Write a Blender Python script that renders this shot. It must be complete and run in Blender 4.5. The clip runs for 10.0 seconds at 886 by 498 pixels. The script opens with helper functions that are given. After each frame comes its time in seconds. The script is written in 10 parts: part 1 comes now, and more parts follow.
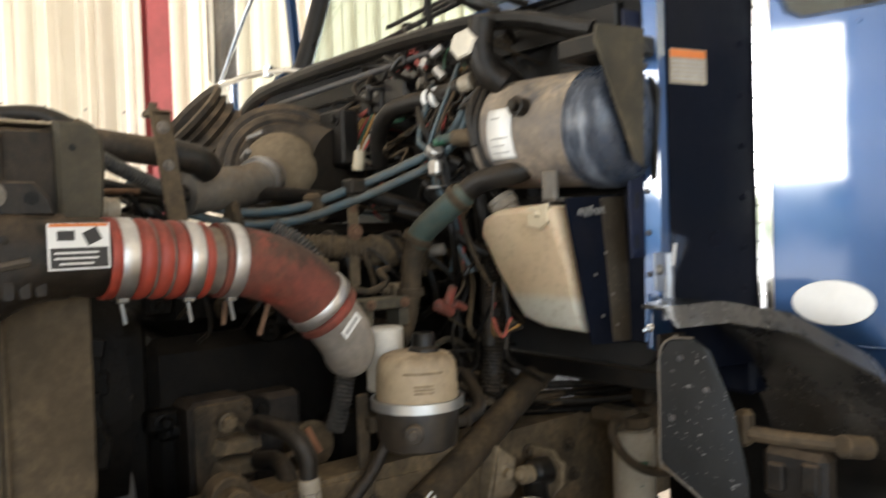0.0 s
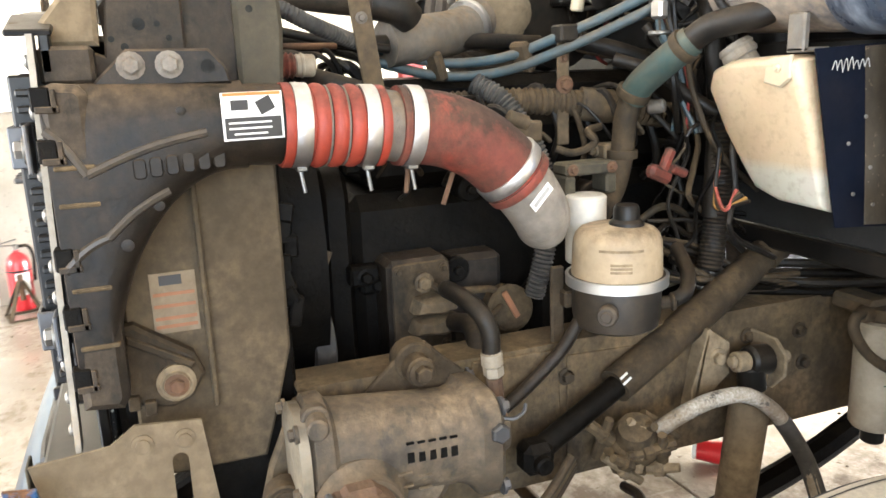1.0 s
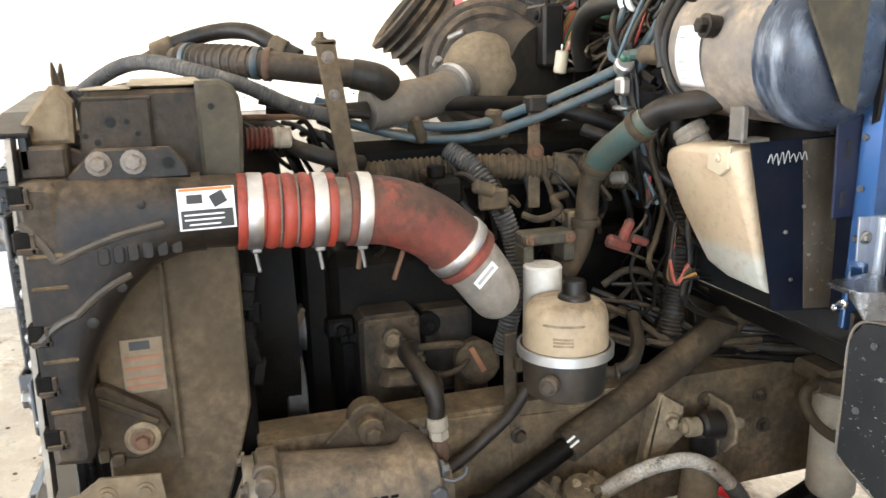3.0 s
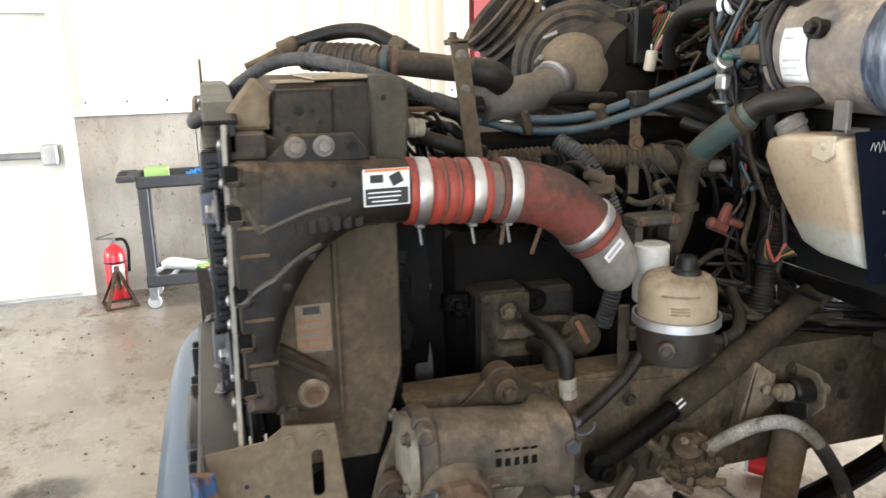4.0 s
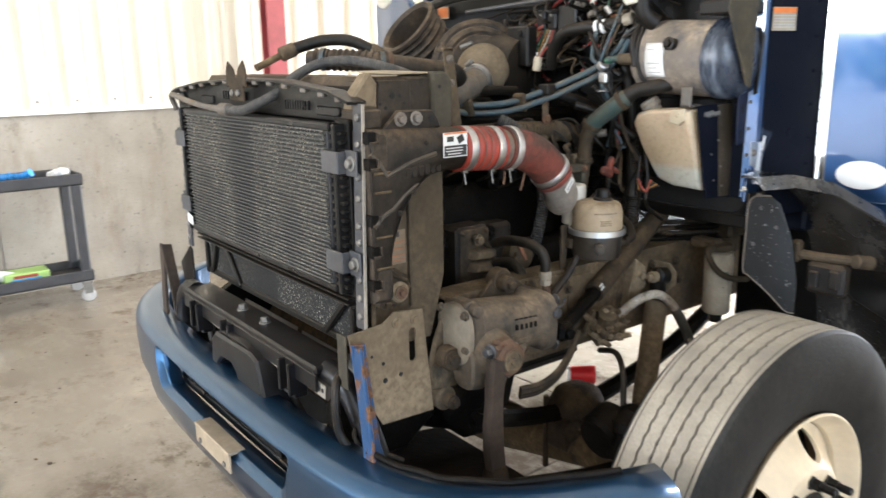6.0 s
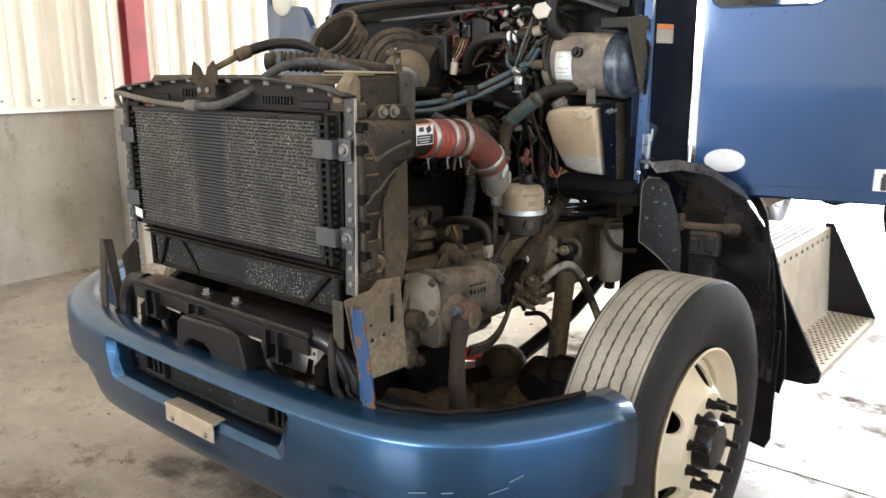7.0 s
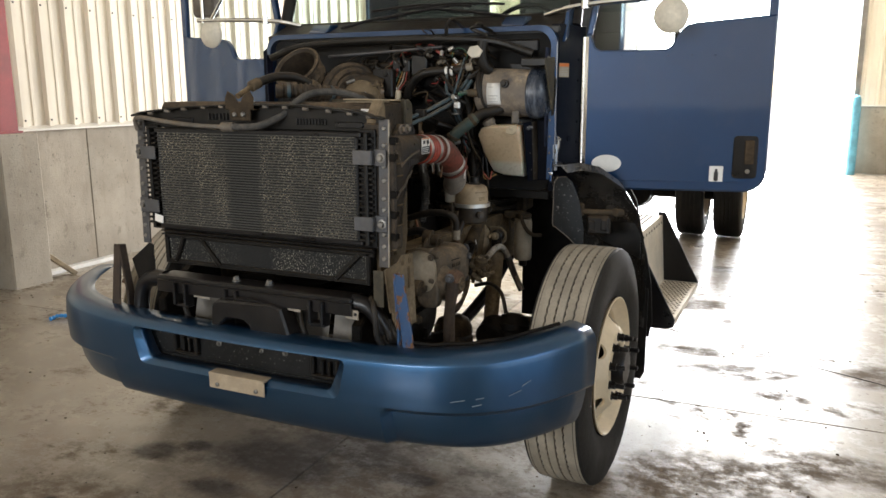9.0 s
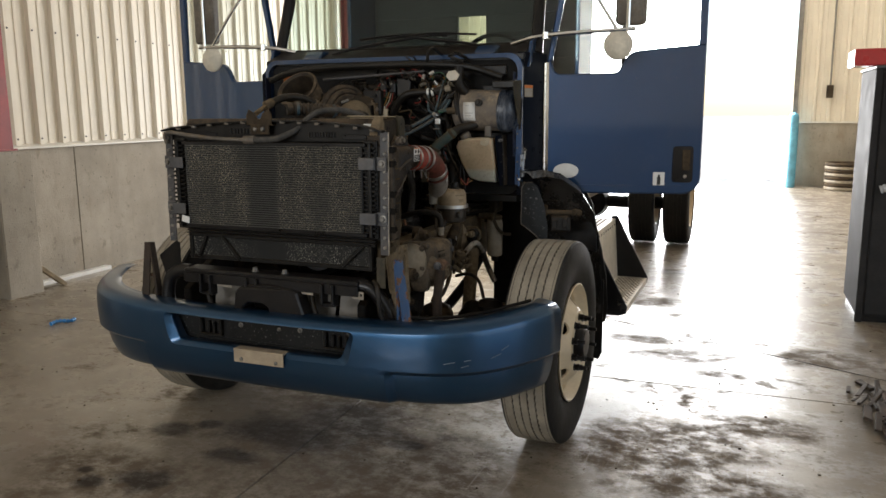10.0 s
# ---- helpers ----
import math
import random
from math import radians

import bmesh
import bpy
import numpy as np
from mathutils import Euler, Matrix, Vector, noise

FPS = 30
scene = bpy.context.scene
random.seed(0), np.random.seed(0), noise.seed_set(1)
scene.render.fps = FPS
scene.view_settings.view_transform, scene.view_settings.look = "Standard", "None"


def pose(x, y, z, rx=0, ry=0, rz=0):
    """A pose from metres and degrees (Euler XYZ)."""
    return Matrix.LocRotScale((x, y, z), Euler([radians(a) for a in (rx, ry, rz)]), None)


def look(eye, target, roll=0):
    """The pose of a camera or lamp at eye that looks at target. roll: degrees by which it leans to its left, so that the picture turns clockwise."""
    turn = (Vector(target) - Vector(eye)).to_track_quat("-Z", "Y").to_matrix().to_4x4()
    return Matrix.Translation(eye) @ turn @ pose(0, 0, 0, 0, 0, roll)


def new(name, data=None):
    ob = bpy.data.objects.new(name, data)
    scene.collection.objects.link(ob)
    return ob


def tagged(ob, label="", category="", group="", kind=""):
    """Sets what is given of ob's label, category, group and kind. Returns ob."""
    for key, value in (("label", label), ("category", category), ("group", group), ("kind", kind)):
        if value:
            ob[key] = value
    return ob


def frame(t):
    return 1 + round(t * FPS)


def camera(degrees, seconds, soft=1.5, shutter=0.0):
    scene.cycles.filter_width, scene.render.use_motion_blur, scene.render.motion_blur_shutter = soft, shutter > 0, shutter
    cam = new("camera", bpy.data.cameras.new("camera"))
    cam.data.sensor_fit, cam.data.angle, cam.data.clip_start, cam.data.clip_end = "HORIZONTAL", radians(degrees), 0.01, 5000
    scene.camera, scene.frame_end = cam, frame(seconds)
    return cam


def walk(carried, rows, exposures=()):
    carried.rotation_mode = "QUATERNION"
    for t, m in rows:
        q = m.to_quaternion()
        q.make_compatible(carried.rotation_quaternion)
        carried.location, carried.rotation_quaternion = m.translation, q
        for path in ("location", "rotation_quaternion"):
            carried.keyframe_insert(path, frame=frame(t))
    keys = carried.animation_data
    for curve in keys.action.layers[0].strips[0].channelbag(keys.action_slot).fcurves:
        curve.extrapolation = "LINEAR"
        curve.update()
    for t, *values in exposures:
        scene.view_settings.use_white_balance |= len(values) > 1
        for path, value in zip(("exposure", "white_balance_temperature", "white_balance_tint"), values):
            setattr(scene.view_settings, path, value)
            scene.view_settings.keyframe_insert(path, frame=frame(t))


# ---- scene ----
cam = camera(59.1, 10.0, shutter=0.4)
PATH = [
    (0, (1.694, 0.004, 1.559), (0.155, 1.28, 1.503), -1.8),
    (0.5, (1.619, 0.045, 1.59), (-0.074, 1.061, 1.273), -2.0),
    (1, (1.643, 0.147, 1.605), (-0.175, 0.84, 1.142), -2.2),
    (1.5, (1.709, 0.299, 1.657), (-0.137, 0.885, 1.161), -2.0),
    (2, (1.741, 0.372, 1.711), (-0.112, 0.939, 1.218), -2.1),
    (2.2, (1.721, 0.347, 1.723), (-0.12, 0.961, 1.237), -1.7),
    (3.5, (1.784, 0.212, 1.747), (-0.089, 0.737, 1.279), -1.4),
    (4, (1.833, 0.02, 1.746), (-0.031, 0.57, 1.273), -1.3),
    (4.5, (1.977, -0.15, 1.75), (0.145, 0.498, 1.277), -1.3),
    (5, (2.084, -0.343, 1.762), (0.301, 0.426, 1.286), -1.3),
    (5.5, (2.107, -0.616, 1.742), (0.399, 0.308, 1.264), -1.2),
    (6, (2.124, -0.889, 1.75), (0.571, 0.281, 1.279), -1.0),
    (6.2, (2.148, -0.998, 1.743), (0.663, 0.259, 1.279), -1.0),
    (7.3, (2.044, -1.506, 1.731), (0.885, 0.062, 1.286), -0.1),
    (7.5, (1.995, -1.576, 1.748), (0.914, 0.048, 1.309), -0.2),
    (8, (1.955, -1.809, 1.754), (1.03, -0.087, 1.335), -0.2),
    (8.5, (1.996, -2.106, 1.77), (1.121, -0.354, 1.362), -0.3),
    (9, (1.953, -2.402, 1.759), (1.121, -0.628, 1.359), -0.2),
    (9.5, (1.964, -2.702, 1.757), (1.208, -0.891, 1.372), -0.2),
    (10, (2.075, -2.994, 1.753), (1.336, -1.17, 1.4), -0.4),
]
walk(cam, [(t, look(eye, target, roll)) for t, eye, target, roll in PATH],
     [(0.0, 2.4, 6350, 10), (0.5, 3.6, 6650, 10), (1.0, 3.7, 6100, 10), (2.2, 3.50, 5950, 10), (3.5, 3.28, 5850, 10), (4.5, 2.74, 5650, 10), (5.5, 2.94, 5550, 10), (6.2, 2.70, 5850, 10), (7.3, 2.35, 5950, 10), (8.5, 1.60, 6250, 10), (9.5, 1.36, 6250, 10), (10.0, 0.86, 6350, 10)])

# ---- world, sun, large lights ----
world = bpy.data.worlds.new("sky")
scene.world = world
world.use_nodes = True
wn = world.node_tree.nodes
sky = wn.new("ShaderNodeTexSky")
sky.sky_type, sky.sun_disc = "NISHITA", False
sky.sun_elevation, sky.sun_rotation = radians(51), radians(29)
wn["Background"].inputs["Strength"].default_value = 0.15
world.node_tree.links.new(sky.outputs[0], wn["Background"].inputs["Color"])

HALL = pose(0, 0, 0, 0, 0, 1.5)


def lamp(name, kind, m, energy, color, size=(1, 1), angle=0.5):
    data = bpy.data.lights.new(name, kind)
    data.energy, data.color = energy, color
    if kind == "AREA":
        data.shape, data.size, data.size_y = "RECTANGLE", size[0], size[1]
    if kind == "SUN":
        data.angle = radians(angle)
    ob = new(name, data)
    ob.matrix_world = m
    return ob


lamp("sun", "SUN", look((0, 0, 30), (-5, -9, 17)), 4.5, (1.0, 0.95, 0.88))
# daylight through the open front and rear overhead doors
lamp("front_daylight", "AREA", HALL @ look((-1.05, -9.75, 3.2), (-1.05, 0, 1.9)), 150, (1.0, 0.97, 0.93), (3.7, 2.25))
lamp("rear_daylight", "AREA", HALL @ look((-0.1, 16.0, 2.2), (-0.1, 0, 1.6)), 1220, (1.0, 0.98, 0.96), (6.4, 4.2))
# Added fill from the side; its doorway in the east wall is unseen.
lamp("side_fill", "AREA", HALL @ look((7.45, -3.2, 3.2), (0.6, -0.6, 0.9)), 27, (1.0, 0.98, 0.96), (7.4, 2.1))

# ---- materials ----
DUST = (0.178, 0.118, 0.060)


def nodes_of(name):
    m = bpy.data.materials.new(name)
    m.use_nodes = True
    return m, m.node_tree.nodes, m.node_tree.links, m.node_tree.nodes["Principled BSDF"]


def noise_node(n, l, scale, detail=4.0, rough=0.6, stretch=(1, 1, 1)):
    pos = n.new("ShaderNodeNewGeometry")
    mp = n.new("ShaderNodeMapping")
    mp.inputs["Scale"].default_value = stretch
    tex = n.new("ShaderNodeTexNoise")
    tex.inputs["Scale"].default_value, tex.inputs["Detail"].default_value, tex.inputs["Roughness"].default_value = scale, detail, rough
    l.new(pos.outputs["Position"], mp.inputs["Vector"])
    l.new(mp.outputs[0], tex.inputs["Vector"])
    return tex.outputs["Fac"]


def ramp(n, l, src, a, b, va=0.0, vb=1.0):
    r = n.new("ShaderNodeMapRange")
    r.inputs["From Min"].default_value, r.inputs["From Max"].default_value = a, b
    r.inputs["To Min"].default_value, r.inputs["To Max"].default_value = va, vb
    l.new(src, r.inputs["Value"])
    return r.outputs[0]


def math_node(n, l, op, a, b):
    k = n.new("ShaderNodeMath")
    k.operation, k.use_clamp = op, False
    for i, v in enumerate((a, b)):
        if isinstance(v, (int, float)):
            k.inputs[i].default_value = v
        else:
            l.new(v, k.inputs[i])
    return k.outputs[0]


def mixed(n, l, fac, a, b):
    k = n.new("ShaderNodeMix")
    k.data_type = "RGBA"
    for sock, v in ((k.inputs["Factor"], fac), (k.inputs["A"], a), (k.inputs["B"], b)):
        if isinstance(v, tuple):
            sock.default_value = (*v, 1)
        elif isinstance(v, (int, float)):
            sock.default_value = v
        else:
            l.new(v, sock)
    return k.outputs["Result"]


def surface(name, base, rough=0.5, metal=0.0, dust=0.0, dust_color=DUST, var=0.25, grain=60.0, blotch=6.0, bump=0.15, coat=0.0, specular=0.5, up=0.5, rand=0.0, even=0.10, rub=1.0):
    """Painted, cast or moulded surface with grain, blotches and patches of settled dust."""
    m, n, l, p = nodes_of(name)
    fine, large = noise_node(n, l, grain), noise_node(n, l, blotch)
    shade = mixed(n, l, ramp(n, l, large, 0.35, 0.65), tuple(c * (1 - var) for c in base), tuple(min(1, c * (1 + var)) for c in base))
    shade = mixed(n, l, ramp(n, l, fine, 0.3, 0.7, 0.0, 0.5), shade, tuple(c * (1 - var) for c in base))
    if rand:
        info = n.new("ShaderNodeObjectInfo")
        shade = mixed(n, l, ramp(n, l, info.outputs["Random"], 0, 1, 0, rand), shade, tuple(c * 0.55 for c in base))
    rough_out = ramp(n, l, large, 0.3, 0.7, max(0.02, rough - 0.08), min(1, rough + 0.08))
    height = fine
    if dust:
        geo = n.new("ShaderNodeNewGeometry")
        sep = n.new("ShaderNodeSeparateXYZ")
        l.new(geo.outputs["Normal"], sep.inputs[0])
        top = ramp(n, l, sep.outputs["Z"], 0.1, 0.95, 0.0, up)
        patch = noise_node(n, l, 17.0, 10.0, 0.76)
        speck = ramp(n, l, noise_node(n, l, 85.0, 5.0, 0.7), 0.40, 0.62)
        film = ramp(n, l, noise_node(n, l, 4.2, 5.0, 0.6, (1, 1, 0.6)), 0.30, 0.68, 0.35, 1.15)
        spots = math_node(n, l, "MULTIPLY", ramp(n, l, patch, 0.33, 0.68), film)
        rubbed = ramp(n, l, noise_node(n, l, 15.0, 9.0, 0.70, (1.0, 1.0, 0.55)), 0.53, 0.64, 1.0, 1.0 - 0.9 * rub)
        body = math_node(n, l, "MULTIPLY", math_node(n, l, "MULTIPLY", spots, rubbed), ramp(n, l, speck, 0, 1, 0.72, 1.0))
        cover = math_node(n, l, "ADD", math_node(n, l, "MULTIPLY", body, 0.90), math_node(n, l, "MULTIPLY", ramp(n, l, rubbed, 0.1, 1.0, 0.35, 1.0), even * 1.1))
        lying = math_node(n, l, "MULTIPLY", top, math_node(n, l, "MULTIPLY", ramp(n, l, patch, 0.35, 0.6, 0.5, 1.3), ramp(n, l, rubbed, 0.1, 1.0, 0.4, 1.0)))
        fac = ramp(n, l, math_node(n, l, "MULTIPLY", math_node(n, l, "ADD", cover, lying), dust), 0.0, 1.0)
        tone = mixed(n, l, ramp(n, l, large, 0.38, 0.62), tuple(c * 0.62 for c in dust_color), tuple(c * 1.15 for c in dust_color))
        tone = mixed(n, l, ramp(n, l, fine, 0.35, 0.65, 0.0, 0.7), tone, tuple(c * 0.45 for c in dust_color))
        shade = mixed(n, l, fac, shade, tone)
        k = n.new("ShaderNodeMix")
        k.data_type = "FLOAT"
        l.new(fac, k.inputs["Factor"])
        l.new(rough_out, k.inputs["A"])
        k.inputs["B"].default_value = 0.95
        rough_out = k.outputs["Result"]
        height = math_node(n, l, "ADD", fine, math_node(n, l, "MULTIPLY", patch, 1.5))
        if metal:
            l.new(ramp(n, l, fac, 0.1, 0.8, metal, 0.0), p.inputs["Metallic"])
    elif metal:
        p.inputs["Metallic"].default_value = metal
    l.new(shade, p.inputs["Base Color"])
    l.new(rough_out, p.inputs["Roughness"])
    p.inputs["Specular IOR Level"].default_value = specular
    p.inputs["Coat Weight"].default_value, p.inputs["Coat Roughness"].default_value = coat, 0.06
    if bump:
        b = n.new("ShaderNodeBump")
        b.inputs["Strength"].default_value, b.inputs["Distance"].default_value = bump, 0.004
        l.new(height, b.inputs["Height"])
        l.new(b.outputs[0], p.inputs["Normal"])
    return m


STAINS = ((-1.50, -0.75, 0.15, 0.19), (-0.90, 0.27, 0.16, 0.10), (-0.72, 0.40, 0.10, 0.07), (-0.63, -0.27, 0.16, 0.10), (-0.95, -0.30, 0.05, 0.04), (-0.56, -0.28, 0.12, 0.15), (-0.83, -0.39, 0.08, 0.07), (0.43, 0.54, 0.14, 0.07), (-0.35, 0.10, 0.20, 0.10), (0.05, 0.75, 0.55, 0.30), (-0.25, 0.45, 0.50, 0.25), (1.35, 5.6, 0.35, 0.16))
# Real dirt; broad ellipses under and before the truck also paint its shadow.
DIRT_SHADE_PATCHES = ((0.15, 0.30, 1.25, 0.62), (-0.2, 1.3, 1.1, 0.9), (0.2, 2.6, 0.9, 1.2), (1.72, 1.05, 0.55, 0.42), (1.95, 0.62, 0.60, 0.32), (1.45, 0.85, 0.40, 0.25), (1.70, 2.65, 0.40, 0.18), (1.30, 2.95, 0.30, 0.14), (2.2, 1.45, 0.40, 0.20), (1.9, 2.3, 0.22, 0.12), (2.6, 2.9, 0.5, 0.3), (1.1, 4.2, 0.5, 0.25), (-0.9, -0.9, 0.7, 0.5), (-0.75, -0.28, 0.75, 0.32), (-0.15, -0.25, 0.75, 0.40), (0.55, 0.05, 0.8, 0.4))


def patches(n, l, spots, wobble):
    """1 inside ragged ellipses on the floor, 0 outside."""
    out = None
    geo = n.new("ShaderNodeNewGeometry")
    for x, y, rx, ry in spots:
        mp = n.new("ShaderNodeMapping")
        mp.vector_type = "POINT"
        mp.inputs["Location"].default_value, mp.inputs["Scale"].default_value = (-x / rx, -y / ry, 0), (1 / rx, 1 / ry, 0)
        ln = n.new("ShaderNodeVectorMath")
        ln.operation = "LENGTH"
        l.new(geo.outputs["Position"], mp.inputs["Vector"])
        l.new(mp.outputs[0], ln.inputs[0])
        d = math_node(n, l, "ADD", ln.outputs["Value"], math_node(n, l, "MULTIPLY", wobble, 1.8))
        f = ramp(n, l, d, 1.45, 1.95, 1.0, 0.0)
        out = f if out is None else math_node(n, l, "MAXIMUM", out, f)
    return out


def floor_material():
    m, n, l, p = nodes_of("worn sealed concrete")
    big, mid, fine = noise_node(n, l, 0.55, 6, 0.65), noise_node(n, l, 3.2, 8, 0.7), noise_node(n, l, 45, 4, 0.7)
    scuff = noise_node(n, l, 1.9, 10, 0.76, (1.0, 1.3, 1))
    smear = noise_node(n, l, 6.5, 8, 0.78, (1.0, 1.2, 1))
    scratch = noise_node(n, l, 30, 3, 0.6, (1.0, 0.06, 1))
    col = mixed(n, l, ramp(n, l, big, 0.35, 0.65), (0.175, 0.142, 0.103), (0.29, 0.248, 0.19))
    col = mixed(n, l, ramp(n, l, mid, 0.50, 0.74, 0, 0.6), col, (0.120, 0.090, 0.060))
    col = mixed(n, l, ramp(n, l, fine, 0.55, 0.75, 0, 0.5), col, (0.14, 0.115, 0.09))
    dirt = ramp(n, l, math_node(n, l, "ADD", scuff, math_node(n, l, "MULTIPLY", smear, 0.55)), 0.82, 0.94)
    crumbs = ramp(n, l, noise_node(n, l, 26, 3, 0.6), 0.66, 0.70)
    # the patches mix floor dirt with the truck's painted shadow
    ragged = math_node(n, l, "MULTIPLY", patches(n, l, DIRT_SHADE_PATCHES, mid), ramp(n, l, smear, 0.40, 0.56, 0.15, 1.0))
    dirt = math_node(n, l, "MAXIMUM", math_node(n, l, "MAXIMUM", dirt, ragged), crumbs)
    col = mixed(n, l, math_node(n, l, "MULTIPLY", dirt, 0.75), col, (0.098, 0.070, 0.046))
    col = mixed(n, l, ramp(n, l, scratch, 0.62, 0.72, 0, 0.35), col, (0.30, 0.275, 0.24))
    dark = patches(n, l, STAINS, mid)
    col = mixed(n, l, math_node(n, l, "MULTIPLY", dark, 0.88), col, (0.036, 0.027, 0.020))
    l.new(col, p.inputs["Base Color"])
    l.new(ramp(n, l, dirt, 0, 1, 0.5, 0.0), p.inputs["Coat Weight"])
    l.new(ramp(n, l, scuff, 0.42, 0.60, 0.10, 0.45), p.inputs["Coat Roughness"])
    l.new(ramp(n, l, dirt, 0, 1, 0.5, 0.15), p.inputs["Specular IOR Level"])
    gloss = ramp(n, l, dirt, 0.0, 1.0, 0.32, 0.95)
    l.new(math_node(n, l, "MULTIPLY", gloss, ramp(n, l, mid, 0.3, 0.7, 0.75, 1.2)), p.inputs["Roughness"])
    b = n.new("ShaderNodeBump")
    b.inputs["Strength"].default_value, b.inputs["Distance"].default_value = 0.25, 0.003
    l.new(math_node(n, l, "ADD", math_node(n, l, "MULTIPLY", mid, 2.0), fine), b.inputs["Height"])
    l.new(b.outputs[0], p.inputs["Normal"])
    return m


def concrete_material():
    m, n, l, p = nodes_of("board-formed concrete")
    big, streak, fine = noise_node(n, l, 1.1, 6, 0.65), noise_node(n, l, 5.0, 5, 0.6, (1, 1, 0.18)), noise_node(n, l, 55, 4, 0.7)
    col = mixed(n, l, ramp(n, l, big, 0.3, 0.7), (0.225, 0.195, 0.152), (0.39, 0.345, 0.28))
    stain = ramp(n, l, noise_node(n, l, 2.6, 7, 0.72, (1, 1, 0.32)), 0.54, 0.70, 0, 0.65)
    col = mixed(n, l, stain, col, (0.20, 0.145, 0.095))
    col = mixed(n, l, ramp(n, l, streak, 0.5, 0.75, 0, 0.55), col, (0.22, 0.195, 0.16))
    col = mixed(n, l, ramp(n, l, fine, 0.58, 0.72, 0, 0.6), col, (0.16, 0.145, 0.12))
    pits = ramp(n, l, noise_node(n, l, 30, 3, 0.6), 0.66, 0.70)
    scrape = ramp(n, l, noise_node(n, l, 7, 8, 0.75, (1, 1, 0.6)), 0.58, 0.66, 0, 0.7)
    col = mixed(n, l, scrape, col, (0.17, 0.145, 0.11))
    col = mixed(n, l, math_node(n, l, "MULTIPLY", pits, 0.7), col, (0.09, 0.078, 0.062))
    l.new(col, p.inputs["Base Color"])
    p.inputs["Roughness"].default_value = 0.9
    b = n.new("ShaderNodeBump")
    b.inputs["Strength"].default_value, b.inputs["Distance"].default_value = 0.5, 0.006
    l.new(math_node(n, l, "ADD", streak, fine), b.inputs["Height"])
    l.new(b.outputs[0], p.inputs["Normal"])
    return m


def fin_material(name="debris-flecked cooling fins", pale=(0.52, 0.44, 0.31), low=0.572, dark=(0.004, 0.004, 0.0035)):
    """Bent cooling fins with embedded light debris."""
    m, n, l, p = nodes_of(name)
    speck, zone = noise_node(n, l, 210, 2, 0.5, (1, 1, 0.8)), noise_node(n, l, 7, 3, 0.6, (1, 1, 0.35))
    geo = n.new("ShaderNodeNewGeometry")
    sep = n.new("ShaderNodeSeparateXYZ")
    l.new(geo.outputs["Position"], sep.inputs[0])
    # a strip with hardly any pale flecks
    off = math_node(n, l, "ABSOLUTE", math_node(n, l, "ADD", sep.outputs["X"], 0.030), 0.0)
    strip = ramp(n, l, off, 0.066, 0.092, 0.02, 1.0)
    fac = math_node(n, l, "MULTIPLY", ramp(n, l, speck, low, low + 0.05), math_node(n, l, "MULTIPLY", strip, ramp(n, l, zone, 0.38, 0.60, 0.2, 1.0)))
    l.new(mixed(n, l, fac, dark, pale), p.inputs["Base Color"])
    p.inputs["Roughness"].default_value, p.inputs["Metallic"].default_value = 0.7, 0.2
    b = n.new("ShaderNodeBump")
    b.inputs["Strength"].default_value, b.inputs["Distance"].default_value = 0.8, 0.003
    l.new(speck, b.inputs["Height"])
    l.new(b.outputs[0], p.inputs["Normal"])
    return m


def blue_paint(name, base, worn=0.0, coat=1.0, gloss=0.0, metal=0.6, ior=1.7):
    m, n, l, p = nodes_of(name)
    large, fine = noise_node(n, l, 2.2, 5, 0.6), noise_node(n, l, 90, 3, 0.6)
    col = mixed(n, l, ramp(n, l, large, 0.35, 0.65), tuple(c * 0.95 for c in base), tuple(c * 1.05 for c in base))
    grime = ramp(n, l, noise_node(n, l, 9, 6, 0.7), 0.55, 0.80, 0.0, 0.05 + worn)
    col = mixed(n, l, grime, col, (0.16, 0.15, 0.13))
    l.new(col, p.inputs["Base Color"])
    p.inputs["Metallic"].default_value = metal
    l.new(ramp(n, l, large, 0.3, 0.7, 0.34, 0.38), p.inputs["Roughness"])
    p.inputs["Coat Weight"].default_value, p.inputs["Coat IOR"].default_value = coat, ior
    l.new(ramp(n, l, noise_node(n, l, 5, 5, 0.6), 0.35, 0.7, 0.03 + gloss, 0.10 + gloss), p.inputs["Coat Roughness"])
    b = n.new("ShaderNodeBump")
    b.inputs["Strength"].default_value, b.inputs["Distance"].default_value = 0.03, 0.002
    l.new(fine, b.inputs["Height"])
    l.new(b.outputs[0], p.inputs["Normal"])
    return m


def flaking_paint(name, paint, rust):
    """Paint that has come off in patches and left pitted rust."""
    m, n, l, p = nodes_of(name)
    patch, fine = noise_node(n, l, 21, 7, 0.68, (1, 1, 0.6)), noise_node(n, l, 120, 4, 0.6)
    bare = ramp(n, l, patch, 0.50, 0.545)
    tone = mixed(n, l, ramp(n, l, fine, 0.35, 0.65), tuple(c * 0.45 for c in rust), rust)
    l.new(mixed(n, l, bare, paint, tone), p.inputs["Base Color"])
    l.new(ramp(n, l, bare, 0, 1, 0.32, 0.9), p.inputs["Roughness"])
    b = n.new("ShaderNodeBump")
    b.inputs["Strength"].default_value, b.inputs["Distance"].default_value = 0.4, 0.002
    l.new(math_node(n, l, "SUBTRACT", math_node(n, l, "MULTIPLY", fine, 0.4), bare), b.inputs["Height"])
    l.new(b.outputs[0], p.inputs["Normal"])
    return m


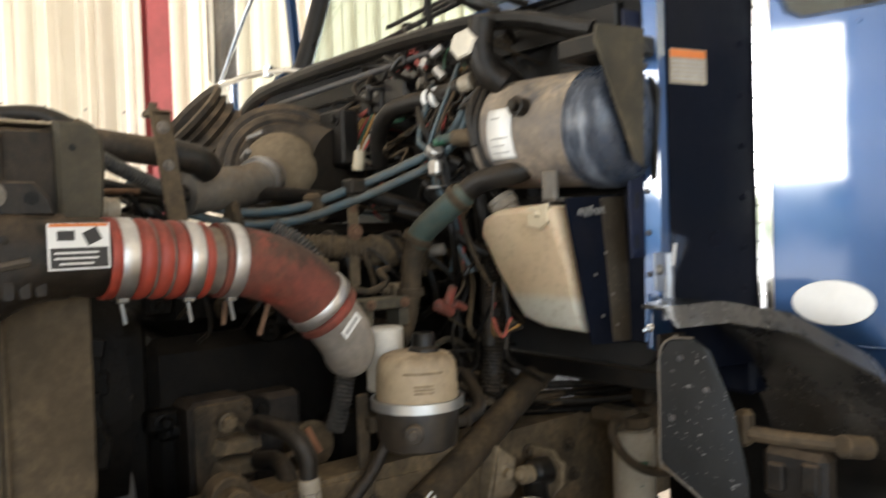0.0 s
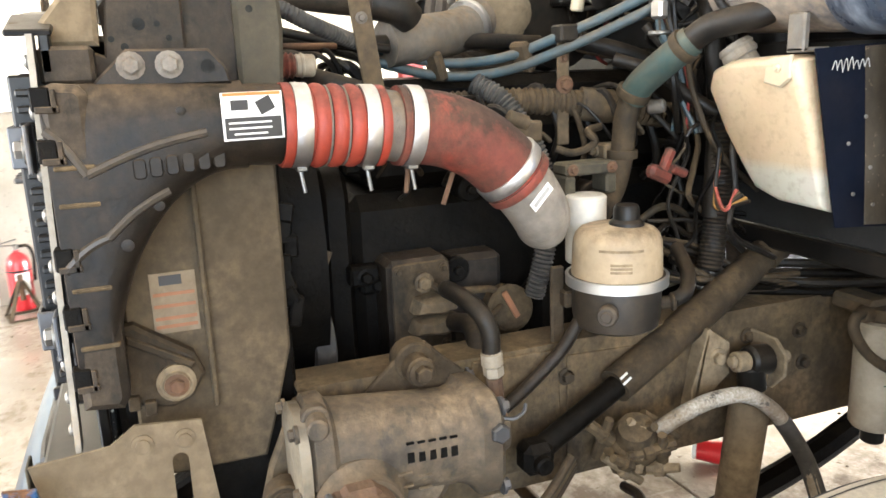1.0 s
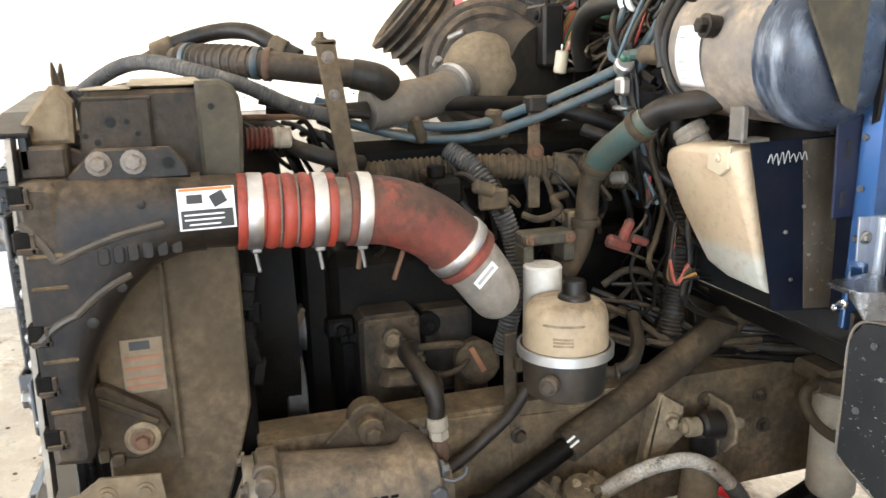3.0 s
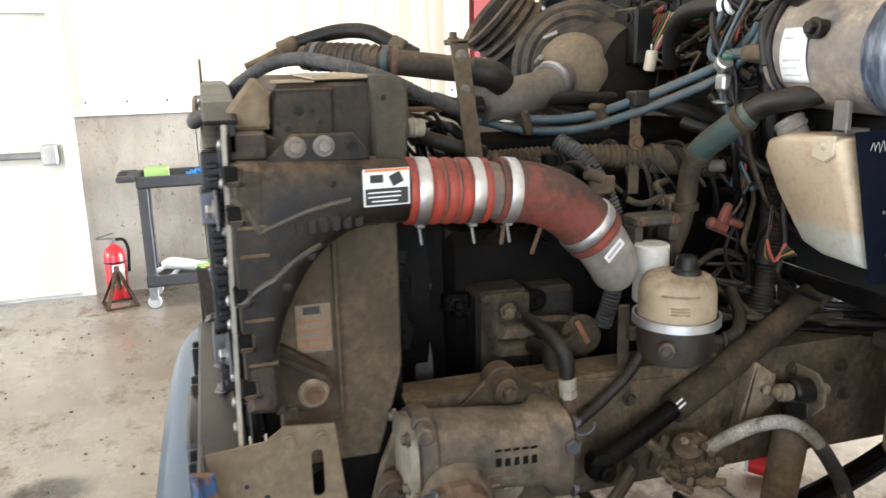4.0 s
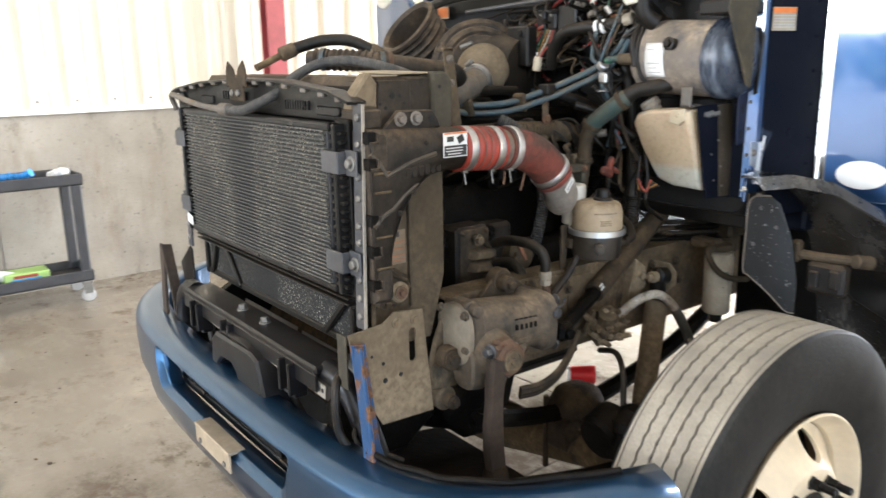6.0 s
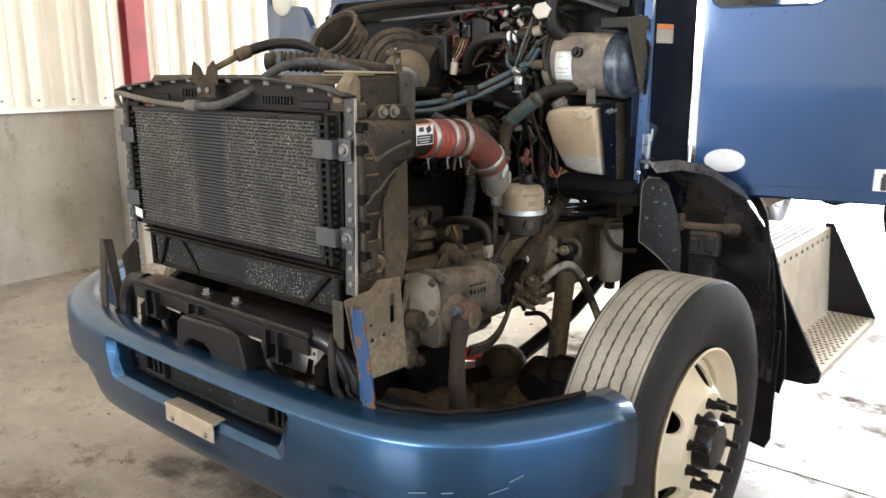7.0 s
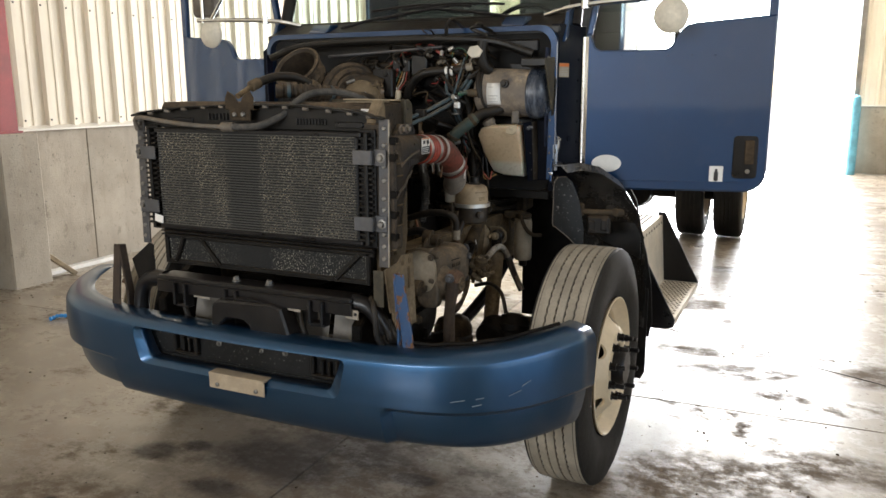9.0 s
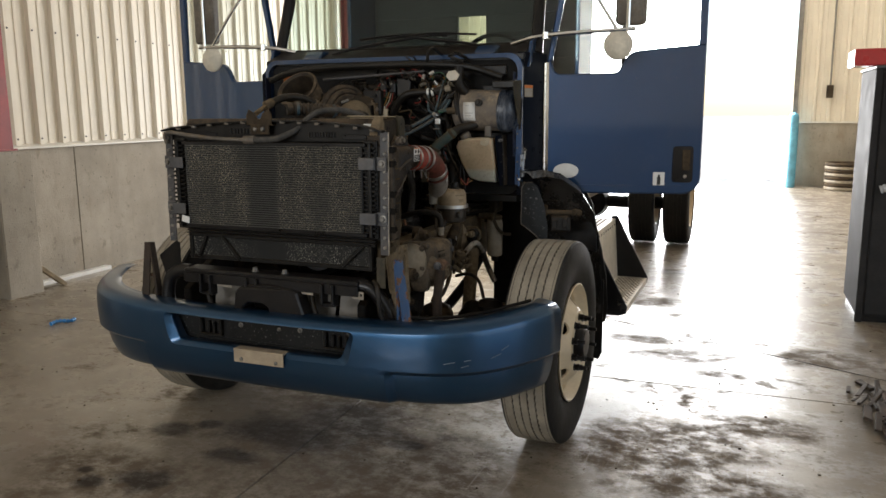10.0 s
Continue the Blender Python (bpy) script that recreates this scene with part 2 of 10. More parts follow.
def glass_material(name, tint, rough=0.0):
    m, n, l, p = nodes_of(name)
    p.inputs["Base Color"].default_value = (*tint, 1)
    p.inputs["Roughness"].default_value, p.inputs["Transmission Weight"].default_value, p.inputs["IOR"].default_value = rough, 1.0, 1.02
    p.inputs["Coat Weight"].default_value, p.inputs["Coat Roughness"].default_value = 0.7, 0.03
    return m


def reservoir_material():
    """Yellowed tank plastic, paler where the coolant stands behind it."""
    m, n, l, p = nodes_of("yellowed reservoir plastic with coolant behind it")
    geo = n.new("ShaderNodeNewGeometry")
    sep = n.new("ShaderNodeSeparateXYZ")
    l.new(geo.outputs["Position"], sep.inputs[0])
    large, fine = noise_node(n, l, 7, 6, 0.65), noise_node(n, l, 70, 4, 0.6)
    dry = mixed(n, l, ramp(n, l, large, 0.35, 0.65), (0.43, 0.325, 0.21), (0.54, 0.435, 0.30))
    col = mixed(n, l, ramp(n, l, sep.outputs["Z"], 1.405, 1.425), (0.52, 0.51, 0.44), dry)
    col = mixed(n, l, ramp(n, l, fine, 0.5, 0.8, 0.0, 0.45), col, (0.22, 0.16, 0.10))
    l.new(col, p.inputs["Base Color"])
    p.inputs["Roughness"].default_value = 0.42
    p.inputs["Subsurface Weight"].default_value = 0.15
    b = n.new("ShaderNodeBump")
    b.inputs["Strength"].default_value, b.inputs["Distance"].default_value = 0.08, 0.003
    l.new(large, b.inputs["Height"])
    l.new(b.outputs[0], p.inputs["Normal"])
    return m


def scuffed_cap_material():
    """Slate-blue moulded end cap with pale rub marks round it."""
    m, n, l, p = nodes_of("slate cap with rub marks")
    rub, fine, large = noise_node(n, l, 26, 5, 0.66, (1.0, 0.28, 0.22)), noise_node(n, l, 90, 4, 0.6), noise_node(n, l, 6, 5, 0.6)
    col = mixed(n, l, ramp(n, l, large, 0.35, 0.65), (0.014, 0.020, 0.034), (0.035, 0.044, 0.062))
    col = mixed(n, l, ramp(n, l, rub, 0.50, 0.72, 0.0, 0.75), col, (0.27, 0.30, 0.35))
    col = mixed(n, l, ramp(n, l, fine, 0.55, 0.75, 0.0, 0.4), col, (0.10, 0.085, 0.065))
    l.new(col, p.inputs["Base Color"])
    l.new(ramp(n, l, rub, 0.4, 0.7, 0.24, 0.55), p.inputs["Roughness"])
    b = n.new("ShaderNodeBump")
    b.inputs["Strength"].default_value, b.inputs["Distance"].default_value = 0.15, 0.003
    l.new(math_node(n, l, "ADD", rub, large), b.inputs["Height"])
    l.new(b.outputs[0], p.inputs["Normal"])
    return m


def flecked_material(name, base, fleck, rough, scale, amount, film=0.12, gloss=0.22):
    """Dark moulded plastic sprinkled with pale specks and a thin uneven film."""
    m, n, l, p = nodes_of(name)
    speck, big, haze = noise_node(n, l, scale, 3, 0.6), noise_node(n, l, 9, 5, 0.65), noise_node(n, l, 3.2, 6, 0.7, (1, 1, 0.5))
    col = mixed(n, l, ramp(n, l, haze, 0.40, 0.72, 0.0, film), base, fleck)
    lot = math_node(n, l, "MULTIPLY", ramp(n, l, speck, 0.64, 0.70), ramp(n, l, big, 0.38, 0.62, 0.15, amount))
    col = mixed(n, l, lot, col, fleck)
    l.new(col, p.inputs["Base Color"])
    l.new(ramp(n, l, haze, 0.3, 0.7, rough - 0.08, rough + 0.15), p.inputs["Roughness"])
    p.inputs["Specular IOR Level"].default_value = gloss
    b = n.new("ShaderNodeBump")
    b.inputs["Strength"].default_value, b.inputs["Distance"].default_value = 0.2, 0.003
    l.new(math_node(n, l, "ADD", speck, big), b.inputs["Height"])
    l.new(b.outputs[0], p.inputs["Normal"])
    return m


def wrapped_hose_material():
    """Pale grey hose wrap, worn through to black in patches."""
    m, n, l, p = nodes_of("pale hose wrap worn through in patches")
    worn, fine, soil = noise_node(n, l, 34, 5, 0.65), noise_node(n, l, 190, 3, 0.6), noise_node(n, l, 8, 5, 0.6)
    col = mixed(n, l, ramp(n, l, fine, 0.35, 0.65), (0.25, 0.215, 0.165), (0.42, 0.39, 0.34))
    col = mixed(n, l, ramp(n, l, soil, 0.42, 0.62, 0.0, 0.85), col, (0.15, 0.108, 0.066))
    col = mixed(n, l, ramp(n, l, worn, 0.55, 0.63, 0.0, 0.85), col, (0.030, 0.026, 0.021))
    l.new(col, p.inputs["Base Color"])
    p.inputs["Roughness"].default_value = 0.8
    b = n.new("ShaderNodeBump")
    b.inputs["Strength"].default_value, b.inputs["Distance"].default_value = 0.5, 0.004
    l.new(math_node(n, l, "ADD", worn, fine), b.inputs["Height"])
    l.new(b.outputs[0], p.inputs["Normal"])
    return m


MAT = dict(
    tank_cap=scuffed_cap_material(), hose_braid=wrapped_hose_material(),
    # The flecks are dust; the liner's film is raised to paint sheen as well.
    liner=flecked_material("black liner plastic with pale dust and painted sheen", (0.007, 0.007, 0.0075), (0.26, 0.24, 0.21), 0.24, 150, 0.8, 0.32, 0.6),
    liner_flat=flecked_material("flat black plate with mud flecks", (0.008, 0.008, 0.008), (0.30, 0.29, 0.27), 0.40, 95, 0.8, 0.03),
    guard=flecked_material("brown speckled guard sheet", (0.030, 0.024, 0.018), (0.20, 0.16, 0.11), 0.45, 120, 0.9, 0.45),
    rubber_grey=surface("grey dusty corrugated conduit", (0.030, 0.030, 0.030), 0.6, dust=0.55, dust_color=(0.17, 0.15, 0.125), up=0.7, bump=0.2, even=0.18, specular=0.25),
    latch_alu=surface("satin aluminium with blue cast", (0.42, 0.44, 0.48), 0.32, metal=0.8, dust=0.15, up=0.2, bump=0.06),
    navy_gloss=surface("glossy navy flange paint", (0.004, 0.008, 0.026), 0.5, dust=0.10, up=0.3, bump=0.04, even=0.02, coat=0.0, specular=0.25),
    label_orange=surface("sun-bleached orange print", (0.30, 0.12, 0.055), 0.7, dust=0.5, up=0.2, bump=0.02, even=0.1),
    cover_pale=surface("scraped pale end cover", (0.24, 0.205, 0.15), 0.45, metal=0.3, dust=0.7, up=0.4, bump=0.3, even=0.08, var=0.3),
    clear_sheet=glass_material("hazy clear plastic sheet", (0.86, 0.88, 0.90), 0.12),
    reservoir=reservoir_material(),
    # The lower core's fins have fewer, dimmer flecks; the dimness stands for shade.
    floor=floor_material(), concrete=concrete_material(), fins=fin_material(), fins_shaded=fin_material("lower core fins, dimmed for shade", (0.34, 0.32, 0.27), 0.60), fin_tube=fin_material("flat tubes with embedded debris", (0.36, 0.33, 0.27), 0.56, (0.070, 0.068, 0.061)),
    siding=surface("white painted steel siding", (0.72, 0.655, 0.535), 0.45, var=0.06, blotch=1.5, bump=0.03),
    trim=surface("cream painted trim", (0.68, 0.65, 0.58), 0.5, var=0.06, blotch=3, bump=0.03),
    steel_red=surface("red oxide structural steel", (0.27, 0.045, 0.045), 0.55, var=0.2, bump=0.06),
    ceiling=surface("assumed white ceiling facing", (0.62, 0.6, 0.55), 0.8, var=0.08, blotch=0.8, bump=0.05),
    door_paint=surface("off-white door enamel", (0.66, 0.63, 0.54), 0.45, var=0.06, blotch=2, bump=0.03),
    blue=blue_paint("navy blue truck enamel", (0.008, 0.043, 0.125)),
    blue_bumper=blue_paint("blue bumper enamel", (0.021, 0.070, 0.148), 0.03, 0.7, 0.05, 0.85, 1.45),
    rusty_blue=flaking_paint("blue paint flaking to rust", (0.018, 0.055, 0.135), (0.17, 0.078, 0.032)),
    sheet_tan=surface("smooth dust film on sheet steel", (0.040, 0.031, 0.021), 0.7, dust=0.9, dust_color=(0.132, 0.098, 0.060), up=0.2, bump=0.1, blotch=2.6, even=0.42, specular=0.15, rub=0.35),
    pan_grey=surface("dull grey galvanised sheet", (0.25, 0.235, 0.21), 0.6, metal=0.2, dust=0.3, up=0.2, bump=0.06, var=0.15),
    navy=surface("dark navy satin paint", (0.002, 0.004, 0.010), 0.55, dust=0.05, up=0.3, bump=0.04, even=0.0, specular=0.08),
    black=surface("black moulded plastic", (0.005, 0.005, 0.005), 0.36, dust=0.09, up=0.9, bump=0.12, even=0.02, specular=0.25),
    black_clean=surface("black satin paint", (0.004, 0.004, 0.005), 0.32, dust=0.05, up=0.6, bump=0.06, specular=0.35),
    duct=surface("dusty black duct plastic", (0.0035, 0.0033, 0.0032), 0.34, dust=0.44, dust_color=(0.125, 0.087, 0.053), up=1.5, bump=0.25, even=0.02, specular=0.22),
    duct_rib=surface("dust-edged black duct rib", (0.014, 0.013, 0.012), 0.4, dust=0.36, up=0.7, bump=0.12, even=0.2),
    dirt=surface("dirt-caked cast iron", (0.020, 0.016, 0.012), 0.75, dust=0.50, up=0.6, bump=0.5, var=0.4, even=0.18, specular=0.2),
    channel=surface("dark scraped steel channel", (0.075, 0.077, 0.083), 0.5, metal=0.6, dust=0.35, up=0.3, bump=0.1, even=0.03),
    faded=surface("faded dirty paper label", (0.24, 0.185, 0.12), 0.7, dust=0.7, up=0.3, bump=0.03, even=0.3),
    blue_scuff=surface("scuffed pale blue paint", (0.13, 0.19, 0.25), 0.6, bump=0.1),
    bracket_tan=surface("tan primed plate bracket", (0.42, 0.34, 0.24), 0.5, metal=0.3, dust=0.2, up=0.2, bump=0.05),
    rust_dark=surface("dark rusted steel", (0.034, 0.022, 0.015), 0.85, dust=0.25, up=0.4, bump=0.4, var=0.5),
    plate_tan=surface("plain dust-coated plate", (0.07, 0.058, 0.042), 0.75, blotch=2.8, dust=0.85, dust_color=(0.235, 0.178, 0.112), up=0.2, bump=0.1, even=0.95, specular=0.2, rub=0.3),
    cap_grey=surface("grey weathered cap plastic", (0.15, 0.135, 0.11), 0.6, dust=0.6, up=0.4, bump=0.1, even=0.05),
    bolt_zinc=surface("dirty zinc bolt", (0.20, 0.19, 0.17), 0.42, metal=0.7, dust=0.95, dust_color=(0.13, 0.085, 0.05), up=0.2, bump=0.3, even=0.2, grain=200),
    rim_dust=surface("black plastic caked with tan dust", (0.010, 0.009, 0.008), 0.55, dust=0.44, dust_color=(0.22, 0.155, 0.095), up=1.0, bump=0.3, even=0.12, specular=0.2),
    cardboard=surface("dirty cardboard", (0.36, 0.29, 0.19), 0.85, dust=0.4, up=0.3, bump=0.1),
    rail=surface("frame steel under dried mud dust", (0.030, 0.024, 0.018), 0.8, dust=0.95, dust_color=(0.160, 0.112, 0.061), up=0.3, bump=0.35, var=0.45, blotch=9, even=0.36, specular=0.15),
    # Darkened in colour to stand for the dim engine bay.
    oily=surface("oily casting with brown dust, darkened for bay shade", (0.008, 0.0065, 0.005), 0.42, dust=0.34, dust_color=(0.15, 0.10, 0.06), up=0.7, bump=0.5, var=0.5, even=0.03, specular=0.25),
    elbow_grimy=surface("grime on metal elbow", (0.24, 0.215, 0.185), 0.55, dust=0.7, dust_color=(0.25, 0.20, 0.145), up=0.4, bump=0.35, var=0.45, even=0.15),
    olive=surface("olive brown dusty plate", (0.038, 0.035, 0.027), 0.6, dust=0.75, dust_color=(0.15, 0.122, 0.078), up=0.3, bump=0.2, even=0.2, specular=0.2),
    # Base near black: the deep shade of the engine bay is in this colour.
    grime=surface("oily casting, near black for the bay's shade", (0.0028, 0.0025, 0.0022), 0.5, dust=0.06, up=0.5, bump=0.5, var=0.5, even=0.0, specular=0.09),
    tanplate=surface("dust-coated steel plate", (0.045, 0.036, 0.026), 0.7, dust=0.8, up=0.3, bump=0.2, blotch=9, even=0.36, specular=0.2, dust_color=(0.190, 0.136, 0.079)),
    greytan=surface("dusty cast aluminium", (0.15, 0.14, 0.125), 0.55, metal=0.4, dust=0.7, up=0.5, bump=0.35, var=0.4, even=0.15),
    alu=surface("bright aluminium", (0.62, 0.62, 0.60), 0.38, metal=0.85, dust=0.15, up=0.4, bump=0.05, var=0.12),
    steel=surface("zinc plated steel", (0.24, 0.235, 0.22), 0.42, metal=0.9, dust=0.45, up=0.3, bump=0.05),
    chrome=surface("polished stainless steel", (0.7, 0.7, 0.69), 0.12, metal=1.0, bump=0.0, var=0.05),
    rust=surface("rusty steel", (0.105, 0.050, 0.028), 0.9, dust=0.5, up=0.5, bump=0.6, var=0.5, grain=90),
    red_hose=surface("orange-red silicone hose", (0.33, 0.036, 0.016), 0.42, dust=0.72, dust_color=(0.11, 0.045, 0.03), up=0.6, bump=0.12, var=0.2, even=0.16),
    red_dirty=surface("grimy red silicone hose", (0.23, 0.030, 0.015), 0.5, dust=0.9, dust_color=(0.080, 0.042, 0.027), up=0.8, bump=0.25, var=0.35, even=0.36),
    red=surface("red enamel", (0.50, 0.015, 0.018), 0.3, var=0.1, bump=0.03, coat=0.4),
    wire_red=surface("red wire insulation", (0.30, 0.022, 0.022), 0.5, dust=0.6, bump=0.05),
    wire_yellow=surface("yellow wire insulation", (0.30, 0.15, 0.025), 0.5, dust=0.5, bump=0.05),
    wire_green=surface("green wire insulation", (0.014, 0.085, 0.045), 0.5, dust=0.3, bump=0.05),
    clamp=surface("stainless band clamp", (0.58, 0.565, 0.54), 0.30, metal=0.95, dust=0.42, up=0.3, bump=0.08),
    rubber=surface("dusty black rubber hose", (0.006, 0.006, 0.006), 0.45, dust=0.18, up=0.9, bump=0.2, even=0.04, specular=0.25),
    rubber_tan=surface("dust-covered rubber hose", (0.022, 0.019, 0.015), 0.7, dust=0.54, up=0.5, bump=0.25, even=0.25, specular=0.2),
    teal=surface("teal coolant hose", (0.012, 0.046, 0.045), 0.6, dust=0.55, up=0.9, bump=0.15),
    hose_blue=surface("blue-grey hose", (0.024, 0.060, 0.080), 0.5, dust=0.48, up=0.9, bump=0.12),
    tyre=surface("tyre sidewall rubber", (0.0065, 0.0063, 0.006), 0.65, dust=0.14, dust_color=(0.20, 0.18, 0.15), up=0.3, bump=0.3, grain=120, specular=0.25),
    tread=surface("worn dusty tyre tread", (0.295, 0.255, 0.195), 0.9, dust=0.35, dust_color=(0.36, 0.315, 0.24), up=0.2, bump=0.35, grain=150),
    groove=surface("tyre groove rubber", (0.014, 0.013, 0.012), 0.9, dust=0.15, up=0.2, bump=0.2),
    rim=surface("cream painted steel wheel", (0.68, 0.56, 0.38), 0.42, dust=0.1, dust_color=(0.30, 0.17, 0.09), up=0.2, bump=0.06, var=0.12),
    plastic_white=surface("yellowed translucent tank plastic", (0.47, 0.40, 0.28), 0.45, dust=0.25, up=0.6, bump=0.05, var=0.12),
    tank_amber=surface("dirty amber tank plastic", (0.40, 0.31, 0.20), 0.45, dust=0.85, dust_color=(0.20, 0.14, 0.08), up=0.5, bump=0.08, var=0.2, even=0.12),
    step_alu=surface("pale worn tread plate", (0.72, 0.66, 0.55), 0.45, metal=0.35, dust=0.25, up=0.2, bump=0.15, var=0.15),
    white=surface("white printed label", (0.72, 0.71, 0.68), 0.5, dust=0.12, up=0.3, bump=0.02, var=0.08),
    plastic_cream=surface("pale painted filter can", (0.62, 0.585, 0.51), 0.4, dust=0.35, up=0.3, bump=0.04),
    filter_white=surface("dusty white filter can", (0.37, 0.33, 0.26), 0.45, dust=0.72, up=0.5, bump=0.05),
    orange=surface("orange warning print", (0.62, 0.17, 0.03), 0.5, dust=0.15, bump=0.02),
    ink=surface("black printing ink", (0.015, 0.015, 0.015), 0.5, dust=0.1, bump=0.02),
    ink_grey=surface("grey printing", (0.35, 0.34, 0.32), 0.6, bump=0.02),
    hex_cream=surface("cream plastic cap", (0.62, 0.57, 0.47), 0.5, dust=0.1, bump=0.03),
    # Firewall lining; flat discs of it also paint the shade inside holes and recesses.
    dark_void=surface("near-black lining and painted hole shade", (0.005, 0.005, 0.005), 0.9, dust=0.03, up=0.3, bump=0.4),
    tank_tan=surface("tank paint under tan dust", (0.10, 0.10, 0.11), 0.42, metal=0.5, dust=0.80, dust_color=(0.37, 0.29, 0.20), up=0.4, bump=0.12, even=0.38),
    gear_cast=surface("oil-stained dusty steering gear casting", (0.020, 0.017, 0.013), 0.55, metal=0.1, dust=0.80, dust_color=(0.218, 0.157, 0.095), up=0.5, bump=0.5, var=0.5, blotch=9, even=0.28),
    alu_dull=surface("scraped dull aluminium", (0.36, 0.325, 0.27), 0.5, metal=0.35, dust=0.55, up=0.3, bump=0.2, even=0.1),
    interior=surface("grey cab interior vinyl", (0.07, 0.068, 0.065), 0.8, bump=0.2),
    glass=glass_material("tinted cab glass", (0.50, 0.60, 0.55)),
    glass_clear=glass_material("side window glass", (0.80, 0.86, 0.84)),
    cabinet=surface("charcoal powder-coated cabinet", (0.030, 0.030, 0.031), 0.7, specular=0.12, dust=0.1, up=0.5, bump=0.06),
    cart=surface("charcoal moulded resin", (0.030, 0.031, 0.034), 0.6, dust=0.12, up=0.6, bump=0.1),
    cloth=surface("grey shop rag", (0.6, 0.6, 0.6), 0.95, bump=0.4, grain=25),
    blue_plastic=surface("bright blue nitrile", (0.03, 0.22, 0.55), 0.5, bump=0.1, grain=30),
    green=surface("lime printed carton", (0.34, 0.50, 0.14), 0.6, bump=0.03),
    bollard=surface("pale blue bollard paint", (0.12, 0.36, 0.50), 0.5, bump=0.08),
    stain=surface("old oil stain", (0.050, 0.040, 0.030), 0.4, bump=0.1, grain=20, var=0.4),
    wood=surface("grey weathered lumber", (0.36, 0.29, 0.20), 0.85, bump=0.3, var=0.3),
    ground=surface("sunlit gravel yard", (0.42, 0.40, 0.36), 0.9, var=0.2, blotch=0.5, bump=0.3),
    leaf=surface("dusty tree foliage", (0.06, 0.09, 0.03), 0.8, bump=0.5),
)

# ---- mesh helpers ----


class Shape:
    """Collects vertices and faces of one mesh."""

    def __init__(self):
        self.v, self.f = [], []

    def add(self, verts, faces):
        k = len(self.v)
        self.v += [tuple(p) for p in verts]
        self.f += [tuple(i + k for i in face) for face in faces]
        return self

    def box(self, lo, hi, c=0.003, m=None):
        lo, hi = [min(a, b) for a, b in zip(lo, hi)], [max(a, b) for a, b in zip(lo, hi)]
        c = min([c] + [0.3 * (b - a) for a, b in zip(lo, hi)])
        verts, at = [], {}
        for sx in (0, 1):
            for sy in (0, 1):
                for sz in (0, 1):
                    s = (sx, sy, sz)
                    corner = [hi[i] if s[i] else lo[i] for i in range(3)]
                    for ax in range(3):
                        p = [corner[i] if i == ax else corner[i] + (-c if s[i] else c) for i in range(3)]
                        at[s, ax] = len(verts)
                        verts.append(p)
        faces = []
        for ax in range(3):
            b, d = [i for i in range(3) if i != ax]
            for side in (0, 1):
                ring = []
                for u, w in ((0, 0), (1, 0), (1, 1), (0, 1)):
                    s = [0, 0, 0]
                    s[ax], s[b], s[d] = side, u, w
                    ring.append(at[tuple(s), ax])
                faces.append(ring)
            for u in (0, 1):
                for w in (0, 1):
                    s0, s1 = [0, 0, 0], [0, 0, 0]
                    s0[b] = s1[b] = u
                    s0[d] = s1[d] = w
                    s1[ax] = 1
                    s0, s1 = tuple(s0), tuple(s1)
                    faces.append((at[s0, b], at[s1, b], at[s1, d], at[s0, d]))
        for sx in (0, 1):
            for sy in (0, 1):
                for sz in (0, 1):
                    s = (sx, sy, sz)
                    faces.append((at[s, 0], at[s, 1], at[s, 2]))
        if m is not None:
            verts = [m @ Vector(p) for p in verts]
        return self.add(verts, faces)

    def slab(self, centre, size, rot=(0, 0, 0), c=0.003):
        h = [s / 2 for s in size]
        return self.box([-a for a in h], h, c, pose(*centre, *rot))

    def rings(self, rings, cap=True, closed=False):
        k, n = len(self.v), len(rings[0])
        for r in rings:
            self.v += [tuple(p) for p in r]
        count = len(rings)
        for a in range(count if closed else count - 1):
            b = (a + 1) % count
            for i in range(n):
                j = (i + 1) % n
                self.f.append((k + a * n + i, k + a * n + j, k + b * n + j, k + b * n + i))
        if cap and not closed:
            self.f.append(tuple(k + i for i in range(n))[::-1])
            self.f.append(tuple(k + (count - 1) * n + i for i in range(n)))
        return self

    def lathe(self, profile, origin, axis=(0, 0, 1), n=24, cap=True):
        q = Vector((0, 0, 1)).rotation_difference(Vector(axis).normalized())
        o = Vector(origin)
        rings = [[o + q @ Vector((r * math.cos(math.tau * i / n), r * math.sin(math.tau * i / n), h)) for i in range(n)] for r, h in profile]
        return self.rings(rings, cap)

    def cyl(self, a, b, r, r2=None, n=16, c=0.003):
        a, b = Vector(a), Vector(b)
        d = (b - a).length
        r2 = r if r2 is None else r2
        c = min(c, 0.3 * d, 0.3 * r, 0.3 * r2)
        return self.lathe([(r - c, 0), (r, c), (r2, d - c), (r2 - c, d)], a, b - a, n)

    def bolt(self, p, d, r=0.011, h=0.010):
        d = Vector(d).normalized()
        p = Vector(p)
        self.lathe([(r * 1.5, -0.002), (r * 1.5, 0.003), (r * 1.2, 0.004)], p, d, 14)
        return self.lathe([(r, 0.003), (r, h), (r * 0.8, h + 0.002)], p, d, 6)

    def tube(self, pts, r, n=12, sub=6, ripple=0.0, pitch=0.01, radii=None):
        """A round hose through the points; ripple gives corrugation."""
        p = [Vector(q) for q in pts]
        p = [p[0] * 2 - p[1]] + p + [p[-1] * 2 - p[-2]]
        path, rad = [], []
        for i in range(1, len(p) - 2):
            steps = sub
            if ripple:
                steps = max(sub, int((p[i + 1] - p[i]).length / pitch * 4))
            for k in range(steps + (i == len(p) - 3)):
                t = k / steps
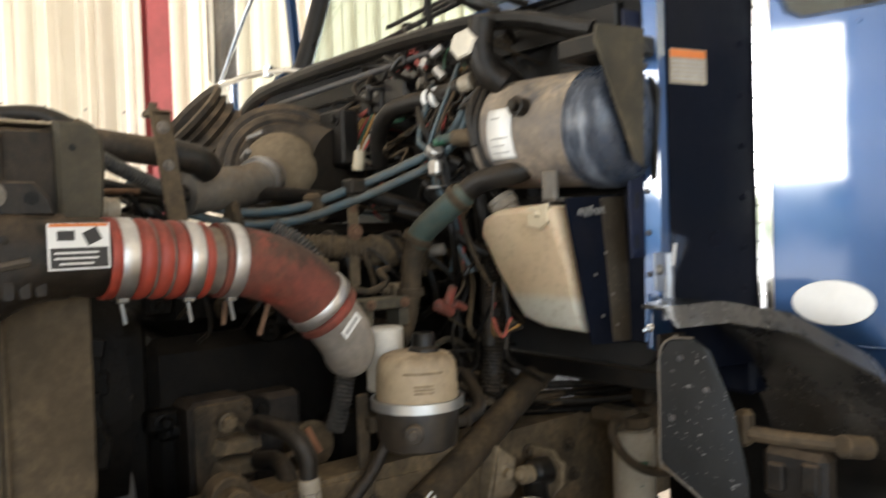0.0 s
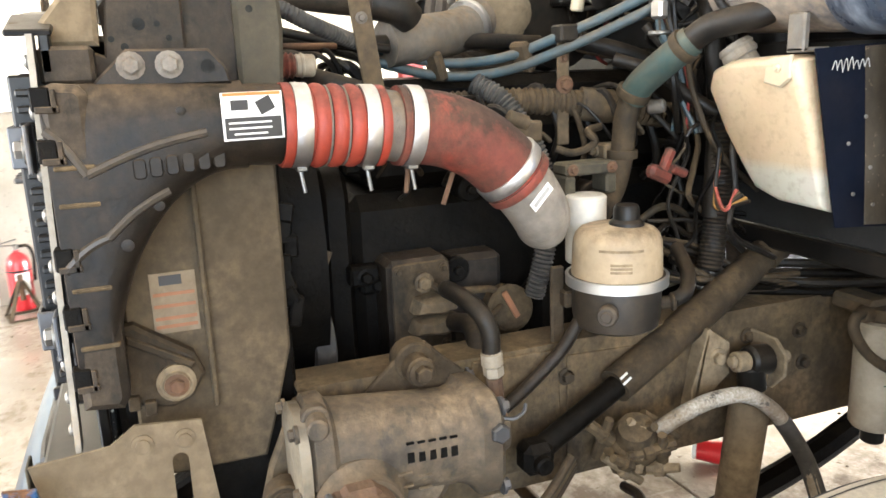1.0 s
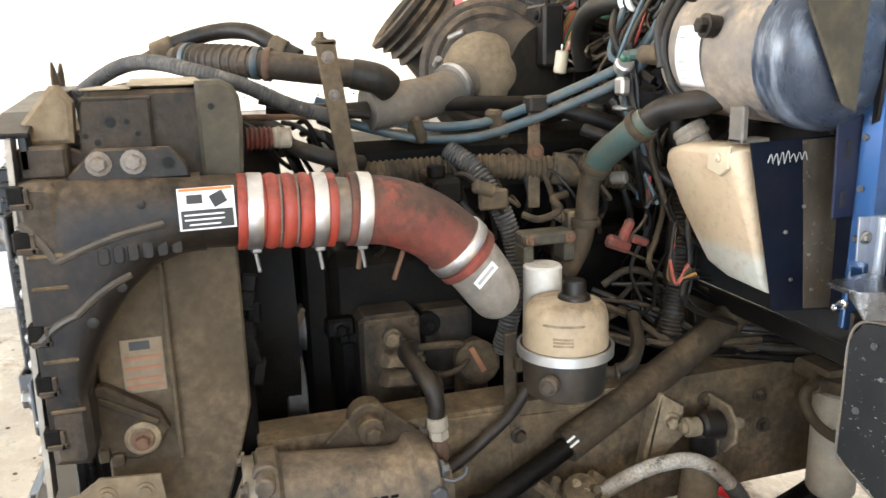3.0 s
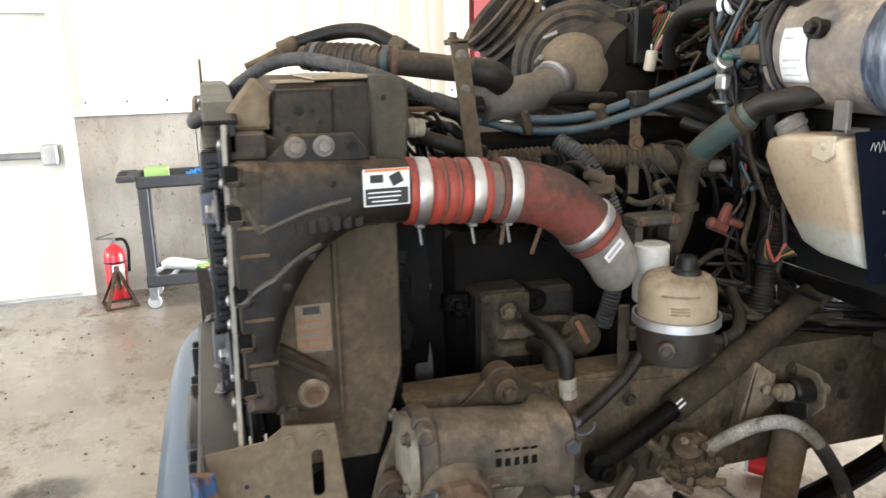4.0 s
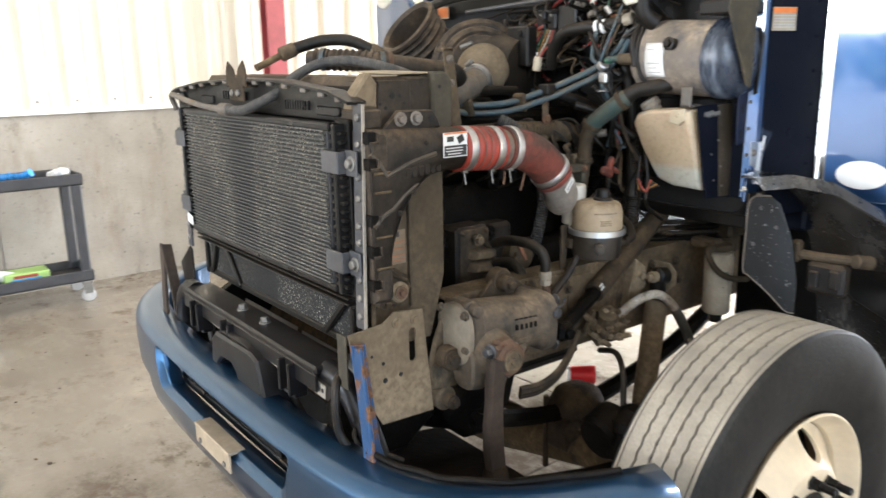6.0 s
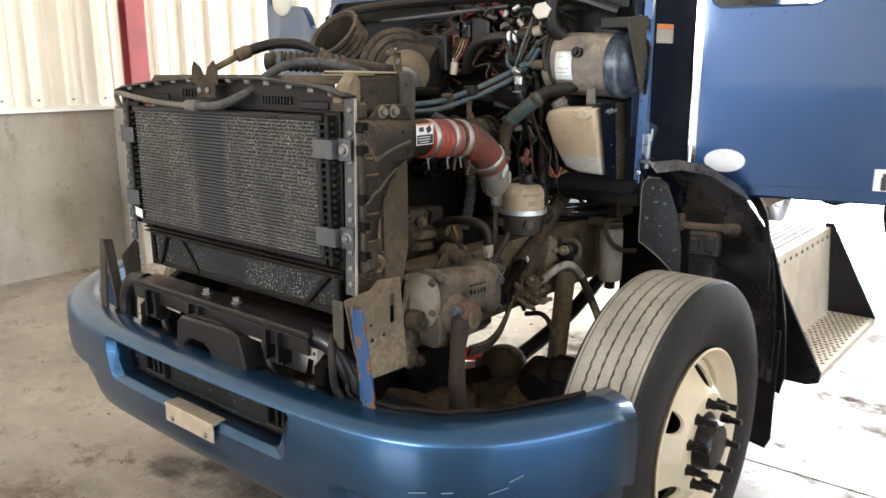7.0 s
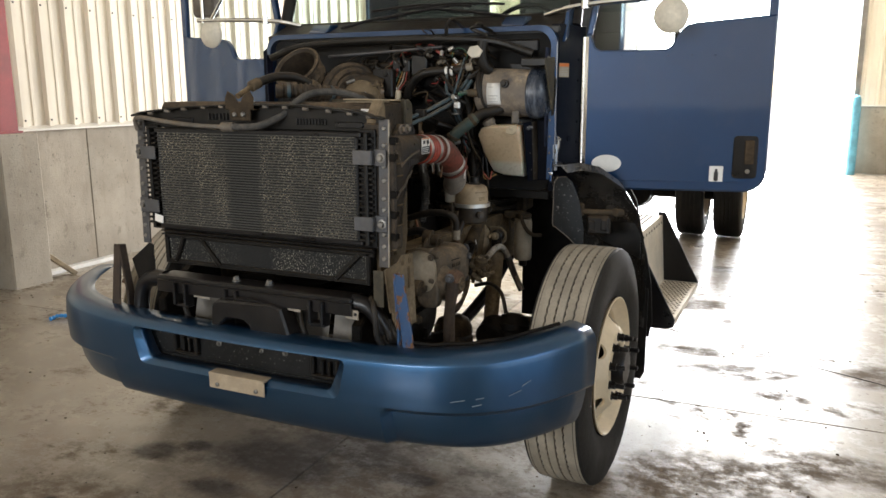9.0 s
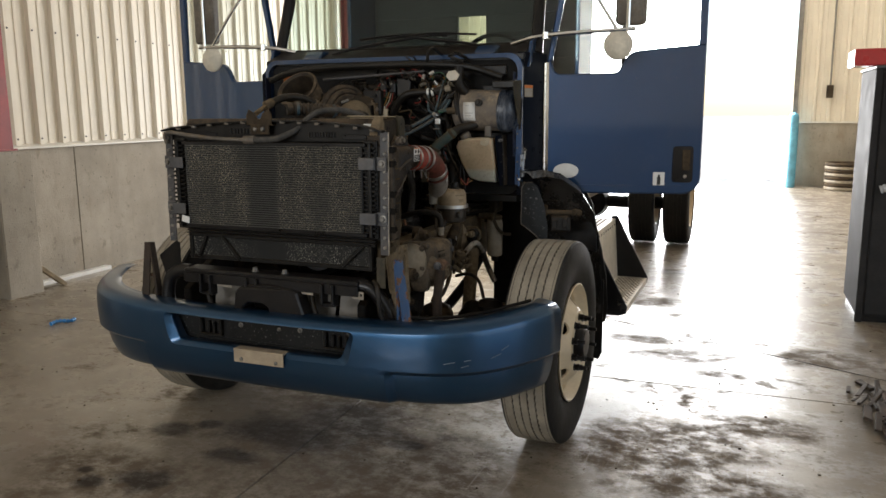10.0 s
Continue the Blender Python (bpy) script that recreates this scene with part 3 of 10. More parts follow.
                path.append(0.5 * ((2 * p[i]) + (p[i + 1] - p[i - 1]) * t + (2 * p[i - 1] - 5 * p[i] + 4 * p[i + 1] - p[i + 2]) * t * t + (3 * p[i] - p[i - 1] - 3 * p[i + 1] + p[i + 2]) * t ** 3))
                rad.append(r if radii is None else radii[i - 1] * (1 - t) + radii[min(i, len(radii) - 1)] * t)
        up, rings, run = None, [], 0.0
        for i, q in enumerate(path):
            d = (path[min(i + 1, len(path) - 1)] - path[max(i - 1, 0)]).normalized()
            if up is None:
                up = d.orthogonal().normalized()
            up = (up - d * up.dot(d)).normalized()
            side = d.cross(up)
            if i:
                run += (q - path[i - 1]).length
            rr = rad[i] + (ripple * math.cos(run / pitch * math.tau) if ripple else 0)
            rings.append([q + (up * math.cos(math.tau * j / n) + side * math.sin(math.tau * j / n)) * rr for j in range(n)])
        return self.rings(rings)

    def prism(self, poly, axis, lo, hi, c=0.003):
        """A plate: polygon across the axis, from lo to hi, with chamfered rims."""
        k = len(poly)
        area = sum(poly[i][0] * poly[(i + 1) % k][1] - poly[(i + 1) % k][0] * poly[i][1] for i in range(k))
        if area < 0:
            poly = poly[::-1]
        lo, hi = min(lo, hi), max(lo, hi)
        c = min(c, 0.3 * (hi - lo))
        inset = []
        for i in range(k):
            a, b, d = Vector(poly[i - 1]), Vector(poly[i]), Vector(poly[(i + 1) % k])
            e1, e2 = (b - a).normalized(), (d - b).normalized()
            n1, n2 = Vector((-e1.y, e1.x)), Vector((-e2.y, e2.x))
            s = (n1 + n2)
            s = s / max(0.4, s.dot(s) / 2) if s.length > 1e-6 else n1
            inset.append((b.x + s.x * c, b.y + s.y * c))

        def lift(pts, h):
            if axis == "x":
                return [(h, a, b) for a, b in pts]
            if axis == "y":
                return [(a, h, b) for a, b in pts]
            return [(a, b, h) for a, b in pts]

        return self.rings([lift(inset, lo), lift(poly, lo + c), lift(poly, hi - c), lift(inset, hi)])


def flat_bar(pts, sizes):
    """A forged bar through the points: half width across x and half depth across the way at each."""
    p = [Vector(q) for q in pts]
    rings = []
    for i, (q, (hx, hd)) in enumerate(zip(p, sizes)):
        d = (p[min(i + 1, len(p) - 1)] - p[max(i - 1, 0)]).normalized()
        n = d.cross(Vector((1, 0, 0))).normalized()
        ring = []
        for a in range(12):
            c, e = math.cos(math.tau * (a + 0.5) / 12), math.sin(math.tau * (a + 0.5) / 12)
            k = (abs(c) ** 4 + abs(e) ** 4) ** -0.25
            ring.append(q + Vector((1, 0, 0)) * hx * k * c + n * hd * k * e)
        rings.append(ring)
    return Shape().rings(rings)


def arc(cx, cy, r, a0, a1, n=8):
    return [(cx + r * math.cos(radians(a0 + (a1 - a0) * i / n)), cy + r * math.sin(radians(a0 + (a1 - a0) * i / n))) for i in range(n + 1)]


def round_rect(x0, y0, x1, y1, r, n=5):
    return arc(x1 - r, y1 - r, r, 0, 90, n) + arc(x0 + r, y1 - r, r, 90, 180, n) + arc(x0 + r, y0 + r, r, 180, 270, n) + arc(x1 - r, y0 + r, r, 270, 360, n)


def mesh_of(name, shape, material, angle=35):
    me = bpy.data.meshes.new(name)
    me.from_pydata(shape.v, [], shape.f)
    bm = bmesh.new()
    bm.from_mesh(me)
    bmesh.ops.recalc_face_normals(bm, faces=bm.faces)
    bm.to_mesh(me)
    bm.free()
    me.polygons.foreach_set("use_smooth", [True] * len(me.polygons))
    me.set_sharp_from_angle(angle=radians(angle))
    me.materials.append(MAT[material] if isinstance(material, str) else material)
    return me


BASE = {}


SINGLE = {"side_channel", "brake_valve", "port", "seam_bead", "bolt", "rivet", "clip", "hole", "slot_bolt", "slot", "moulding_boss", "fitting", "silver_tab", "hose_end", "white_clamp", "punched_hole", "scratch", "text_bar", "raised_mark", "rib", "seal_lip", "seal_rib", "lug_nut", "pictogram", "flange_bolt", "hose_separator", "u_bolt", "pink_connector", "paint_mark", "mount_rib", "housing_rib", "printed_mark", "support_ring", "cup_recess", "cardboard_strip", "cast_mark", "hood_latch", "rust_patch", "drive_belt", "cap_ridge"}


def pieces(shape):
    """Splits a shape into its separate pieces; islands that touch stay together."""
    root = list(range(len(shape.v)))

    def find(i):
        while root[i] != i:
            root[i] = root[root[i]]
            i = root[i]
        return i

    for f in shape.f:
        for i in f[1:]:
            root[find(i)] = find(f[0])
    groups = {}
    for i in range(len(shape.v)):
        groups.setdefault(find(i), []).append(i)
    boxes = [[ids, [min(shape.v[i][k] for i in ids) - 0.0008 for k in range(3)], [max(shape.v[i][k] for i in ids) + 0.0008 for k in range(3)]] for ids in groups.values()]
    done = []
    for box in boxes:
        ids, lo, hi = box
        for other in [o for o in done if all(o[1][k] <= hi[k] and o[2][k] >= lo[k] for k in range(3))]:
            done.remove(other)
            ids = ids + other[0]
            lo, hi = [min(a, b) for a, b in zip(lo, other[1])], [max(a, b) for a, b in zip(hi, other[2])]
        done.append([ids, lo, hi])
    out = []
    for ids, _, _ in done:
        at = {i: k for k, i in enumerate(sorted(ids))}
        s = Shape()
        s.v = [shape.v[i] for i in sorted(ids)]
        s.f = [tuple(at[i] for i in f) for f in shape.f if f[0] in at]
        out.append(s)
    return out


def part(name, shape, material, parent, label="", angle=35):
    """One mesh under a thing or under a part; shapes are in world metres."""
    if name in SINGLE:
        several = pieces(shape)
        if len(several) > 1:
            return [part(name, s, material, parent, label, angle) for s in several][0]
        shape = several[0]
    ob = new(name, mesh_of(name, shape, material, angle))
    ob.parent = parent
    top = parent
    while top.parent:
        top = top.parent
    if parent is top:
        ob.matrix_parent_inverse = BASE.get(top.name, Matrix())
    return tagged(ob, label)


def thing(name, at, label, category, group="", kind="", m=None):
    ob = new(name)
    ob.empty_display_size = 0.1
    ob.matrix_basis = (m or Matrix()) @ Matrix.Translation(at)
    BASE[ob.name] = Matrix.Translation(at).inverted()
    return tagged(ob, label, category, group, kind)


def solid(name, shape, material, label, category, group="", kind="", m=None, angle=35):
    ob = new(name, mesh_of(name, shape, material, angle))
    if m is not None:
        ob.matrix_basis = m
    return tagged(ob, label, category, group, kind)

# ---- the hall ----
WEST, EAST, SOUTH, NORTH, TOP = -4.66, 7.5, -9.9, 16.1, 5.6
CURB = 1.385

# floor: slabs with a sawn joint, over a dark bed
bed = Shape().box((-6.5, -11, -0.35), (11, 18, -0.014), 0.0)
floor = solid("floor", bed, "stain", "stained grey concrete workshop floor", "floor", kind="structure", m=HALL)
for x0, x1 in ((-6.4, -0.078), (-0.072, 5.6), (5.608, 10.9)):
    for y0, y1 in ((-10.9, -3.9), (-3.892, 1.935), (1.942, 9.0), (9.008, 17.9)):
        part("slab", Shape().box((x0, y0, -0.2), (x1, y1, 0), 0.004), "floor", floor)
solid("ground", Shape().box((-150, -200, -0.5), (150, 200, -0.42), 0.0), "ground", "pale sunlit gravel yard outside", "ground", kind="structure")


def corrugated(u, v0, v1, z0, z1, face, axis="v"):
    """Ribbed steel siding as one thick sheet; face is +1 or -1, the way the ribs stand."""
    prof, v = [], v0
    while v < v1:
        for dv, h in ((0, 0), (0.055, 0), (0.075, 0.032), (0.125, 0.032), (0.145, 0), (0.205, 0), (0.212, 0.006), (0.238, 0.006), (0.245, 0)):
            if v + dv <= v1:
                prof.append((v + dv, h))
        v += 0.29
    prof.append((v1, 0))
    s = Shape()
    k = len(prof)
    for z in (z0, z1):
        for off in (0.0, -0.01):
            for vv, h in prof:
                w = u + face * (h + off)
                s.v.append((w, vv, z) if axis == "v" else (vv, w, z))
    for i in range(k - 1):
        for a in (0, 1):
            s.f.append((a * k + i, a * k + i + 1, (2 + a) * k + i + 1, (2 + a) * k + i))
        s.f.append((i, i + 1, k + i + 1, k + i))
        s.f.append((2 * k + i, 2 * k + i + 1, 3 * k + i + 1, 3 * k + i))
    return s


# west wall with the service door
D0, D1, DTOP = -1.91, -0.885, 2.13
wall = tagged(new("wall_west"), "board-formed concrete wall under white ribbed steel siding", "wall", kind="structure")
wall.matrix_basis = HALL
BASE[wall.name] = Matrix()
for a, b in ((SOUTH, D0), (D1, 0.05), (0.056, 2.25), (2.65, 3.46), (3.465, 4.95), (4.955, 7.4), (7.405, NORTH)):
    part("concrete_panel", Shape().box((WEST - 0.2, a, -0.2), (WEST + 0.001 * (int(a * 7) % 3), b, CURB), 0.006), "concrete", wall)
part("concrete_pier", Shape().box((WEST - 0.2, 2.25, -0.2), (WEST + 0.30, 2.65, CURB + 0.005), 0.012), "concrete", wall, "stained projecting concrete pier")
for a, b in ((SOUTH, D0 - 0.02), (D1 + 0.05, 2.25), (2.65, NORTH)):
    part("flashing", Shape().prism([(WEST - 0.03, CURB + 0.003), (WEST + 0.045, CURB + 0.003), (WEST + 0.045, CURB + 0.02), (WEST - 0.01, CURB + 0.05), (WEST - 0.03, CURB + 0.05)], "y", a, b, 0.002), "trim", wall, "cream folded flashing strip")
part("siding", corrugated(WEST - 0.02, D1 + 0.07, NORTH, CURB + 0.03, TOP, 1), "siding", wall, "white ribbed steel siding")
part("siding", corrugated(WEST - 0.02, SOUTH, D0 - 0.07, CURB + 0.03, TOP, 1), "siding", wall, "white ribbed steel siding")
part("siding", corrugated(WEST - 0.02, D0 - 0.07, D1 + 0.07, DTOP + 0.1, TOP, 1), "siding", wall, "white ribbed steel siding")
screw = Shape()
for k in range(46):
    for z in (CURB + 0.10, 2.55, 3.7):
        v = D1 + 0.17 + 0.29 * k
        if v < NORTH - 0.1:
            screw.lathe([(0.010, 0), (0.010, 0.004), (0.006, 0.007)], (WEST + 0.012, v, z), (1, 0, 0), 6)
tagged(part("siding_screw", screw, "channel", wall), "rows of siding screws", kind="stuff")
solid("wall_outer", Shape().box((WEST - 0.30, SOUTH, -0.2), (WEST - 0.21, NORTH, TOP), 0.0), "siding", "outer skin of the west wall", "wall", kind="structure", m=HALL)
sd = thing("door_1", (WEST, D0, 0), "off-white steel service door with a crash bar", "door", kind="structure", m=HALL)
part("leaf", Shape().box((WEST - 0.08, D0 + 0.02, 0.01), (WEST - 0.03, D1 - 0.02, DTOP), 0.004), "door_paint", sd)
fr = Shape().box((WEST - 0.15, D0 - 0.07, 0), (WEST + 0.035, D0 + 0.02, DTOP + 0.1), 0.004)
fr.box((WEST - 0.15, D1 - 0.02, 0), (WEST + 0.035, D1 + 0.075, DTOP + 0.1), 0.004).box((WEST - 0.15, D0 + 0.02, DTOP), (WEST + 0.035, D1 - 0.02, DTOP + 0.1), 0.004)
part("frame", fr, "trim", sd)
bar = part("crash_bar", Shape().box((WEST + 0.03, D0 + 0.1, 1.09), (WEST + 0.065, D1 - 0.1, 1.14), 0.01), "steel", sd, "grey metal crash bar")
part("end_cap", Shape().box((WEST - 0.03, D1 - 0.17, 1.04), (WEST + 0.085, D1 - 0.06, 1.19), 0.012), "ink_grey", bar)
part("end_cap", Shape().box((WEST - 0.03, D0 + 0.06, 1.04), (WEST + 0.085, D0 + 0.17, 1.19), 0.012), "ink_grey", bar)
part("threshold", Shape().box((WEST - 0.15, D0, 0), (WEST + 0.03, D1, 0.012), 0.003), "alu", sd)


def column(v, z0, u=WEST + 0.12):
    """Wide-flange building column."""
    c = thing("steel_column", (u, v, z0), "red oxide steel building column on the concrete wall", "column", "columns along the wall", "structure", HALL)
    part("flange", Shape().box((u - 0.065, v - 0.09, z0), (u - 0.055, v + 0.09, TOP), 0.002), "steel_red", c)
    part("flange", Shape().box((u + 0.055, v - 0.09, z0), (u + 0.065, v + 0.09, TOP), 0.002), "steel_red", c)
    part("web", Shape().box((u - 0.055, v - 0.005, z0), (u + 0.055, v + 0.005, TOP), 0.001), "steel_red", c)
    part("base_plate", Shape().box((u - 0.085, v - 0.12, z0), (u + 0.085, v + 0.12, z0 + 0.02), 0.003), "steel_red", c)


column(2.39, CURB + 0.006, WEST + 0.205)
column(9.6, CURB + 0.055, WEST + 0.15)

# north wall with the open overhead door, south wall the same
def end_wall(name, v, side, o0, o1, high, label):
    w = tagged(new(name), label, "wall", kind="structure")
    w.matrix_basis = HALL
    BASE[w.name] = Matrix()
    for a, b in ((WEST - 0.2, o0), (o1, EAST + 0.2)):
        part("concrete_panel", Shape().box((a, v, -0.2), (b, v + side * 0.2, CURB), 0.006), "concrete", w)
        part("flashing", Shape().box((a, v - side * 0.04, CURB + 0.002), (b, v + side * 0.05, CURB + 0.04), 0.003), "trim", w)
        part("siding", corrugated(v + side * 0.03, a, b, CURB + 0.04, TOP, -side, "h"), "siding", w)
    part("siding", corrugated(v + side * 0.03, o0, o1, high, TOP, -side, "h"), "siding", w)
    part("outer_skin", Shape().box((WEST - 0.2, v + side * 0.25, high), (EAST + 0.2, v + side * 0.3, TOP), 0.0), "siding", w)
    for a, b in ((WEST - 0.2, o0), (o1, EAST + 0.2)):
        part("outer_skin", Shape().box((a, v + side * 0.25, CURB), (b, v + side * 0.3, high), 0.0), "siding", w)
    for o in (o0, o1):
        part("door_track", Shape().box((o - 0.05, v - side * 0.1, 0), (o + 0.05, v - side * 0.03, high), 0.004), "steel", w, "galvanised door track")
    part("header", Shape().box((o0 - 0.1, v - side * 0.12, high), (o1 + 0.1, v, high + 0.18), 0.004), "trim", w)
    return w


end_wall("wall_north", NORTH, 1, -3.4, 3.14, 4.3, "rear wall with a wide open overhead door")
end_wall("wall_south", SOUTH, -1, -2.95, 0.85, 4.35, "front wall with a wide open overhead door")
# Unseen east wall; its bay door is added to let side light in.
east = tagged(new("wall_east"), "unseen side wall of concrete and white siding with an added bay door", "wall", kind="structure")
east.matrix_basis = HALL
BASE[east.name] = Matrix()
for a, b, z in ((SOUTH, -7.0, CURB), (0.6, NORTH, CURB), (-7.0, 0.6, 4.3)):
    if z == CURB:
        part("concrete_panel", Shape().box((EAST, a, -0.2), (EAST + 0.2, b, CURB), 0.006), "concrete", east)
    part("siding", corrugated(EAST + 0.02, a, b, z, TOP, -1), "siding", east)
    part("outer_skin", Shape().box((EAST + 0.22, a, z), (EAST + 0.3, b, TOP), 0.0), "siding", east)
# Unseen roof; its white is chosen to bounce light into the hall.
solid("ceiling", Shape().box((WEST - 0.5, SOUTH - 0.5, TOP), (EAST + 0.5, NORTH + 0.5, TOP + 0.15), 0.0), "ceiling", "unseen ceiling, white to keep the hall bright", "ceiling", kind="structure", m=HALL)

# ---- the truck ----
truck = thing("truck", (0, 3.5, 0), "blue medium-duty truck with its hood removed, dusty engine bay exposed", "truck")

# -- front bumper --
def bumper_line(s):
    """Plan of the bumper's face, s from -1 to 1: place and outward normal."""
    def at(q):
        a = abs(q)
        y = -0.165 + 0.05 * a ** 2 + 0.452 * a ** 7
        x = 1.292 * a
        return Vector((math.copysign(x, q), y, 0))
    p, d = at(s), at(min(1, s + 0.004)) - at(max(-1, s - 0.004))
    return p, Vector((d.y, -d.x, 0)).normalized()


SLOT, SLOT_LOW, SLOT_HIGH = 0.404, 0.655, 0.815
PROFILE = ((0.487, -0.090), (0.492, -0.066), (0.505, -0.048), (0.520, -0.038), (0.560, -0.020), (0.610, -0.007), (0.660, -0.001), (0.720, 0.003), (0.760, 0.003), (0.800, 0.0), (0.815, -0.003), (0.825, -0.010), (0.838, -0.026), (0.845, -0.050), (0.848, -0.090))


def bumper_out(z):
    for (z0, a), (z1, b) in zip(PROFILE, PROFILE[1:]):
        if z <= z1:
            return a + (b - a) * max(0.0, (z - z0) / (z1 - z0))
    return PROFILE[-1][1]


def bumper_face(u, z, out):
    """A point of the pressed face: it lifts a little at the ends and steps in under the corners."""
    p, nrm = bumper_line(u)
    pocket = max(0.0, min(1.0, (abs(u) - 0.50) / 0.025)) * max(0.0, min(1.0, (0.650 - z) / 0.02)) * 0.034
    q = p + nrm * (out - pocket)
    return (q.x, q.y, z + 0.055 * abs(u) ** 3 * (z - 0.5) / 0.35)


edge = [SLOT - d for d in (0.0, 0.003, 0.007, 0.012, 0.018)]
us = sorted(set([round(-1 + i / 40, 4) for i in range(81)] + edge + [-e for e in edge] + [0.512, -0.512]))
zs = [0.487, 0.492, 0.505, 0.520, 0.540, 0.560, 0.585, 0.610, 0.630, 0.645, SLOT_LOW, 0.658, 0.662, 0.668, 0.675, 0.70, 0.72, 0.74, 0.76, 0.78, 0.795, 0.802, 0.808, 0.812, SLOT_HIGH, 0.820, 0.825, 0.832, 0.838, 0.845, 0.848]
lo_j, hi_j = zs.index(SLOT_LOW), zs.index(SLOT_HIGH)
rows = [(z, bumper_out(z)) for z in zs] + [(0.846, -0.125)]
sh = Shape()
idx = {}
for i, u in enumerate(us):
    for j, (z, o) in enumerate(rows):
        idx[i, j] = len(sh.v)
        sh.v.append(bumper_face(u, z, o))
for i in range(len(us) - 1):
    for j in range(len(rows) - 1):
        if not (abs(us[i] + us[i + 1]) / 2 < SLOT and lo_j <= j < hi_j):
            sh.f.append((idx[i, j], idx[i + 1, j], idx[i + 1, j + 1], idx[i, j + 1]))
# the air slot: a rounded, tapered opening with a wide bevel and a deep return
lo_i, hi_i = us.index(-SLOT), us.index(SLOT)
rim = [(i, lo_j) for i in range(lo_i, hi_i + 1)] + [(hi_i, j) for j in range(lo_j + 1, hi_j + 1)] + [(i, hi_j) for i in range(hi_i - 1, lo_i - 1, -1)] + [(lo_i, j) for j in range(hi_j - 1, lo_j, -1)]
ring = [idx[k] for k in rim]
for top, low, z0, z1, r, depth in ((0.515, 0.478, 0.661, 0.812, 0.030, 0.0), (0.512, 0.474, 0.664, 0.810, 0.029, 0.003), (0.488, 0.438, 0.681, 0.805, 0.024, 0.018), (0.485, 0.434, 0.683, 0.804, 0.023, 0.023), (0.482, 0.430, 0.685, 0.803, 0.022, 0.066)):
    base = len(sh.v)
    hz = (z1 - z0) / 2
    for i, j in rim:
        x, z = us[i] / SLOT * top, (zs[j] - (SLOT_LOW + SLOT_HIGH) / 2) / (SLOT_HIGH - SLOT_LOW) * 2 * hz
        dx, dz = abs(x) - (top - r), abs(z) - (hz - r)
        if dx > 0 and dz > 0:
            k = r / math.hypot(dx, dz)
            x, z = math.copysign(top - r + dx * k, x), math.copysign(hz - r + dz * k, z)
        zz = z + (z0 + z1) / 2
        x *= (low + (top - low) * (z / hz + 1) / 2) / top
        q = bumper_face(x / 1.292, zz, bumper_out(zz))
        sh.v.append((q[0], q[1] + depth, q[2]))
    for i in range(len(rim)):
        j = (i + 1) % len(rim)
        sh.f.append((ring[i], ring[j], base + j, base + i))
    ring = list(range(base, base + len(rim)))
bumper = part("bumper", sh, "blue_bumper", truck, "painted blue steel front bumper with scuffed end", 30)
mod = bumper.modifiers.new("thickness", "SOLIDIFY")
mod.thickness, mod.offset = 0.004, -1
grille = Shape().box((-0.50, -0.075, 0.655), (0.50, -0.055, 0.83), 0.005)
for z in (0.69, 0.79):
    grille.box((-0.48, -0.082, z - 0.004), (0.48, -0.074, z + 0.004), 0.002)
part("slot_panel", grille, "liner_flat", bumper, "black plastic panel behind the slot")
for x in (-0.288, 0.385):
    b = Shape().box((x - 0.062, -0.100, 0.704), (x + 0.062, -0.074, 0.716), 0.004).box((x - 0.062, -0.100, 0.716), (x - 0.048, -0.074, 0.782), 0.004).box((x + 0.048, -0.100, 0.716), (x + 0.062, -0.074, 0.782), 0.004)
    b.box((x - 0.020, -0.096, 0.716), (x - 0.008, -0.074, 0.775), 0.004).box((x + 0.010, -0.096, 0.716), (x + 0.022, -0.074, 0.770), 0.004)
    part("tow_bracket", b, "black", bumper)
b = Shape()
for x, z, r in ((-0.128, 0.767, 0.008), (0.082, 0.765, 0.006), (0.194, 0.772, 0.008), (0.448, 0.778, 0.011)):
    b.bolt((x, -0.076, z), (0, -1, 0), r, 0.010)
part("slot_bolt", b, "steel", bumper)
pl = Shape().box((-0.102, -0.176, 0.622), (0.162, -0.169, 0.682), 0.002)
pl.box((-0.102, -0.178, 0.676), (0.162, -0.125, 0.686), 0.002)
plate = part("plate_bracket", pl, "bracket_tan", bumper, "bare aluminium plate bracket")
b = Shape()
for x in (-0.06, 0.125):
    b.lathe([(0.009, 0), (0.009, 0.003), (0.005, 0.005)], (x, -0.178, 0.640), (0, -1, 0), 10)
part("rivet", b, "steel", plate)
# grey under-lip and scratches near the driver's corner
b = Shape()
for x, z, w, tilt in ((0.93, 0.71, 0.05, 10), (0.99, 0.695, 0.035, 12), (1.10, 0.73, 0.05, 18), (1.13, 0.76, 0.04, 25), (1.0, 0.72, 0.03, 8)):
    a = x / 1.30
    p, nrm = bumper_line(a)
    yaw = math.degrees(math.atan2(nrm.y, nrm.x)) + 90
    q = p + nrm * 0.0045
    b.slab((q.x, q.y, z), (w, 0.0016, 0.003), (0, -tilt, yaw), 0.0004)
part("scratch", b, "blue_scuff", bumper, "pale scraped paint")
# loose rubber edging on top of the bumper
pts = []
for i in range(15):
    s = 0.55 + 0.42 * i / 14
    p, nrm = bumper_line(s)
    q = p - nrm * 0.10
    pts.append((q.x, q.y, 0.862 + 0.055 * s ** 3 + 0.002 * math.sin(i * 1.7)))
part("rubber_edging", Shape().tube(pts, 0.0075, 8, 4), "grime", bumper)

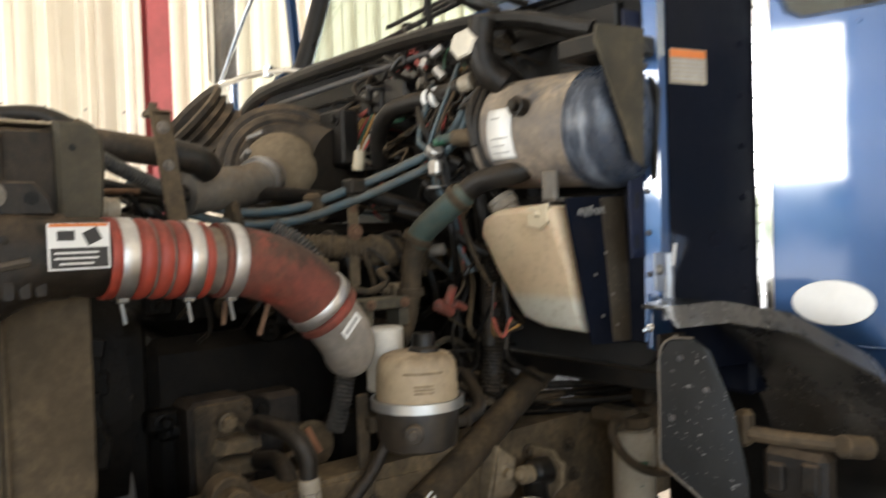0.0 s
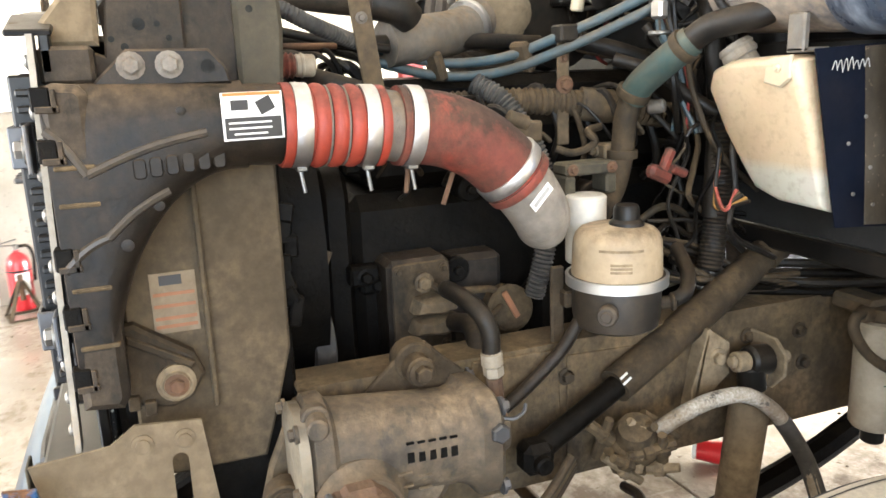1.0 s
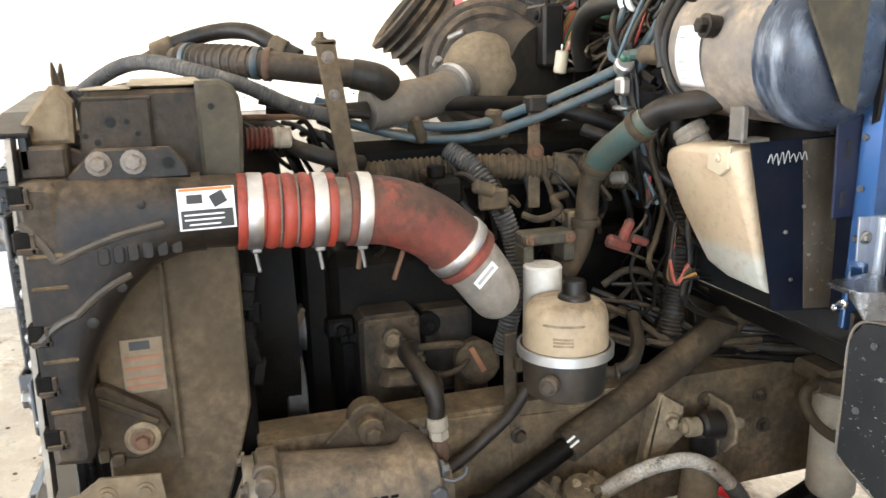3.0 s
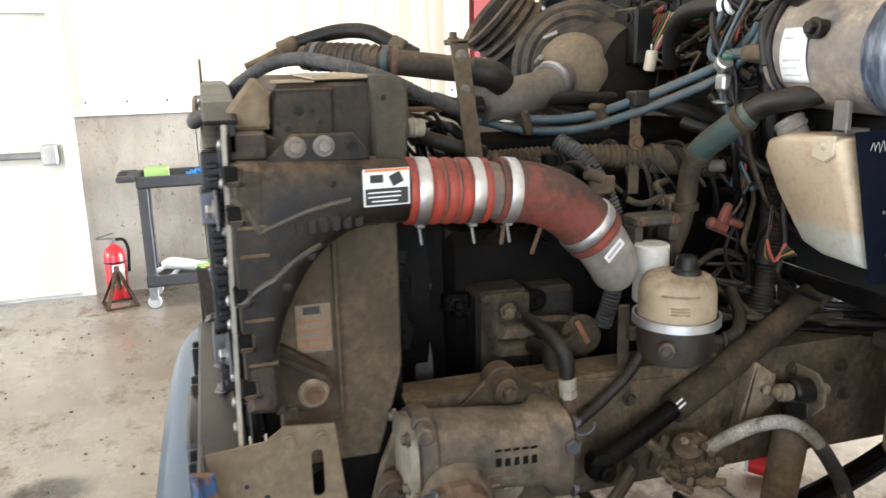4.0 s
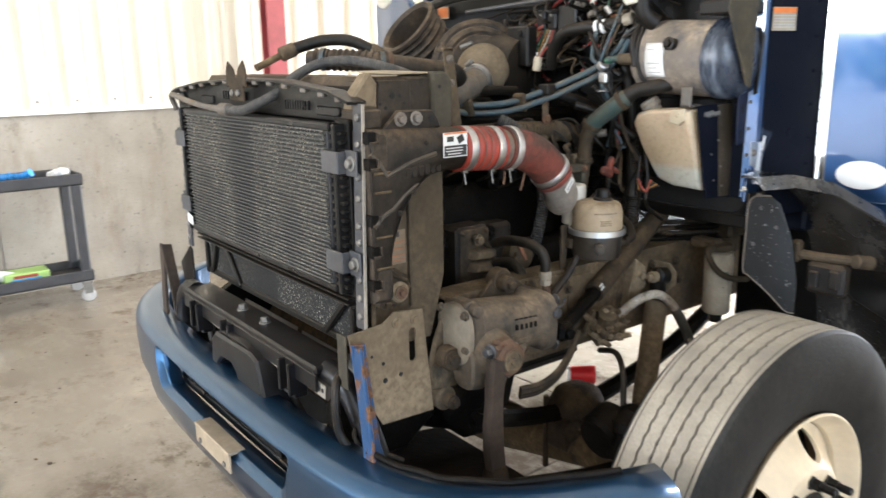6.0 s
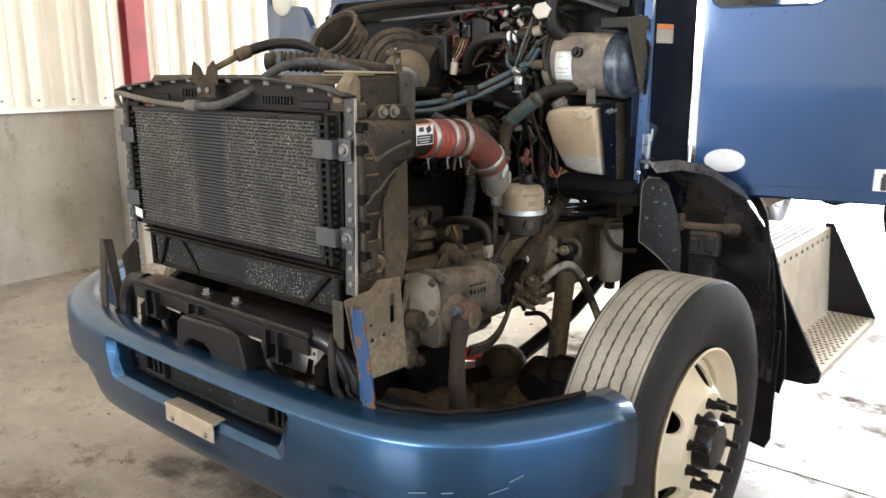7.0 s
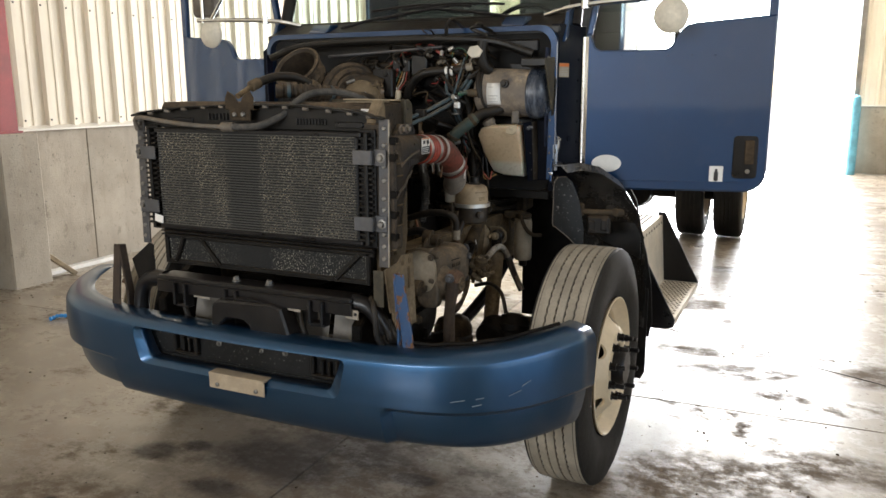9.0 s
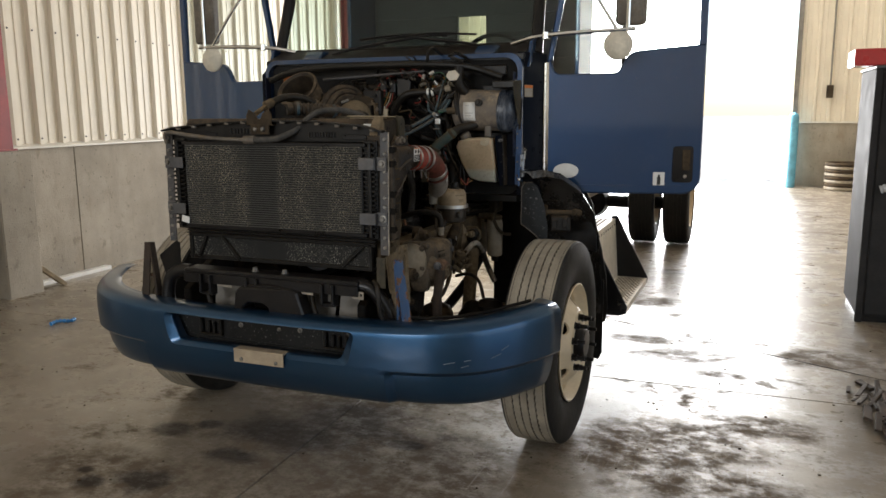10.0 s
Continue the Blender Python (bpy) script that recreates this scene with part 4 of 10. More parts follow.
# -- cooling pack --
pack = part("radiator", Shape().box((-0.50, 0.075, 1.06), (0.50, 0.30, 1.60), 0.01), "grime", truck, "dusty stacked radiator and charge cooler")


def flange(sx, parent):
    f = Shape()
    f.rings([[(sx * x, y + (z - 1.124) * 0.03, z) for x, y in ((0.558, 0.024), (0.597, 0.024), (0.597, 0.030), (0.558, 0.030))] for z in (1.124, 1.14, 1.64, 1.656)])
    ob = part("side_channel", f, "channel", parent, "dark flat steel side flange with zinc bolts")
    b = Shape()
    for z in (1.155, 1.20, 1.245, 1.335, 1.375, 1.44, 1.49, 1.565, 1.625):
        b.lathe([(0.009, 0), (0.009, 0.004), (0.006, 0.007)], (sx * 0.580, 0.024 + (z - 1.124) * 0.03, z), (0, -1, 0), 10)
    part("bolt", b, "steel", ob)
    # Pale strip along the corner paints the highlight on the worn edge.
    e = Shape().rings([[(sx * x, y + (z - 1.124) * 0.03, z) for x, y in ((0.5955, 0.0232), (0.5985, 0.0232), (0.5985, 0.0305), (0.5955, 0.0305))] for z in (1.1245, 1.3, 1.5, 1.6555)])
    part("bright_edge", e, "alu_dull", ob, "worn metal edge with its highlight painted in")
    return ob


MAT["steel_dark"] = surface("grey painted steel", (0.090, 0.094, 0.102), 0.45, metal=0.6, dust=0.35, up=0.4, bump=0.1)
flange(1, pack), flange(-1, pack)
# condenser: frame, fins and flat tubes
cond = part("condenser", Shape().box((-0.475, 0.005, 1.592), (0.50, 0.045, 1.610), 0.004).box((-0.475, 0.005, 1.200), (0.50, 0.045, 1.218), 0.004), "black_clean", truck, "air conditioning condenser, fins full of debris")
part("fin_core", Shape().box((-0.455, 0.014, 1.215), (0.475, 0.040, 1.595), 0.002), "fins", cond)
tube_mesh = mesh_of("tube", Shape().box((-0.457, 0.004, -0.0017), (0.477, 0.016, 0.0017), 0.0008), "fin_tube")
for i in range(37):
    t = new("tube", tube_mesh)
    t.parent = cond
    t.location = (0, 0.0004 * math.sin(i * 2.1), 1.2205 + i * 0.0103)
for x0, x1 in ((-0.545, -0.478), (0.482, 0.545)):
    hdr = Shape().box((x0 + 0.03, 0.004, 1.20), (x0 + 0.045, 0.05, 1.61), 0.003)
    for i in range(19):
        z = 1.215 + i * 0.0205
        hdr.box((x0 + 0.004, 0.012, z), (x1 - 0.002, 0.03, z + 0.009), 0.002)
    hdr.box((x0, 0.032, 1.19), (x1, 0.06, 1.62), 0.003)
    part("seal_comb", hdr, "black", cond)
    c = (x0 + x1) / 2
    part("header_tube", Shape().cyl((0.474 if c > 0 else -0.458, 0.022, 1.195), (0.474 if c > 0 else -0.458, 0.022, 1.612), 0.011), "black_clean", cond)
for sx, zz in ((1, 1.522), (1, 1.283), (-1, 1.51), (-1, 1.29)):
    b = Shape().box((sx * 0.470, -0.002, zz - 0.026), (sx * 0.548, 0.004, zz + 0.026), 0.002).box((sx * 0.543, -0.002, zz - 0.026), (sx * 0.549, 0.028, zz + 0.026), 0.002).box((sx * 0.546, 0.020, zz - 0.03), (sx * 0.594, 0.026, zz + 0.03), 0.002)
    br = part("mount_bracket", b, "steel_dark", cond, "bent grey steel bracket")
    part("bolt", Shape().bolt((sx * 0.574, 0.020, zz), (0, -1, 0), 0.012, 0.012), "steel", br)
part("paper_tag", Shape().slab((-0.47, -0.004, 1.240), (0.045, 0.003, 0.032), (4, 12, 0), 0.0008), "white", cond, "white plastic clip")
# upper air seal, arched, with clips along the rim
arch = [(-0.602, 1.612), (-0.602, 1.655), (-0.55, 1.668), (-0.33, 1.690), (-0.05, 1.702), (0.22, 1.700), (0.48, 1.678), (0.575, 1.655), (0.575, 1.612)]
part("air_seal", Shape().prism(arch, "y", 0.050, 0.062, 0.002), "black", pack, "arched black upper air seal")
rail = Shape()
for a, b in zip(arch[1:-2], arch[2:-1]):
    d = math.degrees(math.atan2(b[1] - a[1], b[0] - a[0]))
    L = math.hypot(b[0] - a[0], b[1] - a[1])
    rail.slab(((a[0] + b[0]) / 2, 0.040, (a[1] + b[1]) / 2 + 0.003), (L + 0.004, 0.052, 0.008), (0, -d, 0), 0.002)
part("seal_rail", rail, "black", pack)
b = Shape()
for x in (-0.5, -0.41, -0.32, -0.22, -0.13, 0.08, 0.17, 0.26, 0.36, 0.45, 0.53):
    z = 1.704 - 0.125 * abs(x + 0.0) ** 2 - 0.004
    b.slab((x, 0.022, z), (0.022, 0.016, 0.014), (0, 0, 12), 0.003)
part("clip", b, "greytan", pack)
b = Shape()
for i in range(10):
    b.box((-0.22 + i * 0.018, 0.043, 1.645), (-0.213 + i * 0.018, 0.052, 1.670), 0.001)
    b.box((0.20 + i * 0.014, 0.043, 1.632), (0.206 + i * 0.014, 0.052, 1.655), 0.001)
b.prism(round_rect(0.37, 1.622, 0.49, 1.645, 0.01), "y", 0.043, 0.052)
b.box((-0.40, 0.043, 1.628), (-0.30, 0.052, 1.652), 0.003)
part("seal_rib", b, "black_clean", pack)
# centre bracket
b = Shape()
b.box((-0.085, 0.012, 1.645), (0.015, 0.018, 1.690), 0.002)
b.prism([(-0.105, 1.684), (-0.106, 1.728), (-0.092, 1.756), (-0.058, 1.738), (-0.044, 1.712), (-0.032, 1.712), (-0.018, 1.738), (0.014, 1.758), (0.030, 1.730), (0.028, 1.684)], "y", 0.013, 0.019, 0.002)
b.box((-0.105, 0.013, 1.684), (0.028, 0.052, 1.690), 0.002)
cb = part("centre_bracket", b, "dirt", pack, "bent dusty latch bracket")
b = Shape()
for x in (-0.058, -0.018):
    b.lathe([(0.010, 0), (0.010, 0.005), (0.007, 0.008)], (x, 0.012, 1.668), (0, -1, 0), 12)
part("bolt", b, "steel", cb)
# air conditioning pipe along the top
part("refrigerant_pipe", Shape().tube([(-0.575, 0.02, 1.60), (-0.57, 0.005, 1.640), (-0.53, -0.004, 1.652), (-0.42, -0.006, 1.640), (-0.3, -0.006, 1.628), (-0.18, -0.006, 1.622), (-0.05, -0.006, 1.620)], 0.009, 10), "greytan", pack, "dusty aluminium pipe")
part("refrigerant_hose", Shape().tube([(-0.09, -0.006, 1.621), (0.02, -0.008, 1.622), (0.07, -0.004, 1.628), (0.115, 0.020, 1.648), (0.145, 0.055, 1.672), (0.163, 0.092, 1.708), (0.190, 0.150, 1.742), (0.245, 0.205, 1.752), (0.304, 0.266, 1.740), (0.33, 0.36, 1.710), (0.325, 0.44, 1.672), (0.28, 0.52, 1.645)], 0.0135, 14, 6, ripple=0.0006, pitch=0.007), "rubber_grey", pack, "black rubber hose over the top")
part("dust_ledge", Shape().box((-0.50, 0.063, 1.648), (0.50, 0.124, 1.656), 0.002), "plate_tan", pack, "dust-covered ledge behind the air seal")
part("crimp", Shape().cyl((-0.11, -0.006, 1.621), (-0.05, -0.006, 1.621), 0.0185), "greytan", pack)

# upper tank with its end plates, seen from the side
b = Shape()
b.prism([(0.125, 1.600), (0.118, 1.690), (0.135, 1.712), (0.290, 1.712), (0.318, 1.700), (0.330, 1.670), (0.330, 1.580), (0.125, 1.580)], "x", -0.54, 0.515, 0.008)
tank = part("upper_tank", b, "rim_dust", pack, "dusty metal header tank")
cover = [(0.284, 1.56), (0.284, 1.722), (0.322, 1.722), (0.338, 1.714), (0.347, 1.698), (0.349, 1.66), (0.342, 1.56)]
part("tank_end", Shape().prism(cover, "x", 0.20, 0.536, 0.006), "olive", tank, "rounded dusty grey tank cover")
part("recessed_panel", Shape().box((0.46, 0.216, 1.56), (0.519, 0.286, 1.708), 0.002), "rim_dust", tank, "brown recessed panel")
ep = Shape().prism([(0.120, 1.630), (0.128, 1.703), (0.220, 1.703), (0.220, 1.590), (0.10, 1.590), (0.095, 1.640)], "x", 0.519, 0.533, 0.003)
ep.box((0.40, 0.126, 1.698), (0.533, 0.222, 1.704), 0.001)
part("end_plate", ep, "rim_dust", tank, "perforated dirty end plate")
b = Shape()
for y, z, r in ((0.165, 1.668, 0.008), (0.130, 1.650, 0.004), (0.20, 1.650, 0.004), (0.187, 1.668, 0.004), (0.145, 1.640, 0.005), (0.305, 1.685, 0.005)):
    b.lathe([(r, 0), (r, 0.0012), (r * 0.6, 0.0014)], (0.5325 if y < 0.22 else 0.5355, y, z), (1, 0, 0), 10)
part("hole", b, "dark_void", tank)
b = Shape().slab((0.42, 0.238, 1.7215), (0.20, 0.105, 0.004), (0, 1.2, 3), 0.001).slab((0.44, 0.165, 1.7145), (0.15, 0.07, 0.003), (0, 0, -4), 0.001)
part("cardboard_strip", b, "cardboard", tank, "creased tan cardboard strip")
part("foil_tag", Shape().box((0.44, 0.1155, 1.672), (0.49, 0.1185, 1.690), 0.0006), "white", tank)
b = Shape().prism([(0.046, 1.642), (0.050, 1.672), (0.092, 1.722), (0.100, 1.722), (0.118, 1.698), (0.115, 1.642)], "x", 0.50, 0.545, 0.006)
part("corner_box", Shape().box((0.49, 0.046, 1.596), (0.575, 0.108, 1.642), 0.005), "rim_dust", tank, "dirty corner box")
part("corner_bracket", b, "plate_tan", tank, "folded dusty corner bracket")

# charge air side tank (duct) on the driver's side
def duct_section(y):
    """Middle height, half height, half depth and squareness of the moulded duct across y."""
    k = max(0.0, min(1.0, (y - 0.085) / 0.180))
    low = 1.182 if y < 0.092 else 1.20 + 0.278 * math.sin(math.acos(max(0.0, 1 - (min(1.0, (y - 0.090) / 0.172)) ** 1.1))) ** 0.95
    high = 1.597 - 0.004 * k
    return (low + high) / 2, (high - low) / 2, 0.057 - 0.003 * k, 4.2 - 2.2 * k


def duct_face(y, z):
    """The outer face of the duct at y, z."""
    mid, hz, hx, e = duct_section(y)
    return 0.566 + hx * max(0.0, 1 - abs((z - mid) / hz) ** e) ** (1 / e)


rings = []
for y in (0.045, 0.055, 0.07, 0.085, 0.092, 0.0935, 0.096, 0.10, 0.106, 0.114, 0.124, 0.136, 0.15, 0.165, 0.18, 0.195, 0.21, 0.225, 0.24, 0.255, 0.268, 0.28):
    mid, hz, hx, e = duct_section(y)
    ring = []
    for i in range(48):
        c, d = math.cos(math.tau * i / 48), math.sin(math.tau * i / 48)
        k = (abs(c) ** e + abs(d) ** e) ** (-1 / e)
        ring.append((0.566 + hx * k * c, y, mid + hz * k * d))
    rings.append(ring)
duct = part("charge_air_duct", Shape().rings(rings), "duct", truck, "dusty black moulded charge air duct with raised marks", 50)
out = Shape().lathe([(0.050, -0.03), (0.054, -0.01), (0.052, 0.0), (0.054, 0.03), (0.054, 0.075), (0.050, 0.08)], (0.566, 0.265, 1.536), (-0.02, 1, -0.06), 32)
part("outlet_neck", out, "duct", duct)
b = Shape()
for p, q in (((0.085, 1.490), (0.228, 1.532)), ((0.100, 1.412), (0.176, 1.462)), ((0.046, 1.545), (0.085, 1.490)), ((0.046, 1.375), (0.100, 1.412))):
    line = []
    for k in range(7):
        y, z = p[0] + (q[0] - p[0]) * k / 6, p[1] + (q[1] - p[1]) * k / 6 + 0.006 * math.sin(math.pi * k / 6)
        line.append((duct_face(y, z) - 0.0015, y, z))
    b.tube(line, 0.0062, 8, 3)
part("rib", b, "duct_rib", duct, "raised dusty moulded ribs")
# raised marks: plain rounded blocks in a row
b = Shape()
yy = 0.137
for k in range(6):
    z = 1.480 + 0.0012 * k
    x = duct_face(yy + 0.008, z + 0.012)
    b.prism(round_rect(yy, z, yy + 0.0155, z + 0.025, 0.005, 3), "x", x - 0.006, x + 0.0022, 0.0015)
    yy += 0.0192
part("raised_mark", b, "duct", duct, "raised moulded marks")
b = Shape()
for y, z, r in ((0.162, 1.445, 0.007), (0.120, 1.40, 0.008), (0.20, 1.56, 0.006)):
    b.lathe([(r, -0.004), (r, 0.0025), (r * 0.7, 0.003)], (duct_face(y, z), y, z), (1, 0, 0), 12)
part("moulding_boss", b, "duct", duct)
# zig-zag crimp edge along the front rim of the side tank
b = Shape()
for i, z in enumerate((1.575, 1.545, 1.505, 1.45, 1.395, 1.335, 1.315, 1.275, 1.245, 1.205)):
    b.box((0.560, 0.028, z - 0.008), (0.617, 0.052, z + 0.004), 0.002)
    b.box((0.606, 0.026, z - 0.012), (0.616, 0.062, z - 0.008), 0.001)
b.box((0.56, 0.060, 1.185), (0.611, 0.068, 1.595), 0.002)
rimp = Shape().prism([(0.043, 1.19), (0.043, 1.592), (0.060, 1.599), (0.088, 1.596), (0.097, 1.585), (0.099, 1.20), (0.09, 1.185)], "x", 0.50, 0.6215, 0.010)
part("tank_rim", rimp, "rim_dust", duct, "dust-caked tank rim")
for i, z in enumerate((1.581, 1.521, 1.39, 1.316, 1.235)):
    c = Shape().box((0.600, 0.036, z - 0.014), (0.625, 0.058, z + 0.014), 0.002)
    clip = part("rim_clip", c, "grime", duct)
    part("clip_tab", Shape().box((0.622, 0.040, z - 0.016), (0.6275, 0.066, z - 0.008), 0.001).box((0.622, 0.058, z - 0.016), (0.6275, 0.064, z + 0.012), 0.001), "rim_dust", clip)
for z in (1.50, 1.455, 1.35, 1.275):
    part("rim_rib", Shape().box((0.61, 0.050, z - 0.003), (0.6245, 0.096, z + 0.003), 0.0015), "rail", duct)
tab = Shape().prism([(0.105, 1.598), (0.145, 1.636), (0.243, 1.634), (0.262, 1.612), (0.268, 1.590), (0.105, 1.590)], "x", 0.572, 0.588, 0.003)
tb = part("mount_tab", tab, "duct", duct)
b = Shape()
for y in (0.149, 0.194):
    b.bolt((0.588, y, 1.616), (1, 0, 0), 0.0115, 0.014)
part("bolt", b, "bolt_zinc", tb, "grimy flanged hex bolts")
part("empty_hole", Shape().lathe([(0.009, 0), (0.009, 0.001), (0.006, 0.0012)], (0.588, 0.240, 1.612), (1, 0, 0), 14), "dark_void", tb)
# printed warning label
lab = Shape().slab((0.6215, 0.286, 1.549), (0.0012, 0.077, 0.060), (0, 0, 3), 0.0004)
label = part("warning_label", lab, "white", duct, "white warning label with black pictograms")
b = Shape().slab((0.6226, 0.286, 1.5345), (0.0008, 0.071, 0.026), (0, 0, 3), 0.0002).slab((0.6226, 0.270, 1.563), (0.0008, 0.022, 0.013), (0, 0, 3), 0.0002).slab((0.6226, 0.302, 1.562), (0.0008, 0.020, 0.018), (25, 0, 3), 0.0002)
part("pictogram", b, "ink", label)
b = Shape().slab((0.6226, 0.286, 1.5765), (0.0008, 0.072, 0.004), (0, 0, 3), 0.0002)
part("label_band", b, "orange", label)
b = Shape()
for i in range(3):
    b.slab((0.6233, 0.282, 1.541 - i * 0.007), (0.0006, 0.054 - 0.012 * (i == 2), 0.0022), (0, 0, 3), 0.0001)
part("text_bar", b, "white", label)

# brown radiator side sheet, with its label and the lower mount
sd = Shape().prism([(0.10, 1.58), (0.325, 1.58), (0.325, 1.33), (0.324, 1.20), (0.30, 1.11), (0.275, 1.03), (0.10, 1.03)], "x", 0.500, 0.520, 0.004)
sd.box((0.515, 0.205, 1.13), (0.532, 0.213, 1.56), 0.002)
sheet = part("side_sheet", sd, "sheet_tan", pack, "dusty tan radiator side sheet")
fl = Shape().slab((0.5215, 0.168, 1.292), (0.0015, 0.062, 0.088), (0, 0, 0), 0.0003)
lb = part("faded_label", fl, "faded", sheet, "faded warning label")
b = Shape().slab((0.5225, 0.165, 1.325), (0.0008, 0.03, 0.014), (0, 0, 0), 0.0002)
part("pictogram", b, "ink", lb)
b = Shape()
for z in (1.305, 1.288, 1.270, 1.258):
    b.slab((0.5225, 0.168, z), (0.0008, 0.056, 0.005), (0, 0, 0), 0.0002)
part("text_bar", b, "label_orange", lb)
mt = Shape().prism([(0.085, 1.270), (0.110, 1.274), (0.185, 1.222), (0.197, 1.19), (0.178, 1.158), (0.150, 1.146), (0.105, 1.156), (0.085, 1.19)], "x", 0.52, 0.548, 0.005)
mt.prism([(0.10, 1.262), (0.185, 1.212), (0.18, 1.203), (0.10, 1.25)], "x", 0.545, 0.556, 0.002)
mount = part("lower_mount", mt, "dirt", pack, "dirt-caked cast radiator mount")
part("washer", Shape().lathe([(0.027, 0), (0.027, 0.006), (0.022, 0.010), (0.019, 0.009), (0.017, 0.015)], (0.547, 0.157, 1.184), (1, 0, 0), 20), "plate_tan", mount)
part("bolt", Shape().bolt((0.560, 0.157, 1.184), (1, 0, 0), 0.011, 0.010), "rust", mount)
b = Shape()
for y, z in ((0.10, 1.175), (0.12, 1.165)):
    b.box((0.53, y - 0.008, z - 0.02), (0.56, y + 0.008, z), 0.002)
part("mount_rib", b, "dirt", mount)

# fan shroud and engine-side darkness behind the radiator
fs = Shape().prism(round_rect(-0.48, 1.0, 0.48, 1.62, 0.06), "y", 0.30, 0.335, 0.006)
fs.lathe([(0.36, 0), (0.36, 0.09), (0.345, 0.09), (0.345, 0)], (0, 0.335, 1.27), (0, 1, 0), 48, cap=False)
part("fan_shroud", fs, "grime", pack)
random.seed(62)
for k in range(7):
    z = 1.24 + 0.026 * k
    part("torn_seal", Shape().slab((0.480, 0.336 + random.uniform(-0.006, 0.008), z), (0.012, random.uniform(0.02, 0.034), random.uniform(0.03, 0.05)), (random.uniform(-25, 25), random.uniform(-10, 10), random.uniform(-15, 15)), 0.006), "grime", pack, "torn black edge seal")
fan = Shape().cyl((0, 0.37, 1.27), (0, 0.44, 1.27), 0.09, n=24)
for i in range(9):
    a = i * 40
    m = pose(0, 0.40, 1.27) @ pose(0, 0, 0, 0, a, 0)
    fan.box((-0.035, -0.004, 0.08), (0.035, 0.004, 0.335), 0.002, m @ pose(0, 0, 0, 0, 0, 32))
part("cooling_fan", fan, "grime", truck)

part("engine_crossmember", Shape().box((-0.42, 0.22, 0.80), (0.43, 0.34, 0.90), 0.02).box((-0.12, 0.20, 0.66), (0.12, 0.36, 0.82), 0.03), "dirt", truck, "dirty front engine crossmember")

# -- lower grille, crossmember and brackets behind the bumper --
lc = Shape().box((-0.50, 0.050, 1.040), (0.50, 0.062, 1.060), 0.003).box((-0.50, 0.046, 1.150), (0.52, 0.062, 1.196), 0.004)
for x in (-0.50, 0.485):
    lc.box((x, 0.046, 1.04), (x + 0.018, 0.062, 1.17), 0.003)
for x0, z0, x1, z1 in ((-0.30, 1.150, -0.215, 1.055), (-0.44, 1.06, -0.40, 1.15), (0.36, 1.06, 0.455, 1.15)):
    d = math.degrees(math.atan2(z1 - z0, x1 - x0))
    lc.slab(((x0 + x1) / 2, 0.050, (z0 + z1) / 2), (math.hypot(x1 - x0, z1 - z0) + 0.02, 0.014, 0.018), (0, -d, 0), 0.003)
low = part("lower_grille", lc, "black", truck, "black lower grille frame with dusty core")
part("lower_core", Shape().box((-0.49, 0.058, 1.05), (0.49, 0.07, 1.16), 0.002), "fins_shaded", low)
lip = Shape()
for z in (1.168, 1.182, 1.196):
    lip.box((-0.49, 0.020, z), (0.53, 0.05, z + 0.005), 0.002)
part("seal_lip", lip, "black", low)
cm = Shape().box((-0.46, -0.055, 0.990), (0.48, 0.045, 1.012), 0.006).box((-0.46, -0.055, 0.945), (0.48, -0.047, 0.992), 0.003)
cm.tube([(-0.45, -0.01, 0.99), (-0.52, -0.01, 0.985), (-0.575, -0.01, 0.95), (-0.60, -0.01, 0.88), (-0.60, -0.01, 0.80)], 0.032, 12)
cm.tube([(0.46, -0.01, 0.99), (0.52, 0.0, 0.975), (0.56, 0.01, 0.93), (0.60, 0.02, 0.86), (0.62, 0.03, 0.80)], 0.032, 12)
for x in (-0.36, -0.10, 0.30):
    cm.box((x, -0.075, 0.90), (x + 0.012, -0.02, 0.99), 0.003).box((x + 0.055, -0.075, 0.90), (x + 0.067, -0.02, 0.99), 0.003).box((x, -0.06, 0.89), (x + 0.067, -0.02, 0.905), 0.003)
cross = part("crossmember", cm, "black_clean", truck, "black painted front crossmember")
b = Shape()
for x, y in ((-0.088, 0.0), (0.074, 0.0)):
    b.bolt((x, y, 1.012), (0, 0, 1), 0.012, 0.016)
part("bolt", b, "steel", cross)
b = Shape()
b.prism([(-0.165, 0.80), (-0.150, 0.925), (-0.120, 0.950), (0.140, 0.958), (0.185, 0.945), (0.235, 0.80), (0.150, 0.80), (0.045, 0.80), (0.030, 0.860), (0.0, 0.880), (-0.075, 0.878), (-0.105, 0.855), (-0.115, 0.80)], "y", -0.085, -0.002, 0.008)
b.prism([(-0.105, 0.955), (-0.06, 0.966), (0.06, 0.968), (0.11, 0.958)], "y", -0.075, 0.03, 0.004)
b.prism([(-0.002, 0.80), (-0.002, 0.952), (0.10, 0.935), (0.14, 0.80)], "x", -0.13, -0.10, 0.004)
part("arch_casting", b, "black_clean", cross, "black arched tow casting")
for x in (-0.235, 0.205, 0.475):
    tb2 = part("silver_tab", Shape().slab((x, -0.040, 0.950), (0.085 if x < 0.4 else 0.055, 0.005, 0.036), (0, 3, 0), 0.0015), "alu_dull", cross, "pale drilled bracket plate")
    for dx in (-0.022, 0.016):
        part("hole", Shape().lathe([(0.006, 0), (0.006, 0.0008), (0.003, 0.001)], (x + dx, -0.0427, 0.952), (0, -1, 0), 10), "dark_void", tb2)
